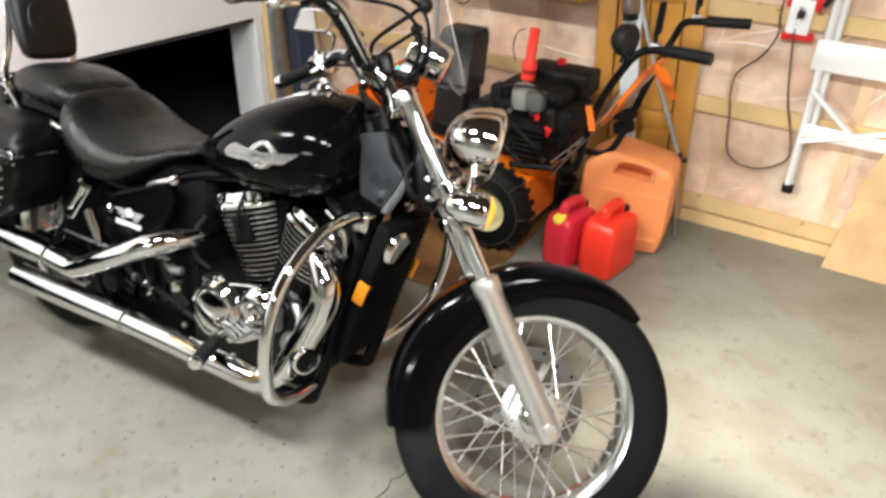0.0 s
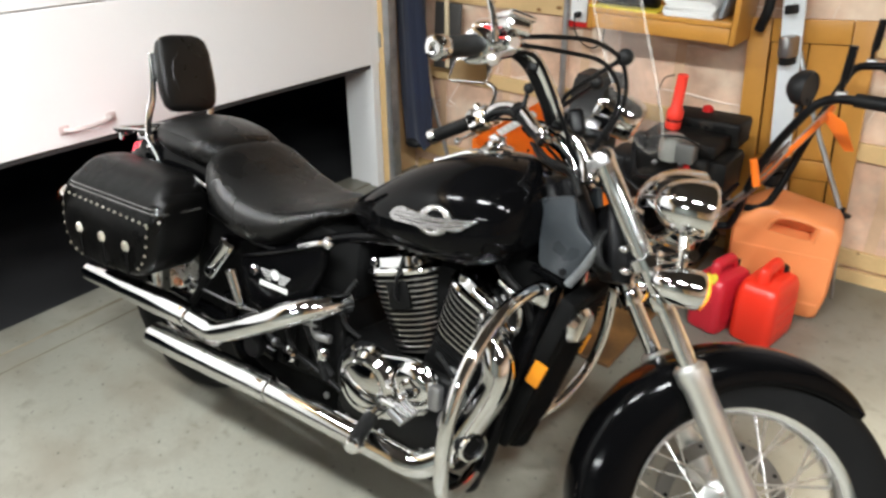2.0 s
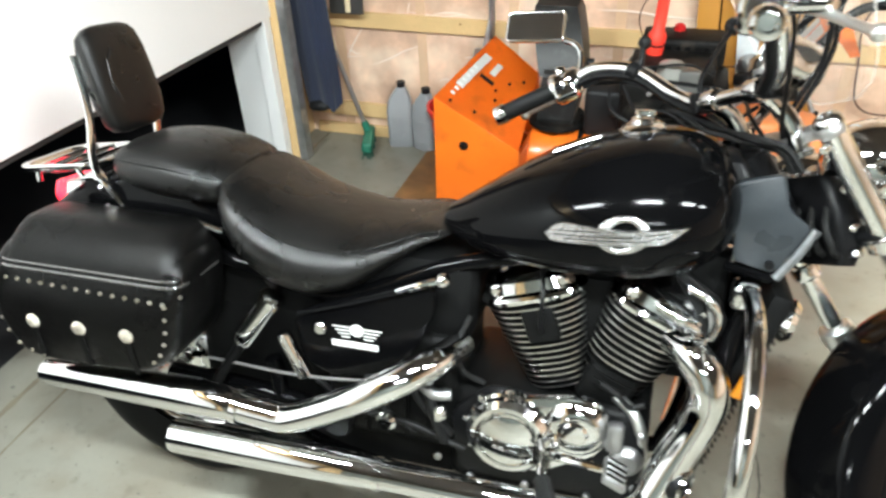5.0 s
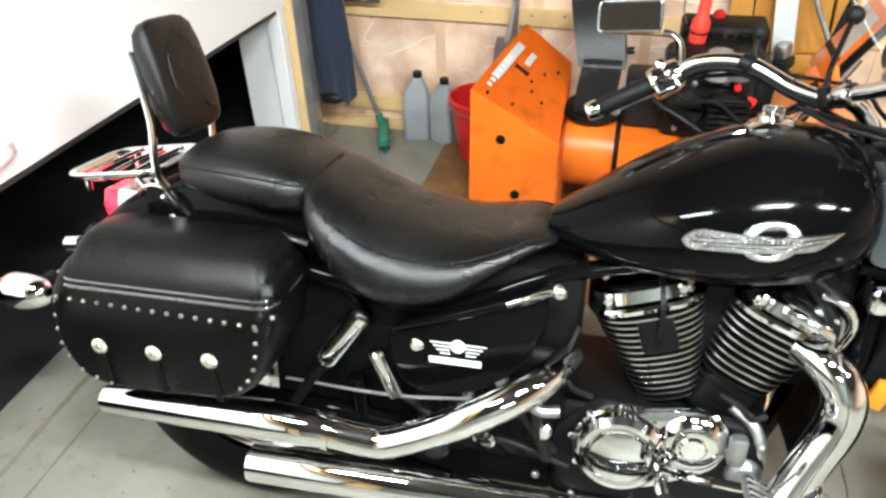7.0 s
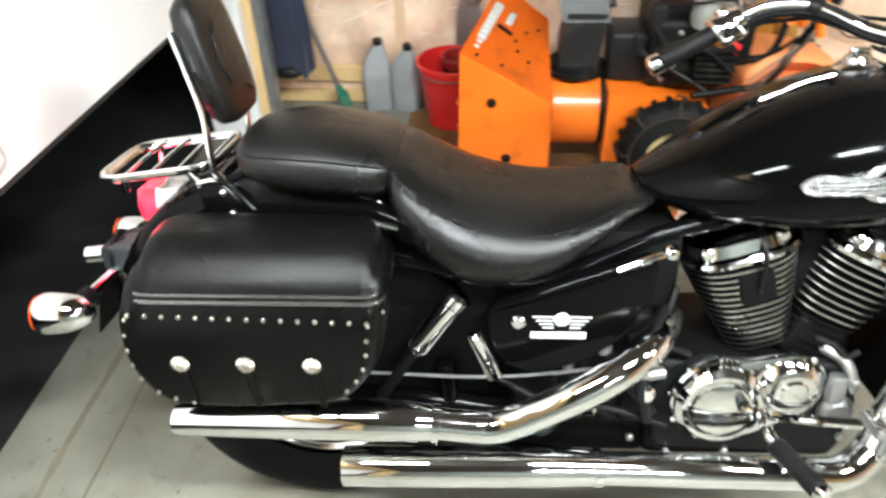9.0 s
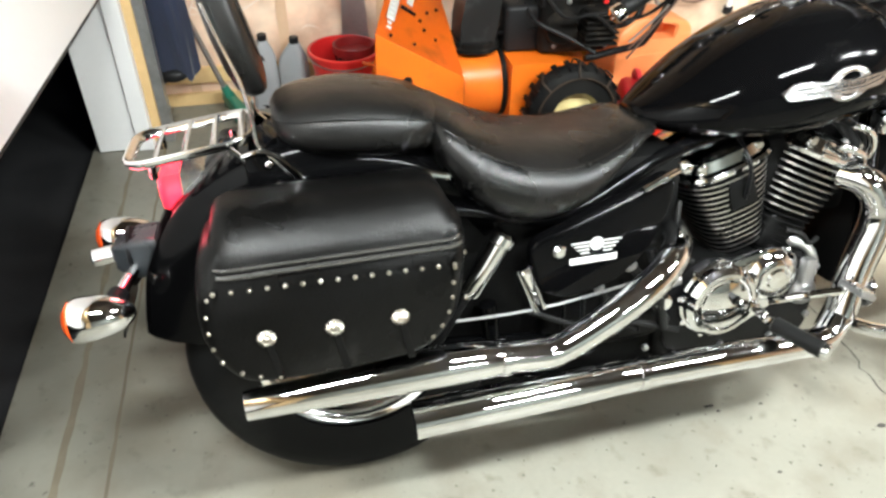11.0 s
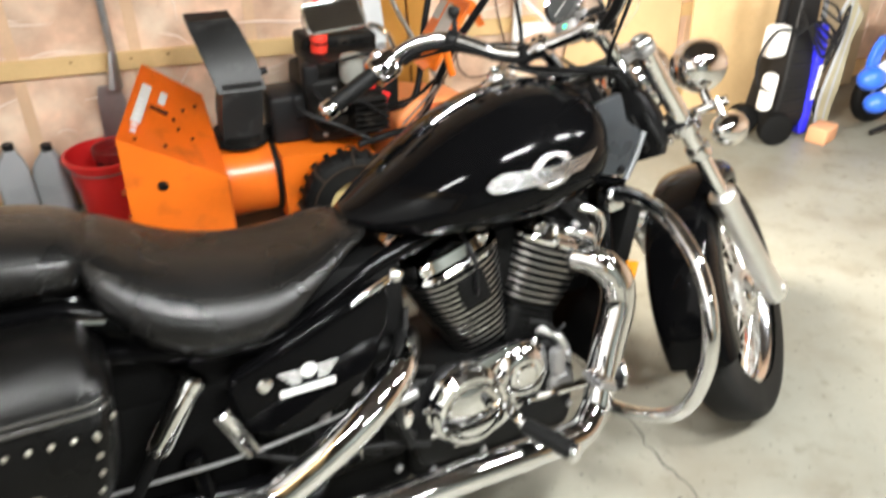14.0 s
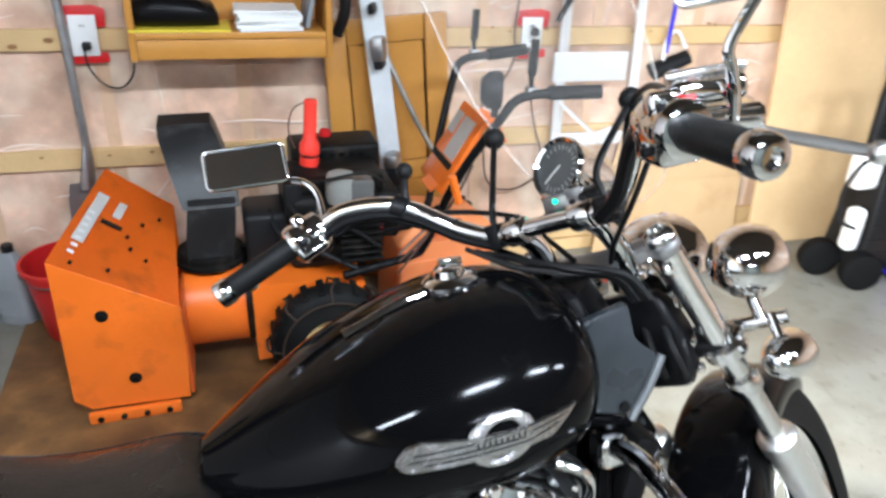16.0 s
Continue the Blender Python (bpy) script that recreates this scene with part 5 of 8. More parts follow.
for k in range(6):
    a = 2 * math.pi * k / 6
    part("cover_bolt", lathe([(0.006, 0), (0.006, 0.006), (0.004, 0.008), (0, 0.008)], Matrix.Translation((0.868 + 0.064 * math.cos(a), -0.130, 0.362 + 0.064 * math.sin(a))) @ Matrix.Rotation(radians(90), 4, "X"), 12), CHROME, c2)


def cylinder(name, base, top, label, wide=1.0):
    base, top = Vector((base[0], 0, base[1])), Vector((top[0], 0, top[1]))
    axis = (top - base).normalized()
    h = (top - base).length
    mm = Matrix.Translation(base) @ Matrix.Rotation(math.atan2(axis.x, axis.z), 4, "Y")
    cyl = part(name, lathe([(0.046 * wide, 0), (0.080 * wide, h)], mm, 32), FINS, bike, label)
    n = 14
    for k in range(n):
        f = k / (n - 1)
        g = 0.56 + 0.44 * f ** 0.9
        gy = 0.84 + 0.16 * f
        o = rounded([(-0.100 * g * wide, -0.114 * gy), (0.100 * g * wide, -0.114 * gy), (0.100 * g * wide, 0.114 * gy), (-0.100 * g * wide, 0.114 * gy)], 0.088 * g * wide, 8)
        fb = plate(o, 0.0036, mm @ Matrix.Translation((0, 0, 0.012 + f * (h - 0.03))))
        ob = part("fin", fb, FINS, cyl)
        ob.data.materials.append(FINEDGE)
        for p in ob.data.polygons:
            if len(p.vertices) == 4 and (f > 0.42 or name.startswith("rear")):
                p.material_index = 1
    # chrome head cover with a black plug well
    ring = lambda g, z: [mm @ Vector((x, y, z)) for x, y in rounded([(-0.102 * g * wide, -0.114 * g), (0.102 * g * wide, -0.114 * g), (0.102 * g * wide, 0.114 * g), (-0.102 * g * wide, 0.114 * g)], 0.07 * wide, 6)]
    hc = part("head_cover", loft([ring(1.0, h - 0.004), ring(1.02, h + 0.004), ring(1.0, h + 0.010), ring(0.93, h + 0.014), ring(0.89, h + 0.034), ring(0.78, h + 0.044), ring(0.4, h + 0.048)]), CHROME, cyl, "chrome cylinder head cover")
    for sx in (-1, 1):
        part("head_bolt", lathe([(0.011, 0), (0.011, 0.008), (0.007, 0.011), (0, 0.011)], mm @ Matrix.Translation((sx * 0.062 * wide, -0.090, h + 0.024)) @ Matrix.Rotation(radians(90), 4, "X"), 16), CHROME, hc)
    if name.startswith("rear"):
        part("plug_well", box(0.064, 0.034, 0.074, mm @ Matrix.Translation((0.006, -0.099, h - 0.050)), 0.010), FINS, cyl, "black plug recess")
        part("plug_lead", tube([mm @ Vector((0.006, -0.112, h - 0.065)), mm @ Vector((0.010, -0.124, h - 0.04)), mm @ Vector((0.026, -0.118, h + 0.01)), mm @ Vector((0.035, -0.06, h + 0.07))], 0.0045, 8), SATIN, cyl)
    else:
        part("lower_block", box(0.100, 0.190, 0.088, mm @ Matrix.Translation((0, 0, 0.044)), 0.016, 3), FINS, cyl, "plain black cylinder foot")
    return cyl


cylinder("rear_cylinder", (0.828, 0.405), (0.766, 0.598), "finned black rear cylinder with polished edges")
cylinder("front_cylinder", (0.896, 0.386), (0.985, 0.588), "finned black front cylinder with polished edges", 0.93)
part("lower_cradle", box2((0.24, -0.10, 0.165), (0.64, 0.10, 0.31), 0.02), DARK, bike)
part("neck_block", box2((1.0, -0.045, 0.44), (1.10, 0.045, 0.70), 0.02), DARK, bike)
for k, line in enumerate((((1.02, -0.06, 0.66), (1.055, -0.085, 0.61), (1.06, -0.08, 0.55), (1.04, -0.06, 0.50)), ((0.99, -0.05, 0.68), (1.03, -0.075, 0.66), (1.08, -0.07, 0.62), (1.10, -0.06, 0.56)))):
    part("coolant_hose", tube(line, 0.012 - 0.003 * k, 12), GRIP, bike)
part("front_case", box2((0.87, -0.058, 0.33), (1.0, 0.058, 0.43), 0.02, 3), FINS, bike)
part("intake", box2((0.80, -0.07, 0.50), (0.92, 0.07, 0.64), 0.02), DARK, bike)
for k, (x, z, r) in enumerate(((0.504, 0.318, 0.021), (0.609, 0.356, 0.018))):
    part("frame_cap", lathe([(r, 0), (r, 0.012), (r * 0.7, 0.018), (0, 0.018)], Matrix.Translation((x, -0.150, z)) @ Matrix.Rotation(radians(90), 4, "X"), 20), CHROME, bike, "round chrome frame cap")
part("hose_band", tube([(0.57, -0.15, 0.42), (0.60, -0.165, 0.405), (0.635, -0.16, 0.405)], 0.011, 12), STEEL, bike)
part("hose", tube([(0.58, -0.14, 0.47), (0.59, -0.16, 0.42), (0.60, -0.16, 0.36), (0.62, -0.15, 0.29)], 0.010, 12), GRIP, bike)
# oil filter behind the header, inlet flange and breather pipes by the front head
flt = part("oil_filter", lathe([(0.0, 0.0), (0.030, 0.0), (0.034, 0.006), (0.034, 0.055), (0.030, 0.062), (0.020, 0.064), (0.018, 0.060), (0, 0.060)], along((1.010, -0.165, 0.322), (1.075, -0.195, 0.320)), 28), SATIN, bike, "black oil filter with a bright rim")
part("filter_rim", lathe([(0.031, 0.058), (0.034, 0.060), (0.033, 0.066), (0.028, 0.067), (0.027, 0.062)], along((1.010, -0.165, 0.322), (1.075, -0.195, 0.320)), 28, close=False), CHROME, flt)
ifl = part("head_flange", side_plate(rounded([(1.015, 0.530), (1.075, 0.540), (1.082, 0.600), (1.050, 0.628), (1.010, 0.610)], 0.014, 4), -0.070, 0.014, 0.004), ALU, bike, "bright exhaust port flange")
for x, z in ((1.024, 0.545), (1.066, 0.556), (1.060, 0.608), (1.022, 0.600)):
    part("flange_bolt", lathe([(0.0085, 0), (0.0085, 0.010), (0.005, 0.014), (0, 0.014)], Matrix.Translation((x, -0.083, z)) @ Matrix.Rotation(radians(90), 4, "X"), 8), CHROME, ifl)
part("breather_pipe", tube([(0.985, -0.118, 0.625), (1.020, -0.128, 0.612), (1.050, -0.120, 0.590), (1.062, -0.098, 0.560)], 0.0085, 12), CHROME, bike, "short chrome breather pipe")
part("breather_pipe", tube([(1.030, -0.095, 0.655), (1.065, -0.105, 0.640), (1.085, -0.100, 0.605), (1.080, -0.085, 0.560)], 0.0075, 12), CHROME, bike, "short chrome breather pipe")
part("water_pipe", tube([(0.930, -0.085, 0.415), (0.965, -0.110, 0.400), (0.985, -0.115, 0.360), (0.990, -0.105, 0.300)], 0.011, 12), ALU, bike, "bright water pipe")
part("pump_cover", lathe([(0.0, 0.018), (0.020, 0.018), (0.028, 0.012), (0.034, 0.0), (0.034, -0.01)], Matrix.Translation((0.965, -0.120, 0.300)) @ Matrix.Rotation(radians(90), 4, "X"), 24), STEEL, bike, "dull round pump cover")
for k, line in enumerate((((0.655, -0.10, 0.545), (0.640, -0.125, 0.50), (0.648, -0.125, 0.44), (0.690, -0.118, 0.415)), ((0.905, -0.110, 0.450), (0.935, -0.122, 0.440), (0.960, -0.120, 0.415), (0.985, -0.112, 0.420)))):
    part("engine_wire", tube(line, 0.0055, 8), GRIP, bike, "black engine wire")
part("clutch_arm", box2((0.925, -0.165, 0.34), (0.955, -0.14, 0.40), 0.008), STEEL, bike)

# frame
fr = bmesh.new()
for s in (-1, 1):
    tube([(1.14, s * 0.028, 0.78), (1.13, s * 0.045, 0.66), (1.09, s * 0.11, 0.42), (1.05, s * 0.12, 0.22), (0.98, s * 0.12, 0.16), (0.6, s * 0.12, 0.16), (0.30, s * 0.12, 0.22), (0.25, s * 0.13, 0.40)], 0.017, 12, fr)
    tube([(1.14, s * 0.03, 0.80), (0.9, s * 0.06, 0.70), (0.62, s * 0.09, 0.64), (0.40, s * 0.12, 0.56), (0.20, s * 0.12, 0.60), (-0.10, s * 0.11, 0.66)], 0.016, 12, fr)
    tube([(0.42, s * 0.115, 0.27), (0.2, s * 0.125, 0.31), (0.0, s * 0.125, 0.318)], 0.022, 12, fr)
part("frame", fr, PAINT, bike, "black tubular frame")
part("inner_fender", box2((0.06, -0.10, 0.28), (0.44, 0.10, 0.58), 0.03), DARK, bike)
part("under_seat", box2((0.10, -0.105, 0.48), (0.66, 0.105, 0.655), 0.03), DARK, bike)
part("gearbox", box2((0.30, -0.10, 0.22), (0.62, 0.10, 0.50), 0.03), DARK, bike)

LOWER = [((0.40, -0.125, 0.46), (0.47, -0.15, 0.41), (0.50, -0.15, 0.34), (0.56, -0.14, 0.29)), ((0.44, -0.12, 0.50), (0.53, -0.155, 0.45), (0.58, -0.155, 0.37), (0.63, -0.14, 0.30)), ((0.34, -0.12, 0.36), (0.44, -0.145, 0.325), (0.55, -0.15, 0.315), (0.66, -0.14, 0.27))]
for k, line in enumerate(LOWER):
    part("hose", tube(line, 0.0065 + 0.0025 * (k % 2), 10), GRIP, bike, "black rubber hose")
    a, b_ = Vector(line[1]), Vector(line[2])
    part("hose_clip", lathe([(0.0085 + 0.0025 * (k % 2), -0.005), (0.0105 + 0.0025 * (k % 2), -0.004), (0.0105 + 0.0025 * (k % 2), 0.004), (0.0085 + 0.0025 * (k % 2), 0.005)], along(a, b_), 14), STEEL, bike)
for k in range(5):
    part("case_rib", box2((0.405 + k * 0.042, -0.128, 0.255 + 0.004 * k), (0.413 + k * 0.042, -0.119, 0.40), 0.002, 1), FINS, bike)
for x, z in ((0.385, 0.27), (0.385, 0.43), (0.47, 0.455), (0.60, 0.225), (0.67, 0.195), (0.78, 0.20), (0.90, 0.20), (0.985, 0.24), (0.985, 0.36)):
    part("case_bolt", lathe([(0.008, 0), (0.008, 0.007), (0.005, 0.009), (0, 0.009)], Matrix.Translation((x, -0.122 if x > 0.6 else -0.118, z)) @ Matrix.Rotation(radians(90), 4, "X"), 6), STEEL, bike)
part("case_rim", side_plate(rounded([(0.645, 0.205), (0.985, 0.195), (1.0, 0.33), (0.95, 0.39), (0.70, 0.42), (0.625, 0.34)], 0.03, 5), -0.1175, 0.005, 0.002), SATIN, bike, "black case joint")

# side cover with badge
sc = part("side_cover", side_plate(rounded([(0.335, 0.430), (0.318, 0.530), (0.420, 0.570), (0.600, 0.640), (0.606, 0.575), (0.560, 0.475), (0.500, 0.425), (0.40, 0.398)], 0.03, 5), -0.135, 0.030, 0.010, None, 3), PAINT, bike, "glossy black side cover")
part("cover_ridge", tube([(0.335, -0.166, 0.535), (0.44, -0.167, 0.570), (0.59, -0.166, 0.626)], 0.005, 8), PAINT, sc)
part("cover_bolt", lathe([(0.013, 0), (0.013, 0.004), (0.009, 0.008), (0, 0.008)], Matrix.Translation((0.378, -0.165, 0.509)) @ Matrix.Rotation(radians(90), 4, "X"), 24), CHROME, sc, "round chrome bolt")
bd = part("badge", lathe([(0.0135, 0), (0.0135, 0.001), (0, 0.0012)], Matrix.Translation((0.452, -0.1655, 0.515)) @ Matrix.Rotation(radians(90), 4, "X") @ Matrix.Diagonal((1, 0.95, 1, 1)), 24), WHITEMARK, sc, "white winged sticker")
for s in (-1, 1):
    for k in range(4):
        z = 0.519 - k * 0.007
        part("badge_feather", box(0.036 - 0.006 * k, 0.001, 0.0024, Matrix.Translation((0.452 + s * (0.032 - 0.003 * k), -0.1656, z)), 0, 1), WHITEMARK, bd)
part("badge_bar", box(0.094, 0.001, 0.013, Matrix.Translation((0.447, -0.1656, 0.483)), 0.0004, 1), WHITEMARK, bd)

# shock absorbers and linkage
for s in (-1, 1):
    sh = part("shock_cover", lathe([(0.0, -0.006), (0.018, -0.006), (0.026, 0.0), (0.026, 0.016), (0.0225, 0.020), (0.0225, 0.118), (0.020, 0.126), (0.013, 0.128), (0.013, 0.134)], along((0.276, s * 0.152, 0.552), (0.196, s * 0.158, 0.436)), 28), CHROME, bike, "chrome shock cover")
    part("shock_rod", rod((0.198, s * 0.158, 0.44), (0.135, s * 0.162, 0.345), 0.011), DARK, sh)
    part("helmet_lock", rod((0.303, s * 0.175, 0.492), (0.342, s * 0.168, 0.396), 0.0150, seg=20, bev=0.004), CHROME, bike, "short chrome cylinder")
part("brake_rod", tube([(0.12, -0.16, 0.395), (0.35, -0.17, 0.398), (0.60, -0.17, 0.43)], 0.003, 8), STEEL, bike)
part("frame_rail_trim", tube([(0.535, -0.172, 0.612), (0.58, -0.172, 0.632), (0.612, -0.165, 0.640)], 0.006, 10), CHROME, bike, "short chrome trim")
part("rail_knob", ball((0.618, -0.165, 0.642), 0.014, (1, 1, 1), 16), CHROME, bike)
part("fender_rail", tube([(0.06, -0.145, 0.690), (0.12, -0.150, 0.690), (0.18, -0.150, 0.676)], 0.007, 10), CHROME, bike, "chrome fender rail")

# radiator, neck cover, reflectors
radm = Matrix.Translation((1.128, 0, 0.470)) @ Matrix.Rotation(radians(16), 4, "Y")
rd = part("radiator", box(0.040, 0.19, 0.39, radm, 0.012), DARK, bike, "black radiator")
for k in range(26):
    part("radiator_fin", box(0.004, 0.17, 0.002, radm @ Matrix.Translation((0.024, 0, -0.175 + k * 0.0140)), 0, 1), DARK, rd)
for s in (-1, 1):
    part("side_reflector", box(0.030, 0.010, 0.055, Matrix.Translation((1.146, s * 0.110, 0.490)) @ Matrix.Rotation(radians(18), 4, "Y"), 0.003), REFLECTOR, rd, "amber side reflector")
    nc = part("neck_cover", side_plate(rounded([(1.078, 0.838), (1.150, 0.858), (1.165, 0.80), (1.204, 0.770), (1.160, 0.686), (1.094, 0.702)], 0.012, 4), s * 0.058 + (0.005 if s < 0 else 0.012), 0.016, 0.005), RADGREY, bike, "grey plastic neck cover")
    part("cover_screw", lathe([(0.008, 0), (0.008, 0.003), (0, 0.004)], Matrix.Translation((1.150, s * 0.070 + (0.0 if s < 0 else 0.004), 0.703)) @ Matrix.Rotation(radians(90 * -s), 4, "X"), 14), SATIN, nc)
    part("neck_trim", tube([(1.082, s * 0.066, 0.692), (1.12, s * 0.067, 0.684), (1.160, s * 0.067, 0.676)], 0.0085, 8, smooth=False), PAINT, bike)
    part("neck_rib", tube([(1.164, s * 0.067, 0.679), (1.19, s * 0.066, 0.722), (1.212, s * 0.063, 0.768)], 0.0100, 10, smooth=False, flat=0.7), RIBGREY, bike, "grey perforated frame edge")
    # engine guard
    bp = [(1.12, s * 0.075, 0.652), (1.122, s * 0.15, 0.672), (1.120, s * 0.25, 0.655), (1.115, s * 0.335, 0.590), (1.110, s * 0.375, 0.500), (1.105, s * 0.375, 0.400), (1.090, s * 0.335, 0.305), (1.070, s * 0.24, 0.250), (1.045, s * 0.12, 0.225)]
    gd = part("engine_guard", tube(bp, 0.0145, 16), CHROME, bike, "curved chrome engine guard")
    part("guard_clamp", box(0.045, 0.045, 0.05, Matrix.Translation((1.12, s * 0.08, 0.650)), 0.012, 3), CHROME, gd)
    # forward pegs
    pg = part("foot_peg", rod((0.822, s * 0.225, 0.304), (0.858, s * 0.325, 0.298), 0.017, seg=16, bev=0.003), GRIP, bike, "rubber foot peg with chrome end")
    part("peg_end", rod((0.857, s * 0.323, 0.298), (0.862, s * 0.336, 0.2975), 0.0165, seg=16, bev=0.003), CHROME, pg)
    part("peg_arm", tube([(0.83, s * 0.14, 0.305), (0.820, s * 0.19, 0.305), (0.824, s * 0.23, 0.304)], 0.011, 10), CHROME, pg)
part("brake_pedal", tube([(0.82, -0.20, 0.345), (0.86, -0.245, 0.375), (0.93, -0.265, 0.385)], 0.008, 10), CHROME, bike, "chrome brake pedal")
pdm = Matrix.Translation((0.945, -0.282, 0.392)) @ Matrix.Rotation(radians(25), 4, "Y")
pd = part("pedal_pad", box(0.040, 0.062, 0.012, pdm, 0.004), STEEL, bike, "ribbed steel pedal pad")
for k in range(4):
    part("pad_rib", box(0.036, 0.006, 0.005, pdm @ Matrix.Translation((0, -0.021 + k * 0.014, 0.008)), 0.001, 1), CHROME, pd)
part("side_stand", tube([(0.62, 0.16, 0.20), (0.60, 0.24, 0.10), (0.585, 0.317, 0.0)], 0.012, 10), SATIN, bike, "black side stand")
part("stand_foot", box(0.05, 0.03, 0.008, Matrix.Translation((0.583, 0.33, -0.058)) @ Matrix.Rotation(radians(11), 4, "X"), 0.002), SATIN, bike)
# the headlight's beam
beam = bpy.data.lights.new("headlight_beam", "SPOT")
beam.energy, beam.color, beam.spot_size, beam.spot_blend, beam.shadow_soft_size = 320, (1.0, 0.93, 0.82), radians(128), 1.0, 0.06
new("headlight_beam", beam).matrix_world = bike.matrix_basis @ STEER @ look((1.40, 0, 0.860), (2.4, -0.12, 0.52))
# the tail light's red glow
glow = bpy.data.lights.new("tail_glow", "POINT")
glow.energy, glow.color, glow.shadow_soft_size = 0.6, (1.0, 0.10, 0.14), 0.03
new("tail_glow", glow).matrix_world = bike.matrix_basis @ Matrix.Translation((-0.335, 0, 0.668))
# ---- things round the motorcycle ----


def at_base(name, label, category, base, group=""):
    return thing(name, label, category, Matrix.Translation(base), group)


def wpart(name, bm, mat, root, label="", sharp=35):
    """A part given in world places, under a thing that stands at its base."""
    return part(name, bm, mat, root, label, root.matrix_basis.inverted(), sharp)


def wsub(name, bm, mat, parent, label="", sharp=35):
    return part(name, bm, mat, parent, label, None, sharp)


ORANGE = material("orange_paint", (0.80, 0.165, 0.012), 0.35, 0.0, 0.10, scale=5, coat=0.3, dirt=(0.20, 0.05, 0.015), dirt_amount=0.18, dirt_scale=11)
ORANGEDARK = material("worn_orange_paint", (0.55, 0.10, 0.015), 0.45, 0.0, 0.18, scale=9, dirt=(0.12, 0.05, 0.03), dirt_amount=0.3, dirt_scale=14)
BLACKPLASTIC = material("black_plastic", (0.012, 0.012, 0.0125), 0.42, 0.0, 0.2, bump=0.2, spec=0.2)
CHUTEBLACK = material("chute_black", (0.012, 0.012, 0.012), 0.42, 0.0, 0.25, scale=10, dirt=(0.09, 0.09, 0.09), dirt_amount=0.2, dirt_scale=12)
GREYPLASTIC = material("grey_bottle", (0.30, 0.31, 0.32), 0.35, 0.0, 0.06)
JUGORANGE = material("jug_orange", (0.84, 0.29, 0.10), 0.42, 0.0, 0.06, scale=3)
JUGRED = material("jug_red", (0.80, 0.035, 0.015), 0.32, 0.0, 0.06, scale=3)
JUGDARK = material("jug_dark_red", (0.55, 0.02, 0.035), 0.35, 0.0, 0.06, scale=3)
YELLOW = material("yellow_plastic", (0.75, 0.60, 0.05), 0.4)
HONEY = material("honey_pine", (0.52, 0.245, 0.045), 0.38, 0.0, 0.14, scale=5, fine=60, bump=0.1, coat=0.2)
SKIWHITE = material("ski_white", (0.62, 0.65, 0.66), 0.3, 0.0, 0.1, scale=12, coat=0.4)
NAVY = material("navy_cloth", (0.012, 0.018, 0.042), 0.85, 0.0, 0.3, bump=0.4, sheen=0.3)
GREENP = material("green_plastic", (0.02, 0.16, 0.10), 0.4)
CREAM = material("cream_wood", (0.66, 0.55, 0.36), 0.5, 0.0, 0.1)
CARD = material("cardboard", (0.52, 0.35, 0.18), 0.75, 0.0, 0.12, scale=3, bump=0.1, dirt=(0.30, 0.17, 0.07), dirt_amount=0.22, dirt_scale=5)
PAPER = material("paper", (0.80, 0.80, 0.78), 0.7, 0.0, 0.06)
OUTLETWHITE = material("outlet_white", (0.82, 0.82, 0.80), 0.35, 0.0, 0.03)
CORD = material("dark_cord", (0.10, 0.055, 0.04), 0.5)
BLUEP = material("blue_plastic", (0.025, 0.025, 0.62), 0.35, 0.0, 0.1, coat=0.3)
BRIGHTBLUE = material("bright_blue_plastic", (0.03, 0.13, 0.72), 0.3, 0.0, 0.1, coat=0.3)
CREAMRIM = material("cream_rim", (0.62, 0.53, 0.26), 0.45, 0.0, 0.2, dirt=(0.2, 0.13, 0.05), dirt_amount=0.3)
ENGBLACK = material("grimy_engine", (0.008, 0.0075, 0.007), 0.5, 0.0, 0.35, spec=0.15, scale=20, bump=0.4, dirt=(0.05, 0.04, 0.03), dirt_amount=0.25, dirt_scale=20)
BRICK = material("brick_clay", (0.55, 0.27, 0.14), 0.8, 0.0, 0.15, bump=0.3)

# stained board under the machine
brd = at_base("plywood_board", "stained plywood board lying on the floor", "board", (-1.5, 2.75, 0))
wpart("board", box2((-2.01, 2.35, 0.001), (-0.98, 3.30, 0.013), 0.002, 1), DIRTYPLY, brd)

# ---- snow blower ----
sb = at_base("snow_blower", "orange walk-behind snow blower with a black chute", "snow blower", (-1.2, 2.93, 0.013))
Y_N, Y_F = 2.745, 3.085
side_o = [(-1.795, 0.085), (-1.755, 0.050), (-1.505, 0.045), (-1.496, 0.200), (-1.498, 0.335), (-1.785, 0.502)]


def auger_side(y, t):
    return side_plate(side_o, y, t, 0.0015, None, 1)


body = wpart("housing_side", auger_side(Y_N, 0.008), ORANGE, sb, "orange sheet steel housing side")
for x, z in ((-1.686, 0.336), (-1.635, 0.135)):
    wsub("housing_bolt", lathe([(0.016, 0), (0.016, 0.004), (0.010, 0.006), (0.010, 0.012), (0, 0.013)], Matrix.Translation((x, Y_N - 0.008, z)) @ Matrix.Rotation(radians(90), 4, "X"), 12), ENGBLACK, body)
wpart("housing_side", side_plate([(-1.795, 0.085), (-1.755, 0.050), (-1.505, 0.045), (-1.503, 0.470), (-1.668, 0.588)], Y_F + 0.008, 0.008, 0.0015, None, 1), ORANGE, sb, "orange sheet steel housing side")
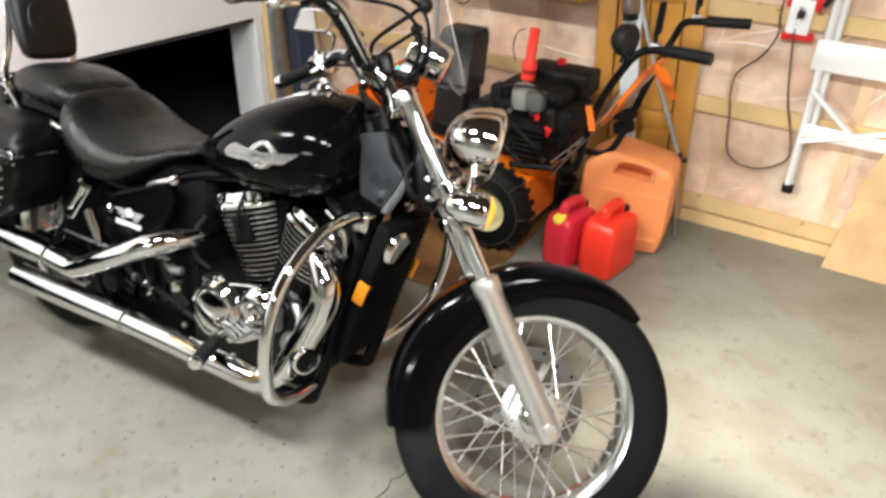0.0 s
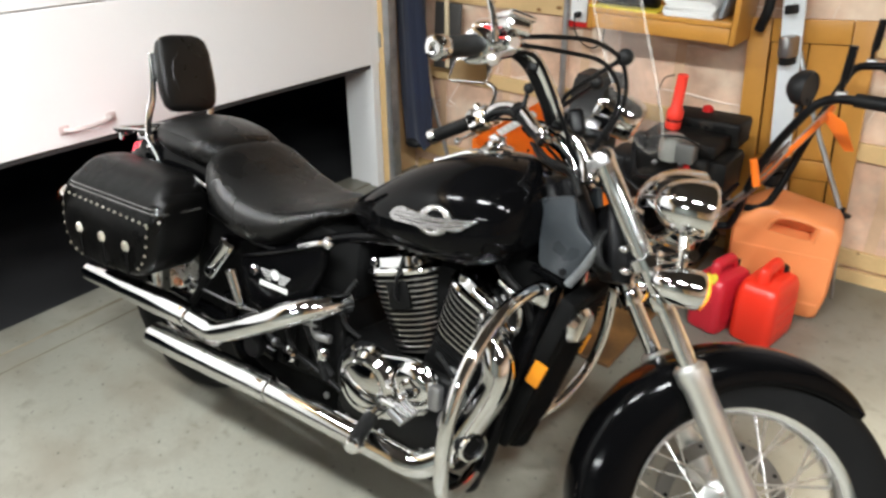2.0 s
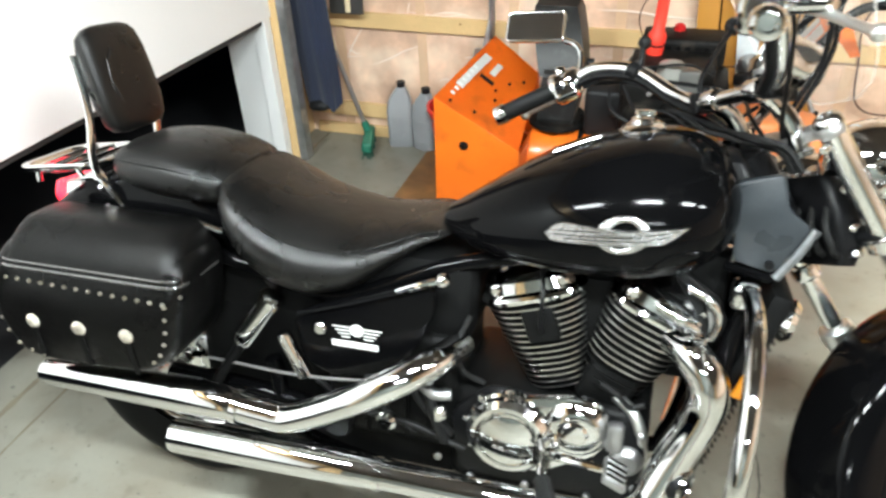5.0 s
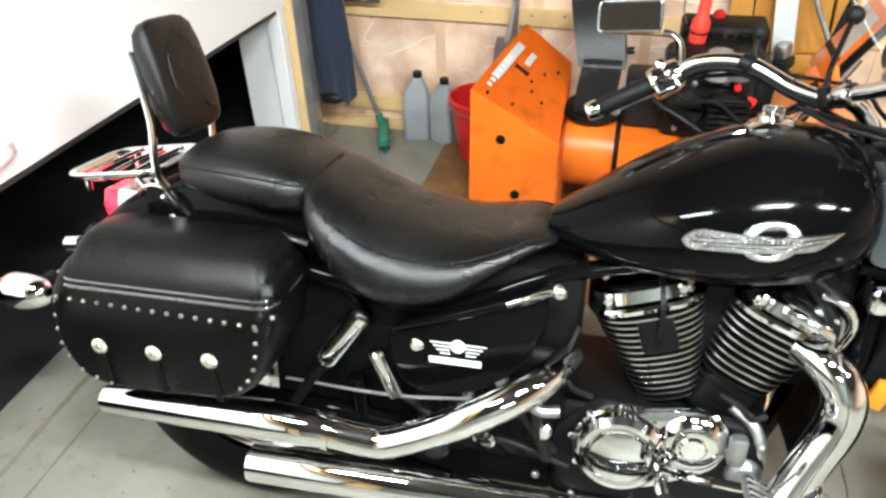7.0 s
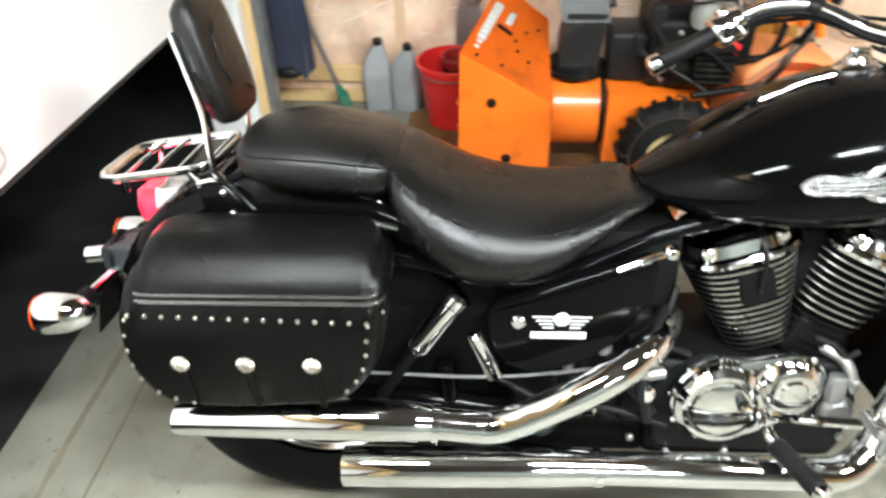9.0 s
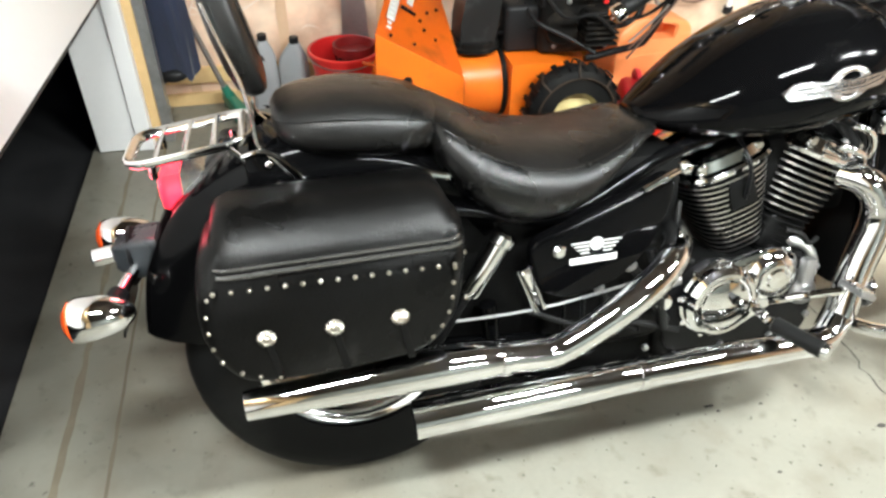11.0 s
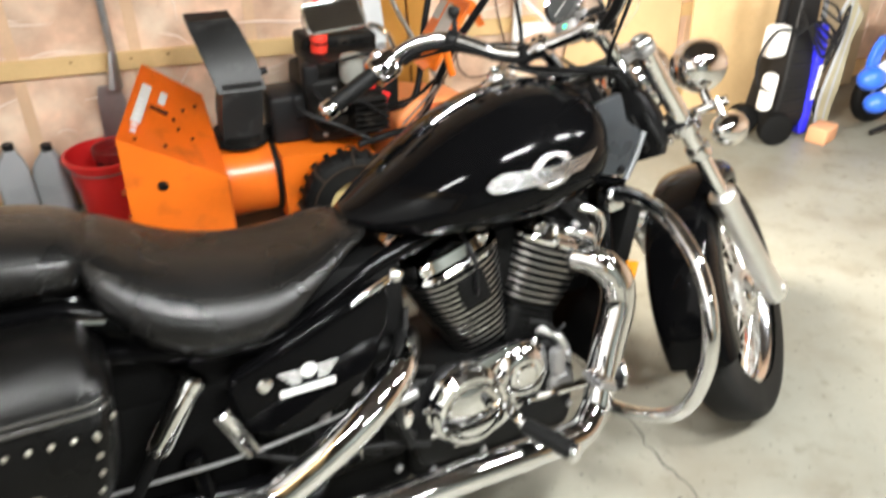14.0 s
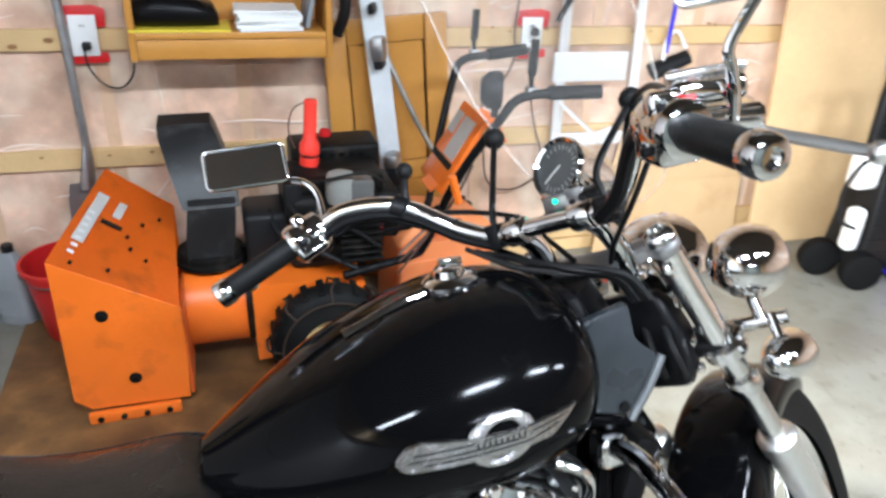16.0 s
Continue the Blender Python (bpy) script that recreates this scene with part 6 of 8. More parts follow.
# hood: a sloping sheet from the near side's upper edge back to the far side
hood = bmesh.new()
q0, q1 = Vector((-1.785, Y_N - 0.008, 0.502)), Vector((-1.498, Y_N - 0.008, 0.335))
q2, q3 = Vector((-1.503, 3.076, 0.480)), Vector((-1.668, 3.098, 0.598))
vs = [hood.verts.new(p) for p in (q0, q1, q2, q3)]
hood.faces.new((vs[0], vs[1], vs[2], vs[3]))
bmesh.ops.solidify(hood, geom=list(hood.faces), thickness=0.006)
hd_ = wpart("housing_hood", hood, ORANGE, sb, "sloping orange hood with a worn grey label", 20)
nrm = (q1 - q0).cross(q3 - q0).normalized()
if nrm.z < 0:
    nrm = -nrm


def on_hood(u, v, w, h, t, spin=0.0):
    """A label on the hood: u along its lower edge, v up its slope."""
    c = q0.lerp(q1, u).lerp(q3.lerp(q2, u), v)
    ex = ((q3 - q0).normalized() if spin else (q1 - q0).normalized())
    ey = nrm.cross(ex).normalized()
    m = Matrix.Translation(c + nrm * 0.004) @ Matrix((ex, ey, nrm)).transposed().to_4x4()
    return box(w, h, t, m, 0.0005, 1)


LABELGREY = material("worn_label", (0.52, 0.51, 0.48), 0.4, 0.3, 0.2, fine=120)
lab = wsub("label", on_hood(0.13, 0.50, 0.19, 0.030, 0.003, 1), LABELGREY, hd_, "long grey label strip")
for k in range(7):
    wsub("label_bar", on_hood(0.115, 0.15 + 0.065 * k, 0.009, 0.016, 0.0042, 1), WHITEMARK, lab)
wsub("label", on_hood(0.36, 0.66, 0.06, 0.022, 0.003, 1), LABELGREY, hd_, "small grey label")
wsub("latch", on_hood(0.33, 0.50, 0.012, 0.055, 0.006, 1), ENGBLACK, hd_)
for u, v in ((0.5, 0.45), (0.55, 0.35), (0.62, 0.62), (0.80, 0.75), (0.70, 0.30), (0.15, 0.06), (0.42, 0.10)):
    wsub("rivet", on_hood(u, v, 0.009, 0.009, 0.006, 1), ENGBLACK, hd_)
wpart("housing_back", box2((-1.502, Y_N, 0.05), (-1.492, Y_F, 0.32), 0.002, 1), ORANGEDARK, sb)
wpart("scraper", box2((-1.765, Y_N - 0.030, 0.014), (-1.530, Y_N - 0.010, 0.048), 0.006), ORANGE, sb, "bolted orange skid shoe")
skid = [o for o in sb.children if o.name.startswith("scraper")][0]
for k in range(4):
    wsub("skid_bolt", lathe([(0.008, 0), (0.008, 0.006), (0, 0.007)], Matrix.Translation((-1.735 + k * 0.058, Y_N - 0.030, 0.031)) @ Matrix.Rotation(radians(90), 4, "X"), 10), ENGBLACK, skid)
aug = bmesh.new()
rod((-1.66, Y_N, 0.25), (-1.66, Y_F, 0.25), 0.02, bm=aug)
for k in range(40):
    a = k * 0.55
    y = Y_N + 0.02 + k * (Y_F - Y_N - 0.04) / 40
    box(0.006, 0.02, 0.14, Matrix.Translation((-1.66, y, 0.25)) @ Matrix.Rotation(a, 4, "Y") @ Matrix.Translation((0, 0, 0.08)), 0, 1, aug)
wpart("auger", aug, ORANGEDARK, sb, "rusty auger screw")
# impeller drum and gear case behind the housing
wpart("impeller_drum", rod((-1.495, 2.96, 0.215), (-1.315, 2.96, 0.215), 0.125, seg=36, bev=0.004), ORANGE, sb, "round orange impeller drum")
wpart("drum_band", lathe([(0.127, 0), (0.132, 0.004), (0.132, 0.016), (0.127, 0.02)], along((-1.33, 2.96, 0.215), (-1.2, 2.96, 0.215)), 36), ENGBLACK, sb)
tr = wpart("transmission_cover", loft([[Vector((x, y, z)) for y, z in ((2.80, 0.09), (3.10, 0.09), (3.10, zt), (2.80, zt))] for x, zt in ((-1.312, 0.335), (-1.15, 0.330), (-0.99, 0.285))]), ORANGE, sb, "orange belt and gear cover")
wsub("cover_bolt", lathe([(0.012, 0), (0.012, 0.005), (0, 0.006)], Matrix.Translation((-1.18, 2.80, 0.285)) @ Matrix.Rotation(radians(90), 4, "X"), 10), ENGBLACK, tr)
# chute
wpart("chute_ring", lathe([(0.085, 0), (0.10, 0.004), (0.10, 0.016), (0.092, 0.02), (0.092, 0.035), (0.085, 0.04)], Matrix.Translation((-1.412, 2.975, 0.345)), 36), ENGBLACK, sb, "greasy black chute ring")
ch = [[Vector((xc + sx * w, yc + sy * d, z)) for sx, sy in ((-1, -1), (1, -1), (1, 1), (-1, 1))] for xc, yc, z, w, d in ((-1.412, 2.975, 0.36, 0.060, 0.072), (-1.405, 2.975, 0.44, 0.066, 0.070), (-1.396, 2.965, 0.52, 0.064, 0.066), (-1.392, 2.962, 0.56, 0.060, 0.060))]
wpart("chute", loft(ch), CHUTEBLACK, sb, "dark grey snow chute")
dfl = wpart("chute_deflector", loft([[Vector((xc + sx * w, yc + sy * d, z)) for sx, sy in ((-1, -1), (1, -1), (1, 1), (-1, 1))] for xc, yc, z, w, d in ((-1.394, 2.965, 0.535, 0.074, 0.068), (-1.412, 3.005, 0.62, 0.078, 0.070), (-1.438, 3.075, 0.705, 0.076, 0.064), (-1.445, 3.095, 0.728, 0.070, 0.052))]), CHUTEBLACK, sb, "black chute deflector")
wsub("deflector_knob", rod((-1.322, 2.97, 0.57), (-1.300, 2.97, 0.572), 0.012, seg=12), BLACKPLASTIC, dfl)
# engine
eng = wpart("engine_block", box2((-1.20, 2.86, 0.33), (-0.93, 3.14, 0.56), 0.03, 3), ENGBLACK, sb, "grimy black engine")
wsub("engine_cover", box2((-1.16, 3.045, 0.545), (-0.895, 3.19, 0.636), 0.014, 3), ENGBLACK, eng, "black engine shroud")
wsub("engine_plate", box2((-1.18, 2.88, 0.555), (-0.92, 3.05, 0.602), 0.008, 2), ENGBLACK, eng, "grimy engine top plate")
for k in range(7):
    wsub("shroud_slot", box2((-1.14 + k * 0.03, 3.0425, 0.57), (-1.125 + k * 0.03, 3.0465, 0.615), 0.001, 1), DARK, eng)
wsub("throttle_box", box2((-1.205, 2.865, 0.50), (-1.155, 2.93, 0.60), 0.012, 2), BLACKPLASTIC, eng)
wsub("fuel_filter", box2((-1.03, 2.80, 0.552), (-0.965, 2.86, 0.618), 0.010, 2), material("smoked_plastic", (0.10, 0.10, 0.095), 0.3, coat=0.5), eng, "smoky plastic filter box")
for k, line in enumerate((((-1.19, 2.86, 0.54), (-1.14, 2.79, 0.49), (-1.05, 2.77, 0.50), (-0.96, 2.78, 0.43)), ((-1.15, 2.87, 0.60), (-1.10, 2.80, 0.63), (-1.0, 2.79, 0.645), (-0.93, 2.83, 0.60)), ((-1.24, 2.93, 0.50), (-1.22, 2.85, 0.46), (-1.13, 2.81, 0.42), (-1.02, 2.79, 0.36)))):
    wsub("engine_hose", tube(line, (0.006, 0.004, 0.007)[k], 8), BLACKPLASTIC, eng)
for x, z in ((-1.17, 0.45), (-1.11, 0.52), (-1.02, 0.53), (-0.96, 0.36), (-1.15, 0.37)):
    wsub("engine_bolt", lathe([(0.009, 0), (0.009, 0.008), (0.005, 0.010), (0, 0.010)], Matrix.Translation((x, 2.858, z)) @ Matrix.Rotation(radians(90), 4, "X"), 6), STEEL, eng)
wsub("pulley_guard", lathe([(0.0, 0.0), (0.055, 0.0), (0.062, 0.012), (0.055, 0.024), (0.02, 0.028), (0, 0.028)], Matrix.Translation((-1.13, 2.862, 0.435)) @ Matrix.Rotation(radians(90), 4, "X"), 24), ENGBLACK, eng)
wsub("battery_box", box2((-1.315, 2.90, 0.335), (-1.185, 3.06, 0.50), 0.018, 3), BLACKPLASTIC, eng)
wsub("cylinder_head", box2((-1.06, 2.80, 0.38), (-0.95, 2.87, 0.50), 0.012), ENGBLACK, eng)
for k in range(6):
    wsub("cooling_fin", box2((-1.065, 2.785, 0.385 + k * 0.02), (-0.945, 2.86, 0.391 + k * 0.02), 0.001, 1), ENGBLACK, eng)
wsub("float_bowl", lathe([(0.02, 0), (0.036, 0.006), (0.040, 0.03), (0.040, 0.07), (0.034, 0.10), (0.02, 0.108), (0, 0.108)], Matrix.Translation((-1.052, 2.838, 0.545)) @ Matrix.Diagonal((1.05, 1.05, 0.85, 1)), 24), material("cloudy_plastic", (0.24, 0.24, 0.22), 0.3, coat=0.4), eng, "cloudy plastic primer bowl")
wsub("red_cap", lathe([(0.022, 0), (0.024, 0.01), (0.022, 0.025), (0.012, 0.032), (0, 0.033)], Matrix.Translation((-1.046, 3.15, 0.632)) @ Matrix.Diagonal((0.8, 0.8, 0.8, 1)), 20), REDPLASTIC, eng, "red fuel cap")
wsub("red_key", box((0.03), 0.012, 0.05, Matrix.Translation((-0.95, 2.83, 0.475)) @ Matrix.Rotation(radians(25), 4, "Y"), 0.005), REDPLASTIC, eng, "red choke key")
wsub("red_key", box((0.02), 0.012, 0.03, Matrix.Translation((-0.99, 2.83, 0.53)) @ Matrix.Rotation(radians(-15), 4, "Y"), 0.005), REDPLASTIC, eng)
wsub("muffler_box", box2((-0.94, 2.88, 0.40), (-0.875, 3.08, 0.55), 0.015), ENGBLACK, eng, "sooty muffler")


def blower_wheel(y):
    c = Matrix.Translation((-1.108, y, 0.180)) @ YUP
    wh = new("drive_wheel")
    wh.parent = sb
    wh.matrix_basis = sb.matrix_basis.inverted() @ c
    prof = []
    for k in range(11):
        a = math.pi * k / 10
        prof.append((0.085 + 0.085 * math.sin(a) ** 0.5, -0.05 * math.cos(a)))
    part("tyre", lathe(prof, None, 40, close=False), RUBBER, wh, "dirty black tyre")
    for k in range(22):
        a = 2 * math.pi * k / 22
        part("lug", box(0.010, 0.020, 0.08, Matrix.Rotation(a, 4, "Z") @ Matrix.Translation((0.1665, 0, 0)), 0.003, 1), RUBBER, wh)
    part("rim", lathe([(0.0, -0.035), (0.03, -0.035), (0.04, -0.020), (0.07, -0.018), (0.082, -0.034), (0.092, -0.04), (0.092, 0.04), (0.082, 0.034), (0.07, 0.018), (0.04, 0.02), (0.0, 0.035)], None, 32), CREAMRIM, wh, "cream painted rim")
    chn = bmesh.new()
    for k in range(8):
        a = 2 * math.pi * k / 8
        r0 = 0.175
        tube([(0.14 * math.cos(a), 0.14 * math.sin(a), -0.052), (r0 * math.cos(a), r0 * math.sin(a), -0.03), ((r0 + 0.004) * math.cos(a + 0.08), (r0 + 0.004) * math.sin(a + 0.08), 0), (r0 * math.cos(a), r0 * math.sin(a), 0.03), (0.14 * math.cos(a), 0.14 * math.sin(a), 0.052)], 0.0035, 6, chn, 4)
    for sz in (-0.054, 0.054):
        tube([(0.14 * math.cos(t * math.pi / 8), 0.14 * math.sin(t * math.pi / 8), sz) for t in range(17)], 0.0035, 6, chn, 2)
    part("snow_chain", chn, material("rusty_chain", (0.045, 0.030, 0.020), 0.65, 0.4, 0.3), wh, "rusty snow chain")


blower_wheel(2.735)
blower_wheel(3.12)
wpart("axle", rod((-1.108, 2.74, 0.180), (-1.108, 3.12, 0.180), 0.012), STEEL, sb)
# handles
for y, name in ((2.70, "near"), (3.15, "far")):
    f_ = (lambda v: v) if y < 3 else (lambda v: 5.85 - v)
    dx_ = 0.0 if y < 3 else 0.055
    hb = wpart("handle_tube", tube([(-1.06, f_(2.785), 0.345), (-0.96, f_(2.800), 0.355), (-0.850, f_(2.828), 0.362), (-0.812 + dx_, f_(2.822), 0.400), (-0.750 + dx_, f_(2.750), 0.620), (-0.658 + dx_ / 3, y, 0.795), (-0.610, y, 0.850), (-0.54, y - 0.02, 0.868), (-0.40, y - (0.05 if y < 3 else -0.02), 0.872)], 0.0125, 12), SATIN, sb, "black handle tube")
    gy = y - (0.045 if y < 3 else -0.015)
    wsub("handle_grip", tube([(-0.535, y - 0.02, 0.869), (-0.40, gy, 0.873)], 0.0185, 16, smooth=False), GRIP, hb, "black rubber grip")
    wsub("lever", tube([(-0.575, y, 0.875), (-0.578, y, 0.91), (-0.575, y + 0.004, 0.92), (-0.572, y + 0.005, 1.0)], [0.006, 0.007, 0.012, 0.011], 10), SATIN, hb, "black drive lever")
    wsub("lever_pivot", box(0.03, 0.03, 0.03, Matrix.Translation((-0.575, y, 0.868)), 0.006), STEEL, hb)
pm = Matrix.Translation((-0.690, 2.955, 0.655)) @ Matrix.Rotation(radians(-58), 4, "Y")
pn = wpart("control_panel", box(0.25, 0.20, 0.018, pm @ Matrix.Translation((-0.012, -0.01, 0)), 0.006), ORANGE, sb, "orange control panel with grey labels")
wsub("panel_label", box(0.13, 0.085, 0.002, pm @ Matrix.Translation((0.02, -0.03, -0.0100)), 0.0005, 1), LABELGREY, pn)
wsub("panel_label", box(0.07, 0.05, 0.002, pm @ Matrix.Translation((0.05, 0.055, -0.0100)), 0.0005, 1), LABELGREY, pn)
wsub("panel_label", box(0.13, 0.085, 0.002, pm @ Matrix.Translation((0.02, -0.03, 0.0100)), 0.0005, 1), LABELGREY, pn)
wsub("panel_label", box(0.07, 0.05, 0.002, pm @ Matrix.Translation((0.05, 0.055, 0.0100)), 0.0005, 1), LABELGREY, pn)
wsub("panel_band", box(0.020, 0.17, 0.003, pm @ Matrix.Translation((-0.060, 0, 0.0100)), 0.0005, 1), ENGBLACK, pn)
wsub("panel_lip", box(0.05, 0.10, 0.004, pm @ Matrix.Translation((-0.128, -0.03, 0.010)) @ Matrix.Rotation(radians(25), 4, "Y"), 0.001, 1), ORANGE, pn, "bright orange lip")
lm = along((-0.672, 2.715, 0.873), (-0.587, 2.690, 0.873))
wpart("work_lamp", lathe([(0.0, -0.035), (0.03, -0.033), (0.046, -0.015), (0.050, 0.01), (0.046, 0.02), (0.042, 0.016), (0, 0.014)], lm, 28), BLACKPLASTIC, sb, "round black work lamp")
wpart("lamp_post", tube([(-0.66, 2.72, 0.845), (-0.672, 2.705, 0.805)], 0.009, 10), SATIN, sb)
wpart("chute_crank", tube([(-1.33, 2.93, 0.40), (-1.10, 2.87, 0.44), (-0.88, 2.80, 0.47), (-0.80, 2.745, 0.55)], 0.006, 10), SATIN, sb, "thin chute crank rod")
for k, (z0, z1) in enumerate(((0.640, 0.420), (0.615, 0.395), (0.665, 0.36))):
    wpart("loose_cable", tube([(-0.690, 2.790, z0 + 0.03), (-0.735, 2.780, z0 - 0.05), (-0.800, 2.775, (z0 + z1) / 2 - 0.03), (-0.900, 2.790, z1 - 0.03)], 0.0038, 6), CORD if k else STEEL, sb)
wpart("panel_fold", side_plate([(-0.575, 0.735), (-0.535, 0.655), (-0.560, 0.650), (-0.640, 0.740), (-0.625, 0.765)], 2.930, 0.004, 0.001, None, 1), ORANGE, sb, "folded orange panel end")
wpart("clutch_rod", tube([(-0.745, 2.735, 0.560), (-0.768, 2.735, 0.640)], 0.012, 10), ORANGE, sb, "small orange lever knob")

# flashlight standing on the engine
fl = at_base("flashlight", "red plastic flashlight standing upright", "flashlight", (-1.12, 3.0, 0.602))
fm = Matrix.Translation((-1.12, 3.0, 0.529)) @ Matrix.Rotation(radians(4), 4, "Y")
FLRED = material("flashlight_red", (0.85, 0.05, 0.03), 0.35)
wpart("barrel", lathe([(0.034, 0.0), (0.035, 0.03), (0.032, 0.034), (0.032, 0.040), (0.036, 0.044), (0.036, 0.075), (0.024, 0.095), (0.023, 0.20), (0.024, 0.225), (0.020, 0.230), (0, 0.230)], fm @ Matrix.Translation((0, 0, 0.074)) @ Matrix.Diagonal((0.8, 0.8, 0.82, 1)), 28), FLRED, fl)
wpart("band", lathe([(0.0335, 0.0), (0.0335, 0.007)], fm @ Matrix.Translation((0, 0, 0.1005)) @ Matrix.Diagonal((0.8, 0.8, 0.82, 1)), 28), SATIN, fl)
wpart("wrist_strap", tube([(-1.125, 2.98, 0.790), (-1.155, 2.97, 0.775), (-1.17, 2.97, 0.72), (-1.155, 2.97, 0.665)], 0.0025, 6), CORD, fl)


# fuel cans
def jug(name, label, base, sx, sy, h, rz, mat, cap_mat, spout, handle_w):
    """A blow-moulded can: pillowed body, sunk handle hole, spout cap."""
    root = thing(name, label, "fuel can", Matrix.Translation(base) @ Matrix.Rotation(radians(rz), 4, "Z"), "fuel cans")
    rings = []
    for f, g in ((0.0, 0.90), (0.02, 0.97), (0.08, 1.0), (0.40, 1.0), (0.62, 0.99), (0.72, 0.95)):
        rings.append([Vector((x, y, h * f)) for x, y in rounded([(-sx * g, -sy * g), (sx * g, -sy * g), (sx * g, sy * g), (-sx * g, sy * g)], min(sx, sy) * 0.5, 5)])
    for f, g, gy in ((0.80, 0.84, 0.86), (0.84, 0.72, 0.74)):
        rings.append([Vector((x, y, h * f)) for x, y in rounded([(-sx * g, -sy * gy), (sx * g, -sy * gy), (sx * g, sy * gy), (-sx * g, sy * gy)], min(sx, sy) * 0.4, 5)])
    part("can_body", loft(rings), mat, root, "", None, 50)
    part("can_handle", tube([(-sx * 0.55, 0, h * 0.80), (-sx * 0.52, 0, h * 0.93), (-sx * 0.38, 0, h * 0.985), (sx * 0.30, 0, h * 0.985), (sx * 0.50, 0, h * 0.93), (sx * 0.58, 0, h * 0.80)], handle_w, 12, flat=1.5), mat, root)
    part("can_cap", lathe([(0.024, 0), (0.025, 0.004), (0.025, 0.024), (0.021, 0.028), (0, 0.029)], Matrix.Translation((spout[0], spout[1], h * spout[2])) @ Matrix.Rotation(radians(spout[3]), 4, "Y"), 18), cap_mat, root)
    for k in range(3):
        part("can_rib", box(sx * 1.2, 0.003, 0.006, Matrix.Translation((0, -sy - 0.0005, h * (0.2 + 0.15 * k))), 0.0012, 1), mat, root)
    return root


dk = jug("fuel_can", "dark red plastic fuel can with a yellow cap", (-0.800, 2.825, 0.001), 0.098, 0.060, 0.240, 74, JUGDARK, YELLOW, (-0.066, 0.0, 0.735, -30), 0.013)
part("cap_collar", lathe([(0.026, -0.012), (0.031, -0.010), (0.031, 0.002), (0.026, 0.004)], Matrix.Translation((-0.066, 0, 0.240 * 0.735)) @ Matrix.Rotation(radians(-30), 4, "Y"), 20), BLACKPLASTIC, dk)
part("vent_cap", lathe([(0.014, 0), (0.014, 0.018), (0, 0.020)], Matrix.Translation((0.066, 0, 0.240 * 0.84)), 14), BLACKPLASTIC, dk)
jug("fuel_can", "bright red plastic fuel can with a black cap", (-0.655, 2.840, 0.001), 0.104, 0.070, 0.258, 80, JUGRED, BLACKPLASTIC, (0.070, 0.0, 0.80, 14), 0.014)
# large pale orange can: body with a real grip hole near its top edge
big = thing("fuel_can", "large faded orange plastic fuel can", "fuel can", Matrix.Translation((-0.685, 3.10, 0.001)) @ Matrix.Rotation(radians(8), 4, "Z"), "fuel cans")
outl = rounded([(-0.170, 0.0), (0.152, 0.0), (0.172, 0.10), (0.172, 0.322), (0.150, 0.352), (-0.045, 0.392), (-0.090, 0.386), (-0.170, 0.328)], 0.026, 5)
hole = rounded([(-0.055, 0.308), (0.082, 0.296), (0.086, 0.346), (0.002, 0.362), (-0.034, 0.350)], 0.010, 3)


def hollow_can(outline, opening):
    """A can's shell, closed behind, with a deep grip recess in its front."""
    bm = bmesh.new()
    loops = []
    for y, g in ((-0.105, 0.94), (-0.095, 0.985), (-0.07, 1.0), (0.07, 1.0), (0.095, 0.985), (0.105, 0.94)):
        loops.append([bm.verts.new((x * g, y, 0.198 + (z - 0.198) * g)) for x, z in outline])
    inner = [[bm.verts.new((x, y, z)) for x, z in opening] for y in (-0.105, -0.035)]
    for p, q in list(zip(loops, loops[1:])) + [tuple(inner)]:
        for k in range(len(p)):
            n = (k + 1) % len(p)
            bm.faces.new((p[k], p[n], q[n], q[k]))
    bm.faces.new(loops[-1])
    bm.faces.new(inner[1])
    rim = [bm.edges.get((r[k], r[(k + 1) % len(r)])) for r in (loops[0], inner[0]) for k in range(len(r))]
    bmesh.ops.triangle_fill(bm, use_beauty=True, use_dissolve=False, edges=rim)
    return bm


part("can_body", hollow_can(outl, hole), JUGORANGE, big, "", None, 50)
part("can_handle", tube([(-0.060, -0.104, 0.306), (-0.040, -0.107, 0.352), (0.000, -0.107, 0.367), (0.090, -0.107, 0.350), (0.090, -0.104, 0.294)], 0.006, 10), JUGORANGE, big)
for dz_ in (0.0, 0.045):
    part("can_rib", box(0.30, 0.004, 0.010, Matrix.Translation((0, -0.1045, 0.06 + dz_ * 4)), 0.0018, 1), JUGORANGE, big)


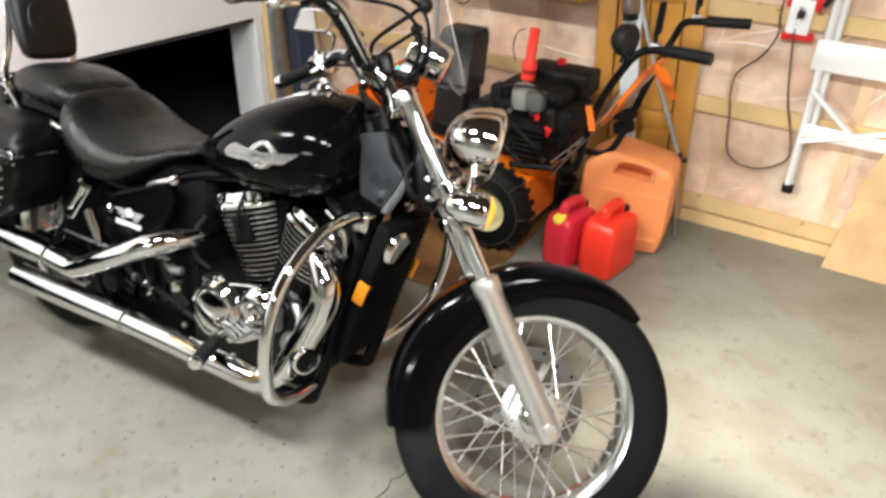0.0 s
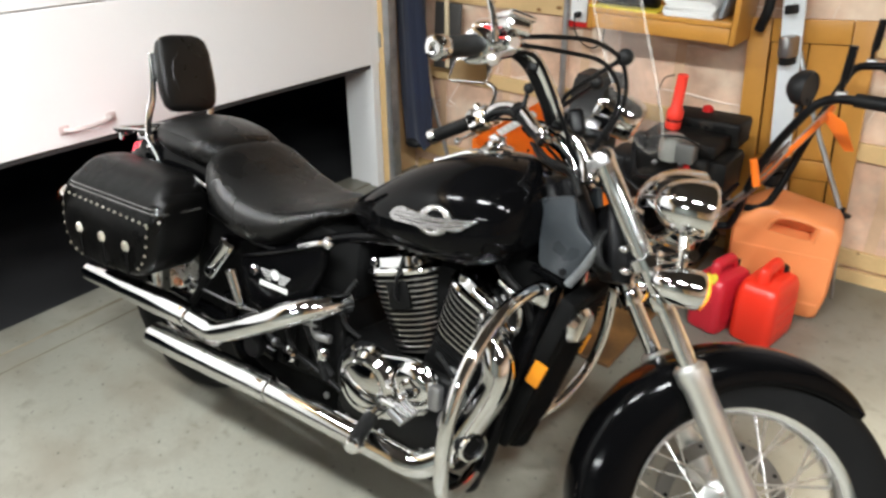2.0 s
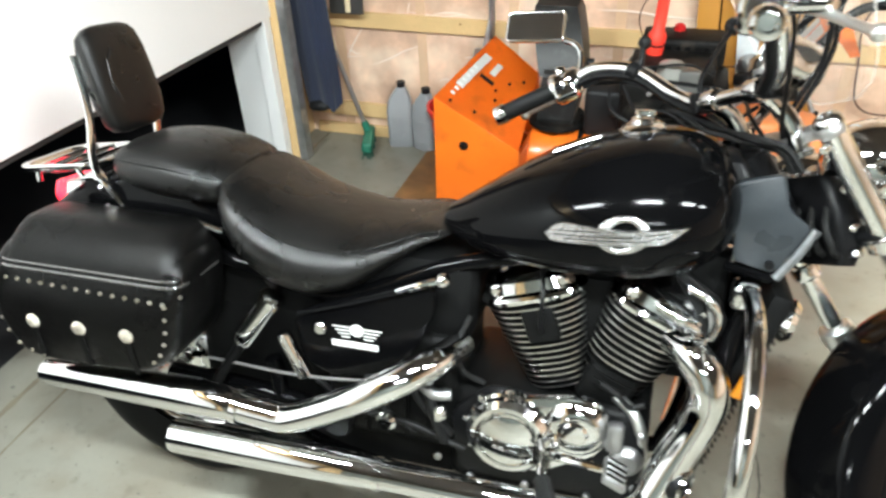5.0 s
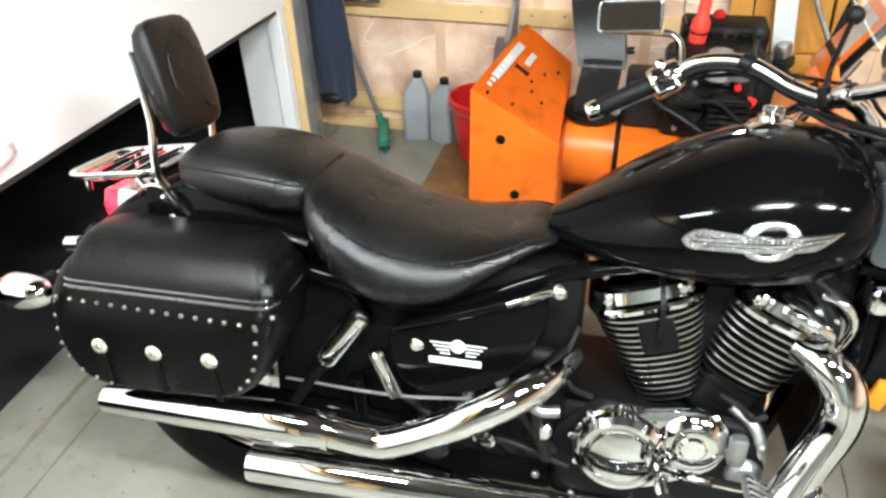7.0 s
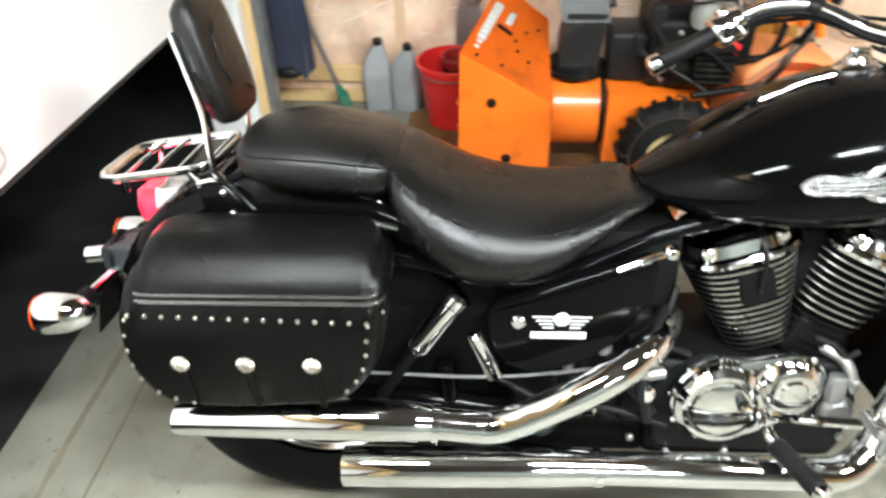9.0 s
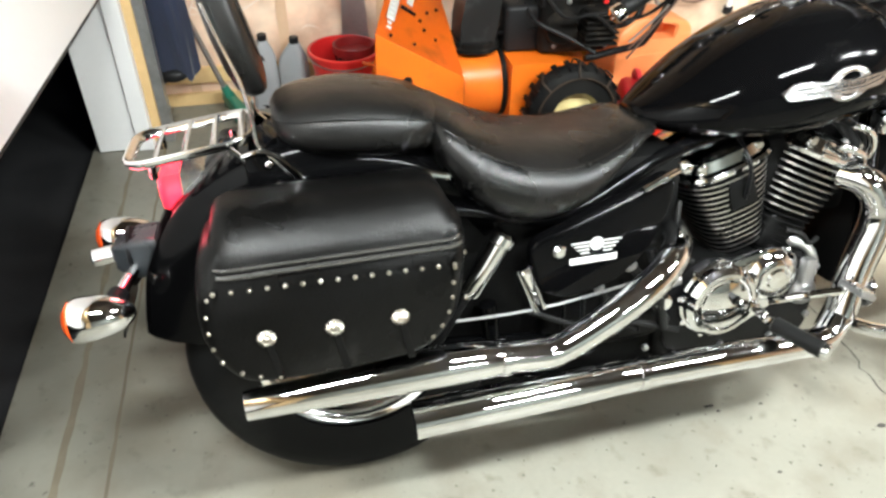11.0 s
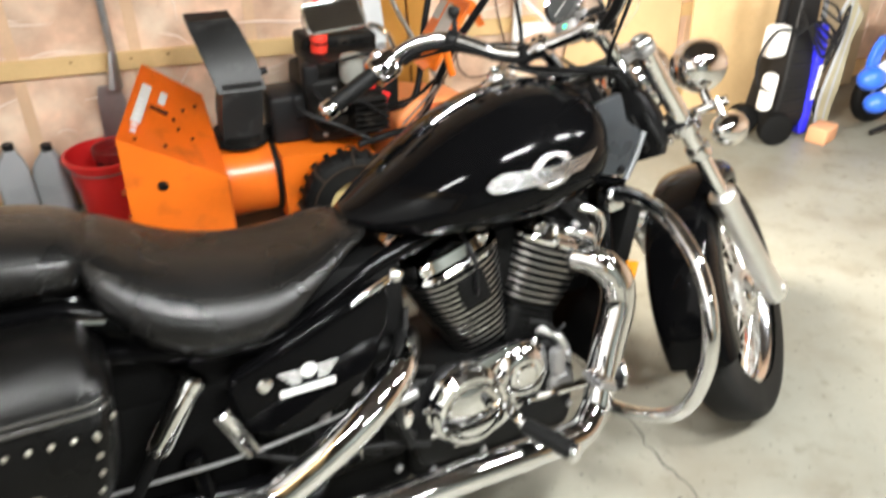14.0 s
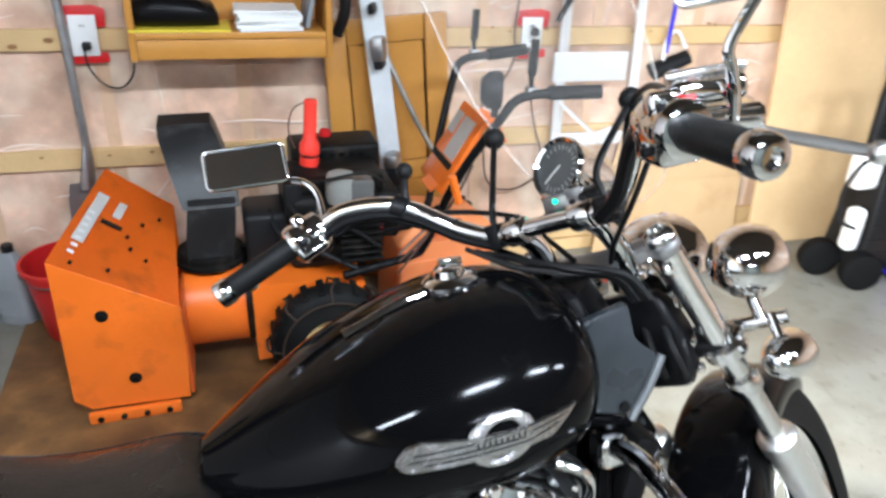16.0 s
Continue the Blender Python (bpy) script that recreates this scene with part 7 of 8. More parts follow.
# oil bottles
def oil_bottle(x, y, h, rz):
    root = thing("oil_bottle", "grey plastic oil bottle with a black cap", "bottle", Matrix.Translation((x, y, 0.001)) @ Matrix.Rotation(radians(rz), 4, "Z"), "oil bottles")
    rings = []
    for f, g, cx in ((0.0, 0.93, 0), (0.02, 1.0, 0), (0.55, 1.0, 0), (0.68, 0.92, 0.002), (0.78, 0.70, 0.006), (0.86, 0.42, 0.010), (0.90, 0.34, 0.012)):
        sx, sy = 0.056 * g, 0.034 * (g if g > 0.5 else g + 0.18)
        rings.append([Vector((cx + a, b, h * f)) for a, b in rounded([(-sx, -sy), (sx, -sy), (sx, sy), (-sx, sy)], min(sx, sy) * 0.6, 4)])
    part("bottle_body", loft(rings), GREYPLASTIC, root, "", None, 50)
    part("bottle_cap", lathe([(0.0175, 0), (0.0185, 0.002), (0.0185, 0.022), (0.016, 0.025), (0, 0.025)], Matrix.Translation((0.012, 0, h * 0.895)), 20), BLACKPLASTIC, root)
    part("bottle_label", box(0.075, 0.0012, h * 0.34, Matrix.Translation((0, -0.0345, h * 0.30)), 0.0004, 1), material("bottle_label", (0.30, 0.31, 0.32), 0.4, 0.0, 0.2, fine=60), root)


oil_bottle(-2.148, 3.345, 0.300, 12)
oil_bottle(-2.028, 3.330, 0.288, -25)

# red bucket with a mop wringer
bk = at_base("bucket", "red plastic mop bucket with a wringer basket", "bucket", (-1.832, 3.225, 0.012))
wpart("bucket_body", lathe([(0.0, 0.004), (0.098, 0.0), (0.101, 0.01), (0.131, 0.235), (0.140, 0.238), (0.140, 0.250), (0.130, 0.252), (0.126, 0.236), (0.096, 0.014), (0, 0.012)], Matrix.Translation((-1.832, 3.225, 0.014)), 44), REDPLASTIC, bk, "red bucket body")
wr = wpart("wringer", lathe([(0.080, 0.23), (0.080, 0.262), (0.074, 0.262), (0.055, 0.16), (0, 0.15)], Matrix.Translation((-1.795, 3.235, 0.014)), 32), material("dark_red_plastic", (0.20, 0.012, 0.012), 0.4), bk, "slotted dark red wringer")
for k in range(10):
    a = 2 * math.pi * k / 10
    wsub("slot", box(0.006, 0.012, 0.05, Matrix.Translation((-1.795, 3.235, 0.235)) @ Matrix.Rotation(a, 4, "Z") @ Matrix.Translation((0.072, 0, 0)) @ Matrix.Rotation(0.2, 4, "Y"), 0, 1), BLACKPLASTIC, wr)
wpart("bucket_handle", tube([(-1.969, 3.225, 0.252), (-1.957, 3.155, 0.245), (-1.907, 3.102, 0.235), (-1.832, 3.085, 0.232), (-1.757, 3.105, 0.238), (-1.705, 3.165, 0.248), (-1.695, 3.225, 0.252)], 0.0025, 8), STEEL, bk, "thin wire handle")

# broom with a green head
br = at_base("broom", "broom with a green head and a pole against the wall", "broom", (-2.27, 3.26, 0.001))
wpart("pole", tube([(-2.292, 3.300, 0.075), (-2.402, 3.290, 0.44)], 0.010, 12, smooth=False), STEEL, br, "grey metal pole")
wpart("pole_sleeve", tube([(-2.402, 3.290, 0.43), (-2.495, 3.315, 0.80), (-2.575, 3.345, 1.15)], 0.017, 12, smooth=False), CREAM, br, "cream pole sleeve")
wpart("broom_socket", tube([(-2.280, 3.302, 0.040), (-2.303, 3.300, 0.115)], [0.022, 0.015], 12, smooth=False), GREENP, br)
wpart("broom_head", box(0.045, 0.21, 0.045, Matrix.Translation((-2.270, 3.255, 0.055)) @ Matrix.Rotation(radians(18), 4, "Z") @ Matrix.Rotation(radians(8), 4, "Y"), 0.012, 3), GREENP, br)
brs = bmesh.new()
for k in range(60):
    x, y = random.uniform(-0.016, 0.016), random.uniform(-0.10, 0.10)
    rod((x, y, 0.0), (x * 1.5, y * 1.04, -0.042), 0.0025, seg=5, bm=brs)
bmesh.ops.transform(brs, matrix=Matrix.Translation((-2.270, 3.255, 0.045)) @ Matrix.Rotation(radians(18), 4, "Z"), verts=brs.verts)
wpart("bristle", brs, material("bristle_green", (0.03, 0.10, 0.07), 0.7), br)
tagged(br.children[-1], kind="stuff")
tl2 = at_base("tool_handle", "slim wooden tool handle against the wall", "handle", (-2.33, 3.33, 0.07))
wpart("stick", tube([(-2.335, 3.33, 0.58), (-2.36, 3.36, 1.5)], 0.012, 12, smooth=False), CREAM, tl2)
wpart("blade", box(0.15, 0.008, 0.30, Matrix.Translation((-2.345, 3.345, 0.72)) @ Matrix.Rotation(radians(-4), 4, "X"), 0.003), material("dark_blade", (0.06, 0.058, 0.055), 0.5, 0.4), tl2, "dark steel shovel blade")

# navy coat on the wall by the door
ct = at_base("coat", "dark navy coat hanging beside the door track", "coat", (-2.46, 3.245, 0.24))
rings = []
for z, w, d in ((0.190, 0.070, 0.018), (0.205, 0.088, 0.028), (0.40, 0.092, 0.034), (0.70, 0.088, 0.040), (1.0, 0.085, 0.045), (1.3, 0.10, 0.05), (1.42, 0.06, 0.03)):
    ring = []
    for k in range(36):
        a = 2 * math.pi * k / 36
        rr = 1 + 0.16 * math.sin(5 * a + z * 3) + 0.08 * math.sin(9 * a)
        ring.append(Vector((-2.458 + 0.03 * (z - 0.3) * -1 + 0.80 * w * math.cos(a) * rr, 3.245 + d * math.sin(a) * rr, z + (0.02 * math.sin(3 * a) if z < 0.3 else 0))))
    rings.append(ring)
wpart("cloth", loft(rings), NAVY, ct, "", 60)
wpart("glove", ball((-2.470, 3.225, 0.205), 0.042, (1.2, 0.6, 0.6), 16), BLACKPLASTIC, ct, "black strap end")

# shovel beside the shelf
shv = at_base("snow_shovel", "shovel with a grey metal handle leaning on the wall", "shovel", (-1.77, 3.35, 0.05))
wpart("pole", tube([(-1.738, 3.36, 0.545), (-1.745, 3.37, 1.40)], 0.013, 12, smooth=False), GALV, shv, "grey metal pole")
wpart("socket", tube([(-1.752, 3.35, 0.44), (-1.738, 3.36, 0.575)], [0.030, 0.015], 14, smooth=False, flat=0.6), STEEL, shv)
wpart("blade", loft([[Vector((-1.775 + x, 3.345 - 0.12 * (0.45 - z) * 0.3 + 0.02 * math.cos(x * 14), z)) for x in (-w, -w * 0.5, 0, w * 0.5, w)] + [Vector((-1.775 + x, 3.352 - 0.12 * (0.45 - z) * 0.3 + 0.02 * math.cos(x * 14), z)) for x in (w, w * 0.5, 0, -w * 0.5, -w)] for z, w in ((0.05, 0.050), (0.25, 0.052), (0.40, 0.045), (0.45, 0.034))]), STEEL, shv, "worn grey blade")

# wall shelf and what lies on it
shf = at_base("wall_shelf", "honey pine wall shelf holding a bag and papers", "shelf", (-1.29, 3.38, 0.870))
X0, X1, YF = -1.558, -0.998, 3.172
wpart("shelf_lip", box2((X0 + 0.02, YF, 0.872), (X1 - 0.02, YF + 0.018, 0.926), 0.003), HONEY, shf)
wpart("shelf_floor", box2((X0 + 0.02, YF + 0.001, 0.928), (X1 - 0.02, 3.385, 0.946), 0.002), HONEY, shf)
for x in (X0, X1 - 0.019):
    wpart("shelf_side", box2((x, YF + 0.002, 0.868), (x + 0.019, 3.385, 1.30), 0.003), HONEY, shf)
wpart("shelf_back", box2((X0 + 0.02, 3.372, 0.872), (X1 - 0.02, 3.384, 1.30), 0.001, 1), HONEY, shf)
wpart("shelf_top", box2((X0 + 0.02, YF + 0.003, 1.28), (X1 - 0.02, 3.371, 1.299), 0.002), HONEY, shf)
bg = at_base("bag", "black soft bag lying on the shelf", "bag", (-1.42, 3.25, 0.947))
wpart("bag_body", loft([oval(x, hw, 0.947 + hh, 0.9545, 24, 2.6, 3.25) for x, hw, hh in ((-1.555, 0.03, 0.05), (-1.54, 0.055, 0.08), (-1.48, 0.068, 0.095), (-1.40, 0.066, 0.088), (-1.33, 0.055, 0.07), (-1.315, 0.03, 0.04))]), SATIN, bg, "", 60)
wpart("bag_strap", tube([(-1.53, 3.21, 1.02), (-1.46, 3.185, 1.045), (-1.38, 3.19, 1.035), (-1.33, 3.20, 0.99)], 0.004, 8), SATIN, bg)
pdd = at_base("notepad", "yellow notepad under the bag", "notepad", (-1.42, 3.25, 0.9465))
wpart("page_block", box2((-1.555, 3.172, 0.9465), (-1.285, 3.33, 0.954), 0.001, 1), YELLOW, pdd)
pap = at_base("paper_stack", "stack of white papers on the shelf", "papers", (-1.17, 3.26, 0.947))
for k in range(7):
    wpart("sheet", box(0.18, 0.15, 0.008, Matrix.Translation((-1.175 + random.uniform(-0.008, 0.008), 3.255 + random.uniform(-0.008, 0.008), 0.951 + 0.0082 * k)) @ Matrix.Rotation(random.uniform(-0.08, 0.08), 4, "Z"), 0.0015, 1), PAPER, pap)
bk2 = at_base("book", "thin grey book leaning on the shelf side", "book", (-1.05, 3.27, 0.947))
wpart("cover", box(0.014, 0.15, 0.20, Matrix.Translation((-1.047, 3.27, 1.05)) @ Matrix.Rotation(radians(12), 4, "Y"), 0.002), material("grey_cover", (0.25, 0.27, 0.29), 0.5), bk2)

# panelled wooden door leaning behind the skis
pdn = at_base("wooden_panel", "honey pine panelled cabinet door leaning on the wall", "panel", (-0.775, 3.36, 0.001))
PX0, PX1 = -0.940, -0.527
for a, b_ in ((PX0, PX0 + 0.075), (PX1 - 0.075, PX1)):
    wpart("stile", box2((a, 3.352, 0.002), (b_, 3.376, 0.945), 0.003), HONEY, pdn)
for za, zb in ((0.002, 0.09), (0.375, 0.445), (0.865, 0.945)):
    wpart("rail", box2((PX0 + 0.0785, 3.354, za), (PX1 - 0.0785, 3.375, zb), 0.003), HONEY, pdn)
for za, zb in ((0.094, 0.371), (0.449, 0.861)):
    for k in range(2):
        xa = PX0 + 0.081 + k * 0.127
        wpart("panel_field", box2((xa, 3.361, za), (xa + 0.122, 3.372, zb), 0.002, 1), HONEY, pdn)
wpart("panel_backing", box2((PX0 + 0.02, 3.377, 0.01), (PX1 - 0.02, 3.380, 0.93)), DARK, pdn)
pdn.matrix_basis = pdn.matrix_basis @ Matrix.Rotation(radians(-3.7), 4, "Y")

# ski and pole
ski = at_base("ski", "pale grey ski with black bindings against the wall", "ski", (-0.78, 3.30, 0.001))
sk_line = [(-0.740, 3.255, 0.002), (-0.79, 3.275, 0.45), (-0.845, 3.30, 0.95), (-0.90, 3.325, 1.45), (-0.94, 3.345, 1.80), (-0.95, 3.33, 1.90)]
dirv = (Vector(sk_line[3]) - Vector(sk_line[0])).normalized()
rings = []
for k, p in enumerate(spline(sk_line, 6)):
    w = 0.035
    rings.append([Vector(p) + Vector((sx * w, sy * 0.006, 0)) for sx, sy in ((-1, -1), (1, -1), (1, 1), (-1, 1))])
sbody = wpart("ski_body", loft(rings), SKIWHITE, ski)


def on_ski(z, w, h, d, mat, name, off=0.0):
    f = (z - 0.002) / 1.448
    c = Vector(sk_line[0]).lerp(Vector(sk_line[3]), f) + Vector((off, -0.008 - d / 2, 0))
    return wsub(name, box(w, d, h, Matrix.Translation(c) @ dirv.to_track_quat("Z", "Y").to_matrix().to_4x4() @ Matrix.Rotation(0, 4, "Z"), min(w, h, d) * 0.25), mat, sbody)


on_ski(0.50, 0.075, 0.05, 0.045, STEEL, "toe_binding")
on_ski(0.455, 0.10, 0.04, 0.06, BLACKPLASTIC, "toe_binding")
on_ski(0.40, 0.085, 0.05, 0.05, BLACKPLASTIC, "toe_binding")
on_ski(0.82, 0.07, 0.035, 0.03, BLACKPLASTIC, "heel_binding")
on_ski(0.865, 0.065, 0.075, 0.045, STEEL, "heel_binding")
on_ski(0.985, 0.07, 0.03, 0.02, BLACKPLASTIC, "brand_mark")
sp2 = at_base("ski_pole", "grey ski pole leaning beside the ski", "ski pole", (-0.56, 3.2, 0.001))
wpart("shaft", tube([(-0.545, 3.225, 0.330), (-0.705, 3.285, 0.62), (-0.90, 3.335, 1.05)], 0.009, 10, smooth=False), GALV, sp2)
wpart("basket", lathe([(0.03, 0), (0.034, 0.004), (0.01, 0.012), (0.01, 0.03)], Matrix.Translation((-0.545, 3.225, 0.322)), 18), BLACKPLASTIC, sp2)
wpart("tip", tube([(-0.545, 3.225, 0.330), (-0.505, 3.22, 0.003)], 0.006, 8, smooth=False), STEEL, sp2)
sp3 = at_base("ski_strap", "bundle of dark ski straps by the wall", "strap", (-0.98, 3.32, 0.9))
wpart("strap", tube([(-0.955, 3.32, 0.90), (-0.93, 3.30, 1.0), (-0.945, 3.32, 1.2)], 0.018, 10), BLACKPLASTIC, sp3)


# outlets
def outlet(x, z, label):
    root = at_base("wall_outlet", label, "outlet", (x, WY1 - 0.024, z), "wall outlets")
    yb = WY1 - 0.024
    wpart("poly_gasket", side_plate(rounded([(x - 0.055, z + 0.028), (x + 0.062, z + 0.022), (x + 0.066, z + 0.075), (x + 0.03, z + 0.085), (x - 0.05, z + 0.082)], 0.008), yb - 0.002, 0.004, 0.001), REDPLASTIC, root, "crumpled red vapour gasket")
    wpart("poly_gasket", side_plate(rounded([(x - 0.045, z - 0.085), (x + 0.062, z - 0.080), (x + 0.058, z - 0.050), (x - 0.048, z - 0.055)], 0.008), yb - 0.002, 0.004, 0.001), REDPLASTIC, root)
    pl_ = wpart("cover_plate", box2((x - 0.038, yb - 0.013, z - 0.060), (x + 0.038, yb - 0.0065, z + 0.058), 0.003), OUTLETWHITE, root, "white cover plate")
    for dz_ in (-0.026, 0.026):
        wsub("socket", lathe([(0.016, 0), (0.016, 0.002), (0, 0.0022)], Matrix.Translation((x, yb - 0.013, z + dz_)) @ Matrix.Rotation(radians(90), 4, "X"), 20), OUTLETWHITE, pl_)
        for dx_ in (-0.005, 0.005):
            wsub("slot", box(0.002, 0.001, 0.008, Matrix.Translation((x + dx_, yb - 0.0157, z + dz_ + 0.002)), 0, 1), BLACKPLASTIC, pl_)
    return yb


yb = outlet(-1.696, 0.903, "white wall outlet on a red gasket with a plug")
outlet(-0.274, 0.893, "white wall outlet on a red gasket with a cord")
cd1 = at_base("power_cord", "thin dark cord plugged into the wall outlet", "cord", (-1.66, 3.36, 0.78))
wpart("plug", box(0.024, 0.03, 0.022, Matrix.Translation((-1.690, yb - 0.03, 0.876)), 0.006), BLACKPLASTIC, cd1)
wpart("cord", tube([(-1.697, yb - 0.04, 0.872), (-1.690, yb - 0.045, 0.815), (-1.658, yb - 0.02, 0.758), (-1.61, yb - 0.01, 0.748), (-1.572, yb - 0.02, 0.80), (-1.568, yb - 0.03, 0.90)], 0.003, 8), BLACKPLASTIC, cd1)
cd2 = at_base("power_cord", "long brown cord hanging in a loop from the outlet", "cord", (-0.37, 3.36, 0.4))
wpart("plug", box(0.024, 0.03, 0.026, Matrix.Translation((-0.270, yb - 0.03, 0.905)), 0.006), BLACKPLASTIC, cd2)
LOOP = [(-0.279, 0.92), (-0.278, 0.832), (-0.26, 0.715), (-0.236, 0.594), (-0.195, 0.472), (-0.180, 0.396), (-0.206, 0.355), (-0.261, 0.323), (-0.311, 0.315), (-0.367, 0.327), (-0.406, 0.377), (-0.426, 0.512), (-0.44, 0.587), (-0.434, 0.664), (-0.366, 0.738), (-0.329, 0.825), (-0.338, 0.94), (-0.30, 1.3)]
wpart("cord", tube([(-0.270, yb - 0.045, 0.905)] + [(x, yb - 0.012, z) for x, z in LOOP], 0.0036, 8), CORD, cd2)

# white ladder hung on the wall
ld = at_base("step_ladder", "white folded step ladder hung on the wall", "ladder", (-0.02, 3.36, 0.28))
LADW = material("ladder_white", (0.78, 0.78, 0.77), 0.35, 0.2, 0.05)
for xa, xb, za in ((-0.153, -0.180, 0.288), (0.155, 0.100, 0.288)):
    wpart("rail", tube([(xa, 3.348, za), (xb, 3.352, 1.50)], 0.017, 12, smooth=False, flat=0.7), LADW, ld)
    wpart("rail", tube([(xa + 0.022, 3.368, 0.50), (xb + 0.02, 3.368, 1.42)], 0.012, 10, smooth=False), LADW, ld)
    wpart("rubber_foot", lathe([(0.020, 0), (0.022, 0.004), (0.020, 0.032), (0, 0.033)], Matrix.Translation((xa + 0.001, 3.348, za - 0.022)), 14), BLACKPLASTIC, ld)
for z, h, xa, xb in ((0.785, 0.105, -0.195, 0.10), (0.515, 0.05, -0.170, 0.125), (1.10, 0.10, -0.21, 0.08)):
    wpart("step", box2((xa, 3.335, z - h / 2), (xb, 3.345, z + h / 2), 0.004), LADW, ld)
wpart("brace", tube([(-0.165, 3.33, 0.665), (0.04, 3.33, 0.50)], 0.010, 8, smooth=False, flat=0.4), LADW, ld)
wpart("brace", tube([(-0.165, 3.326, 0.475), (0.10, 3.326, 0.565)], 0.010, 8, smooth=False, flat=0.4), LADW, ld)
hk = at_base("paint_brush", "brush with a dark handle hanging by the ladder", "brush", (-0.19, 3.33, 0.94))
wpart("handle", tube([(-0.205, 3.325, 0.945), (-0.165, 3.325, 1.02)], [0.008, 0.012], 10, smooth=False), BLACKPLASTIC, hk)

# flattened cardboard against the wall, plywood sheet, small box
cbx = at_base("cardboard_sheet", "flattened brown cardboard box leaning on the wall", "cardboard", (0.36, 3.3, 0.001))
wpart("panel", plate(rounded([(0.035, 0.0), (0.70, 0.0), (0.70, 0.60), (0.42, 0.705), (0.16, 0.66), (0.125, 0.42), (0.075, 0.30)], 0.01, 2), 0.012, Matrix.Translation((0, 3.30, 0.001)) @ Matrix.Rotation(radians(-5), 4, "X") @ UPX, 0.002), CARD, cbx)
wpart("flap", plate([(0.06, 0.30), (0.70, 0.30), (0.70, 0.58), (0.14, 0.56)], 0.006, Matrix.Translation((0, 3.286, 0.001)) @ Matrix.Rotation(radians(-5), 4, "X") @ UPX, 0.001), CARD, cbx)
plyb = at_base("plywood_sheet", "large pale plywood sheet leaning on the wall", "plywood", (1.22, 3.3, 0.001))
wpart("sheet", plate([(0.735, 0.0), (1.60, 0.0), (1.60, 1.22), (0.735, 1.22)], 0.012, Matrix.Translation((0, 3.245, 0.001)) @ Matrix.Rotation(radians(-5), 4, "X") @ UPX, 0.001), PLY, plyb)
cb2 = at_base("cardboard_piece", "pale cardboard piece behind the plywood", "cardboard", (1.78, 3.33, 0.001))
wpart("panel", plate([(1.62, 0.0), (1.96, 0.0), (1.96, 1.0), (1.62, 1.05)], 0.006, Matrix.Translation((0, 3.30, 0.001)) @ Matrix.Rotation(radians(-4), 4, "X") @ UPX, 0.001), material("pale_card", (0.52, 0.40, 0.25), 0.75), cb2)
bxs = at_base("hand_brush", "black handled brush hanging on the wall strapping", "brush", (0.29, 3.37, 0.78))
wpart("handle", tube([(0.215, 3.352, 0.755), (0.36, 3.352, 0.81)], [0.035, 0.028], 14, smooth=False, flat=0.7), BLACKPLASTIC, bxs)
wpart("tie", tube([(0.25, 3.345, 0.80), (0.26, 3.36, 0.87), (0.31, 3.375, 0.90), (0.35, 3.36, 0.84)], 0.007, 8), OUTLETWHITE, bxs)
lvl = at_base("blue_stick", "slim blue stick against the wall", "stick", (0.29, 3.36, 0.8))
wpart("stick", tube([(0.265, 3.35, 0.80), (0.30, 3.37, 1.25)], 0.008, 8, smooth=False), BLUEP, lvl)
bkk = at_base("brick_block", "small clay brick on the floor", "brick", (1.16, 2.77, 0.001))
wpart("block", box(0.13, 0.09, 0.075, Matrix.Translation((1.165, 2.775, 0.039)) @ Matrix.Rotation(radians(20), 4, "Z"), 0.008), BRICK, bkk)

# blue and black upright vacuum-like machine with hose loop
vac = at_base("pressure_washer", "upright blue and black cleaning machine on wheels", "machine", (1.0, 2.95, 0.001))
wpart("body", loft([[Vector((x, y, z)) for x, y in rounded([(1.02 - w, 2.95 - d), (1.02 + w, 2.95 - d), (1.02 + w, 2.95 + d), (1.02 - w, 2.95 + d)], 0.02, 4)] for z, w, d in ((0.05, 0.085, 0.09), (0.10, 0.09, 0.10), (0.30, 0.075, 0.09), (0.46, 0.065, 0.07), (0.66, 0.055, 0.055), (0.70, 0.04, 0.04))]), BLACKPLASTIC, vac, "black ribbed body")
for k in range(6):
    wpart("body_rib", box(0.16 - 0.008 * k, 0.012, 0.008, Matrix.Translation((1.02, 2.853 + 0.004 * k, 0.13 + 0.055 * k)), 0.002, 1), BLACKPLASTIC, vac)
wpart("side_fairing", loft([[Vector((x + lean, y, z)) for x, y in rounded([(1.095, 2.845), (1.145, 2.845), (1.145, 2.90), (1.095, 2.90)], 0.015, 3)] for z, lean in ((0.015, 0.01), (0.25, 0.0), (0.42, -0.012), (0.52, -0.035))]), BLUEP, vac, "glossy blue fairing")
wpart("fairing_mark", box(0.022, 0.003, 0.16, Matrix.Translation((1.122, 2.842, 0.26)), 0.001, 1), WHITEMARK, vac)
wpart("white_tank", box2((0.825, 2.865, 0.39), (0.925, 2.94, 0.525), 0.022, 3), OUTLETWHITE, vac, "white tank")
wpart("white_tank", box2((0.835, 2.842, 0.155), (0.895, 2.90, 0.325), 0.02, 3), OUTLETWHITE, vac, "white tank")
for x, y in ((0.92, 2.83), (0.85, 2.97)):
    wpart("wheel", lathe([(0.0, -0.03), (0.045, -0.03), (0.072, -0.024), (0.075, 0.0), (0.072, 0.024), (0.045, 0.03), (0, 0.03)], Matrix.Translation((x, y, 0.076)) @ Matrix.Rotation(radians(-20), 4, "Z") @ YUP, 28), RUBBER, vac, "small black wheel")
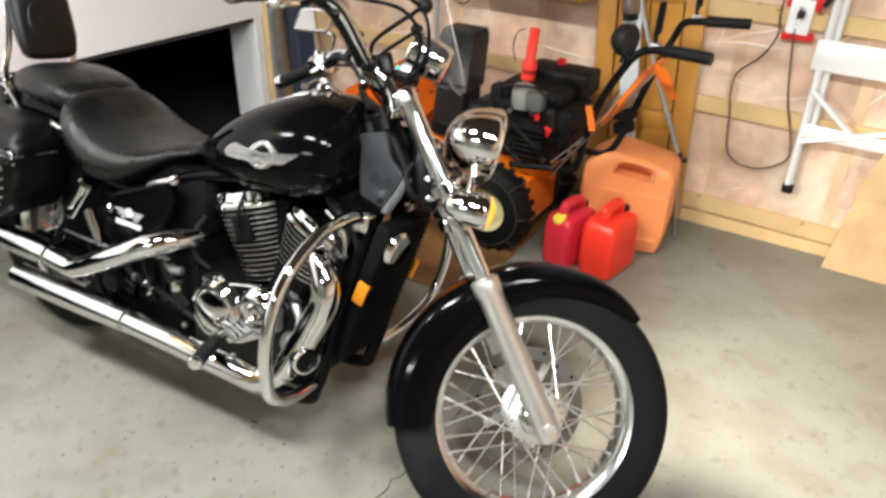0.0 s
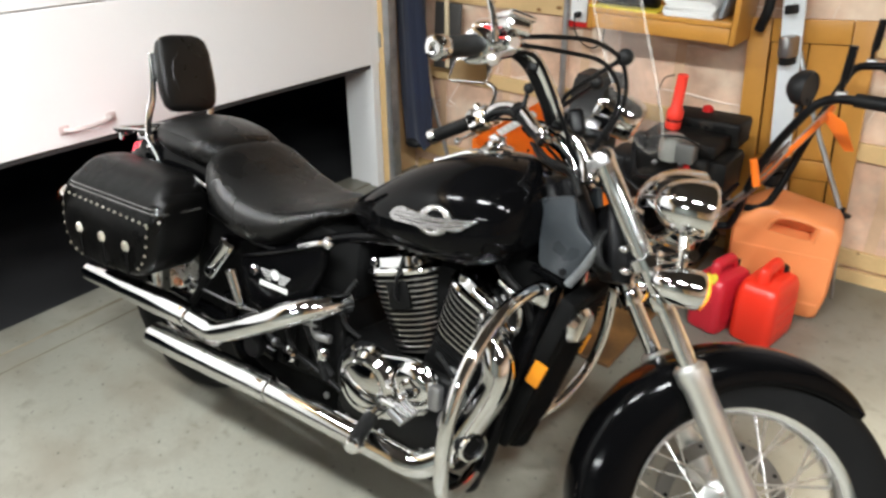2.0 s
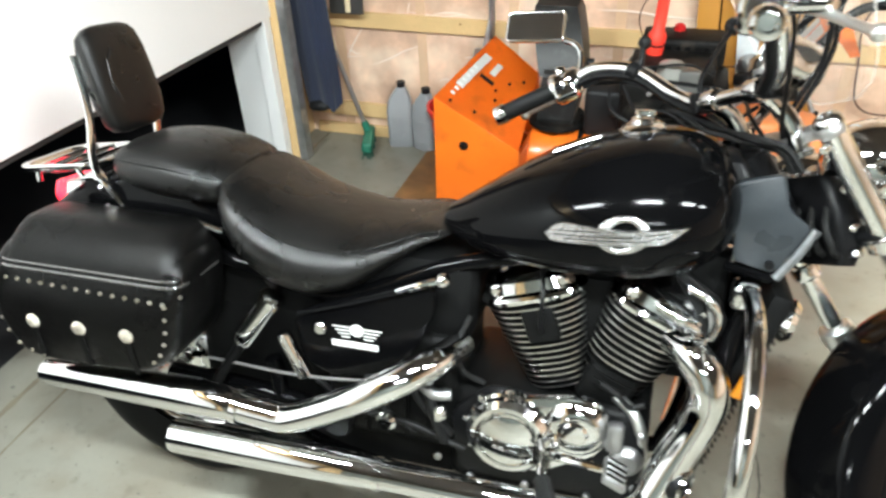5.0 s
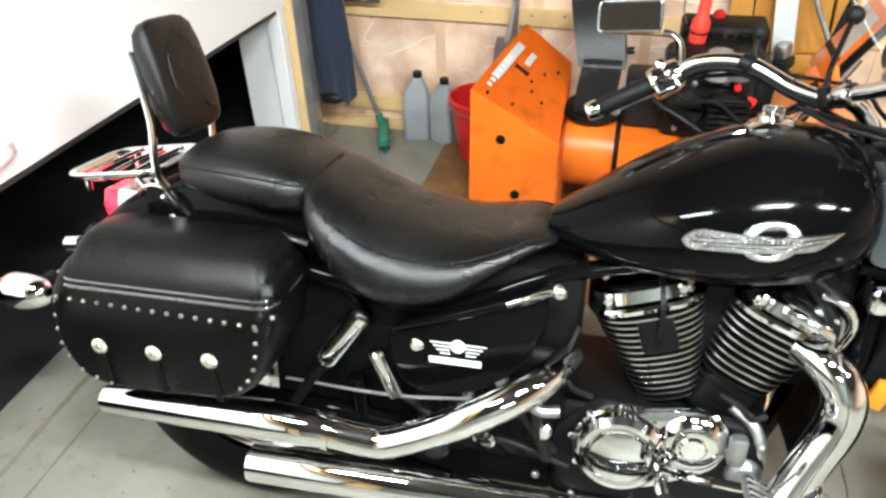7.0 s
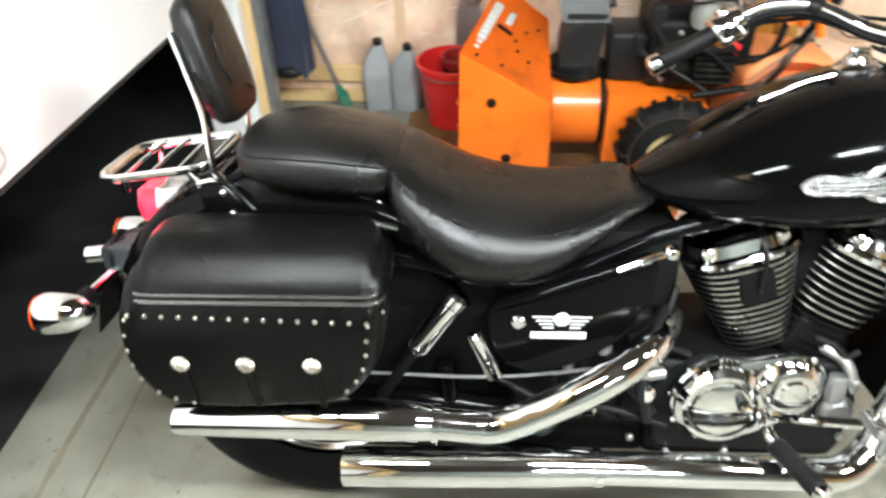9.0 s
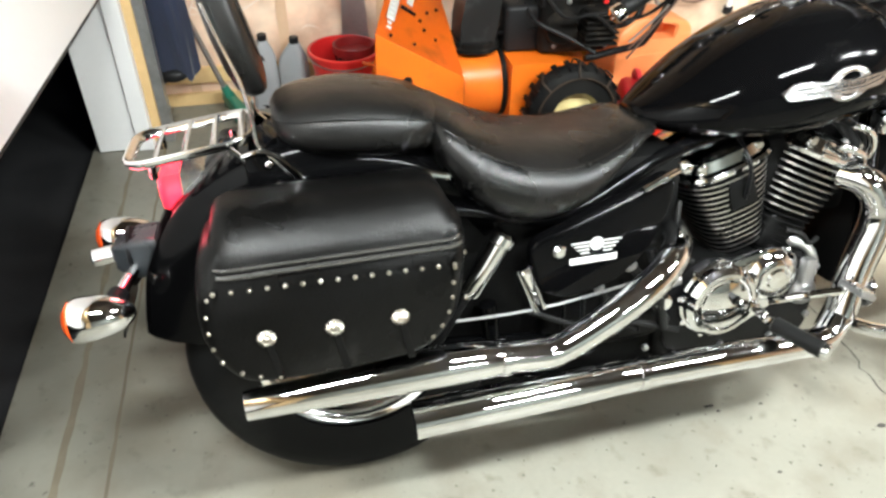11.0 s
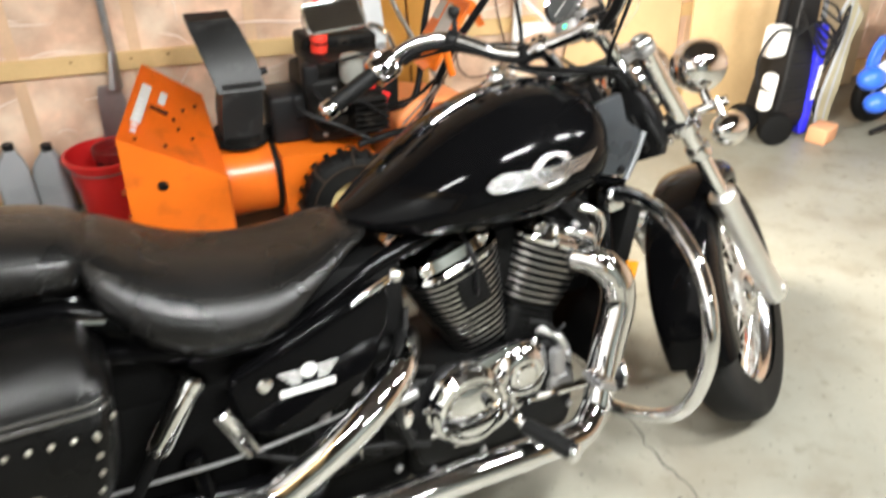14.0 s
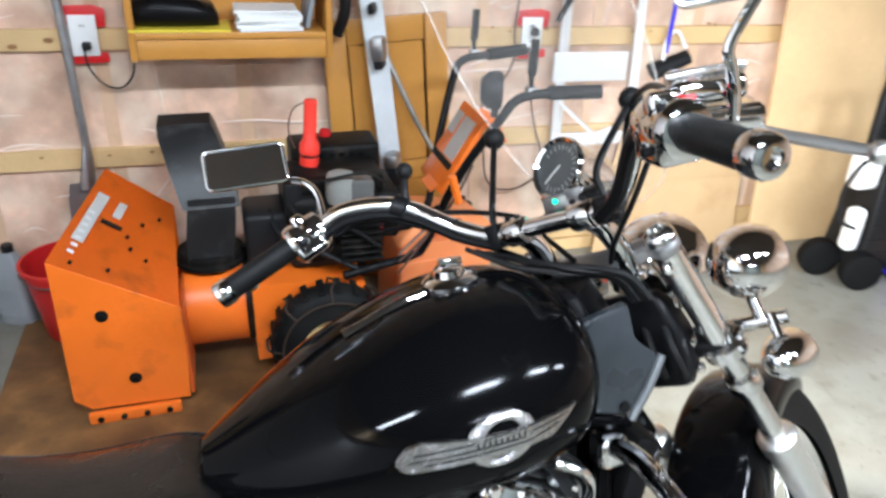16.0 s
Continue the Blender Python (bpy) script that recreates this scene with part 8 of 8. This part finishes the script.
wpart("handle", tube([(0.93, 2.95, 0.45), (0.925, 2.95, 0.72), (0.95, 2.95, 0.82), (1.0, 2.95, 0.845), (1.06, 2.95, 0.80), (1.08, 2.95, 0.55), (1.07, 2.95, 0.40)], 0.022, 12), BLACKPLASTIC, vac, "black loop handle")
wpart("hose", tube([(0.94, 2.86, 0.50), (0.80, 2.84, 0.52), (0.735, 2.84, 0.42), (0.76, 2.84, 0.30), (0.88, 2.85, 0.24)], 0.006, 8), BLACKPLASTIC, vac, "thin black hose loop")
for k in range(5):
    wpart("hose", tube([(0.92, 2.85, 0.48 + 0.03 * k), (1.02, 2.835, 0.54 - 0.02 * k), (1.12, 2.84, 0.50 - 0.03 * k), (1.20, 2.86, 0.40 + 0.03 * k)], 0.006, 8), BLACKPLASTIC, vac, "thin black hose")
wpart("lance", tube([(1.24, 2.93, 0.03), (1.25, 2.99, 0.40), (1.27, 3.06, 0.72)], [0.015, 0.014, 0.013], 12), GREYPLASTIC, vac, "grey lance tube")
OLIVEHOSE = material("pale_hose", (0.30, 0.27, 0.18), 0.35, 0.0, 0.2, coat=0.5)
for k in range(6):
    dx = 0.018 * k
    wpart("coiled_hose", tube([(1.17 + dx, 2.87, 0.52 + 0.03 * (k % 3)), (1.20 + dx, 2.85, 0.64 - 0.02 * k), (1.225 + 0.6 * dx, 2.86, 0.42), (1.17 + dx, 2.84, 0.22 + 0.02 * (k % 2)), (1.19 + 0.8 * dx, 2.85, 0.08 + 0.012 * k), (1.23 + 0.5 * dx, 2.86, 0.02)], 0.0075, 8), OLIVEHOSE if k % 3 else GREYPLASTIC, vac, "pale coiled hose")

for k, (x0, x1, z1, mt_) in enumerate(((1.30, 1.27, 0.78, GREYPLASTIC), (1.345, 1.30, 0.66, CREAM), (1.36, 1.35, 0.95, BLACKPLASTIC))):
    st_ = at_base("pole", ("grey metal pole leaning on the wall", "pale wooden stick leaning on the wall", "black pole leaning on the wall")[k], "pole", (x0, 3.0, 0.001))
    wpart("shaft", tube([(x0, 3.0, 0.008), (x1, 3.31, z1)], 0.011, 10, smooth=False), mt_, st_)
for k in range(4):
    wpart("strap", tube([(1.05, 2.86, 0.62 - 0.03 * k), (1.12 + 0.02 * k, 2.84, 0.58 - 0.05 * k), (1.20, 2.85, 0.44 + 0.05 * k), (1.16, 2.86, 0.30 + 0.03 * k)], 0.005, 6), BLACKPLASTIC, vac)

# blue toy motorbike
toy = at_base("toy_motorbike", "blue child's motorbike with a white flash", "toy motorbike", (1.75, 2.85, 0.001))
TW = Matrix.Translation
for x, r in ((1.58, 0.15), (2.14, 0.15)):
    pr = []
    for k in range(9):
        a = math.pi * k / 8
        pr.append((r - 0.055 + 0.055 * math.sin(a) ** 0.6, -0.035 * math.cos(a)))
    wpart("wheel", lathe(pr, TW((x, 2.85 + (x - 1.48) * 0.15, r)) @ YUP, 32, close=False), RUBBER, toy, "small black tyre")
    wpart("wheel_disc", lathe([(0, -0.02), (r - 0.055, -0.02), (r - 0.055, 0.02), (0, 0.02)], TW((x, 2.85 + (x - 1.48) * 0.15, r)) @ YUP, 24), GREYPLASTIC, toy)
wpart("fairing", loft([oval(x, w, top, bot, 20, 2.4, 2.84 + (x - 1.5) * 0.15) for x, w, top, bot in ((1.56, 0.02, 0.56, 0.46), (1.60, 0.06, 0.62, 0.34), (1.67, 0.095, 0.63, 0.22), (1.78, 0.10, 0.58, 0.16), (1.95, 0.09, 0.56, 0.24), (2.15, 0.05, 0.60, 0.46), (2.22, 0.02, 0.62, 0.56))]), BLUEP, toy, "glossy blue fairing", 60)
wpart("flash", plate([(1.600, 0.595), (1.645, 0.635), (1.690, 0.60), (1.695, 0.49), (1.655, 0.42), (1.615, 0.46)], 0.004, Matrix.Translation((0, 2.752, 0)) @ UPX, 0.001), WHITEMARK, toy, "white flash")
for c, r in (((1.335, 2.74, 0.285), 0.062), ((1.41, 2.73, 0.165), 0.058)):
    bt = at_base("boxing_pad", "bright blue rounded pad with white cuff", "pad", (c[0], c[1], 0.001), "blue pads")
    wpart("pad_body", ball(c, r, (1.15, 0.9, 0.85), 24), BRIGHTBLUE, bt)
    wpart("cuff", rod((c[0] + 0.05, c[1], c[2] + 0.01), (c[0] + 0.13, c[1] + 0.01, c[2] + 0.05), 0.042, 0.036, 20, bev=0.006), OUTLETWHITE, bt)
wpart("handlebar", tube([(1.47, 2.70, 0.70), (1.50, 2.84, 0.72), (1.50, 2.98, 0.72)], 0.014, 10), BLACKPLASTIC, toy)
wpart("front_fork", tube([(1.48, 2.79, 0.16), (1.50, 2.78, 0.40), (1.53, 2.80, 0.66)], 0.016, 10), BLACKPLASTIC, toy)
wpart("number_board", box(0.03, 0.10, 0.09, Matrix.Translation((1.53, 2.80, 0.655)) @ Matrix.Rotation(radians(-15), 4, "Y"), 0.01, 2), BLACKPLASTIC, toy)
wpart("toy_seat", box(0.30, 0.12, 0.06, Matrix.Translation((1.92, 2.90, 0.60)), 0.02, 3), BLACKPLASTIC, toy)
wpart("toy_engine", box(0.20, 0.13, 0.16, Matrix.Translation((1.70, 2.80, 0.17)), 0.02, 2), ENGBLACK, toy)
wpart("side_rail", tube([(1.42, 2.72, 0.02), (1.62, 2.70, 0.08), (1.80, 2.71, 0.16)], 0.012, 8), BLACKPLASTIC, toy)
for k, (p, q, r, mt_) in enumerate((((1.45, 2.76, 0.36), (1.56, 2.77, 0.50), 0.016, OUTLETWHITE), ((1.47, 2.75, 0.30), (1.575, 2.755, 0.40), 0.013, CHROME), ((1.44, 2.78, 0.44), (1.53, 2.80, 0.58), 0.011, CHROME), ((1.49, 2.77, 0.46), (1.53, 2.77, 0.56), 0.020, OLIVEHOSE), ((1.52, 2.75, 0.22), (1.58, 2.75, 0.31), 0.018, OUTLETWHITE))):
    wpart(("fork_guard", "brake_tube", "fork_tube", "frame_tube", "peg_cover")[k], rod(p, q, r, r * 0.9, 14, bev=0.003), mt_, toy, ("white fork guard", "bright metal tube", "bright metal fork tube", "pale frame tube", "white peg cover")[k])
wpart("front_guard", loft([[Vector((x, y, z)) for x, y in rounded([(xc - 0.03, 2.77), (xc + 0.03, 2.77), (xc + 0.03, 2.80), (xc - 0.03, 2.80)], 0.008, 3)] for xc, z in ((1.375, 0.30), (1.37, 0.36), (1.385, 0.42), (1.41, 0.455))]), BRIGHTBLUE, toy, "bright blue front guard")
for k in range(3):
    wpart("toy_cable", tube([(1.50, 2.76, 0.68), (1.46 - 0.012 * k, 2.74, 0.58), (1.49 + 0.02 * k, 2.74, 0.46 - 0.03 * k), (1.58, 2.75, 0.36 - 0.02 * k)], 0.005, 8), BLACKPLASTIC, toy)
hbs = at_base("hanging_belt", "black belt hanging on the wall", "belt", (1.98, 3.36, 0.6))
wpart("strap", tube([(1.98, 3.36, 0.55), (2.0, 3.36, 0.9), (2.01, 3.37, 1.3)], 0.02, 8, flat=0.3), BLACKPLASTIC, hbs)

# cracks, grit and stains on the floor
ck = material("crack_dark", (0.05, 0.045, 0.04), 0.9)
cr_ = bmesh.new()
pts_ = [(-0.715, 1.95), (-0.708, 1.80), (-0.714, 1.648), (-0.728, 1.537), (-0.715, 1.445), (-0.727, 1.342), (-0.733, 1.227), (-0.730, 1.129), (-0.735, 0.9), (-0.745, 0.7), (-0.73, 0.4), (-0.74, 0.0), (-0.73, -0.5)]
line = []
for a, b_ in zip(pts_, pts_[1:]):
    for k in range(5):
        f = k / 5
        line.append((a[0] + (b_[0] - a[0]) * f + random.uniform(-0.007, 0.007), a[1] + (b_[1] - a[1]) * f + random.uniform(-0.004, 0.004)))
vsl = [(cr_.verts.new((x - w, y, 0.0006)), cr_.verts.new((x + w, y, 0.0006))) for (x, y) in line for w in (random.uniform(0.0010, 0.0030),)]
for (a, b_), (c, d) in zip(vsl, vsl[1:]):
    cr_.faces.new((a, b_, d, c))
crack = part("crack", cr_, ck, floor)
gr = bmesh.new()
for k in range(46):
    x, y = random.gauss(-1.15, 0.25), random.gauss(1.25, 0.12)
    if k > 26:
        x, y = random.uniform(-2.3, 0.6), random.uniform(0.6, 2.9)
    s = random.uniform(0.0015, 0.0045)
    box(s * random.uniform(0.8, 1.8), s, s * 0.4, Matrix.Translation((x, y, s * 0.2)) @ Matrix.Rotation(random.uniform(0, 3), 4, "Z"), 0, 1, gr)
for x0, y0, x1, y1 in ((-1.020, 1.201, -0.888, 1.196), (-1.024, 1.158, -0.884, 1.156)):
    part("scratch", box2((x0, y0 - 0.0008, 0.0), (x1, y1 + 0.0008, 0.0007)), ck, floor)
for x, y, r in ((-0.799, 1.390, 0.008), (-0.757, 1.394, 0.005), (-1.160, 1.525, 0.005), (-1.150, 1.507, 0.004), (-1.039, 1.507, 0.004), (-1.104, 1.324, 0.004), (-1.171, 1.525, 0.005)):
    lathe([(r, 0), (r * 0.8, 0.0008), (0, 0.001)], Matrix.Translation((x, y, 0.0002)) @ Matrix.Diagonal((1.4, 0.8, 1, 1)), 9, gr)
grit = tagged(part("grit", gr, ck, None), "loose dark grit on the concrete floor", "grit", kind="stuff")
# dusty joints near the door
JOINT = material("joint_dust", (0.175, 0.150, 0.105), 0.9, 0.0, 0.35, scale=5, dirt=(0.10, 0.085, 0.06), dirt_amount=0.5, dirt_scale=7)
rj = random.Random(8)
for x, w in ((-2.632, 0.010), (-2.526, 0.005)):
    bj, last = bmesh.new(), None
    for k in range(141):
        y = WY0 + (WY1 - WY0) * k / 140
        a, b_ = bj.verts.new((x - w * rj.uniform(0.3, 1.2), y, 0.0007)), bj.verts.new((x + w * rj.uniform(0.3, 1.2), y, 0.0007))
        if last:
            bj.faces.new((last[0], last[1], b_, a))
        last = (a, b_)
    part("joint", bj, JOINT, floor)

# things on the strapping hang level with it; the snow blower stands a little nearer
for ob in list(scene.objects):
    kind_ = ob.name.split(".")[0]
    if ob.parent is None and kind_ in ("wall_outlet", "power_cord", "step_ladder", "paint_brush", "hand_brush", "wall_shelf", "bag", "notepad", "paper_stack", "book"):
        ob.matrix_basis = LEVEL @ ob.matrix_basis
    if ob.parent is None and kind_ in ("snow_blower", "flashlight"):
        ob.matrix_basis = Matrix.Translation((0.013, -0.012, 0.0)) @ ob.matrix_basis
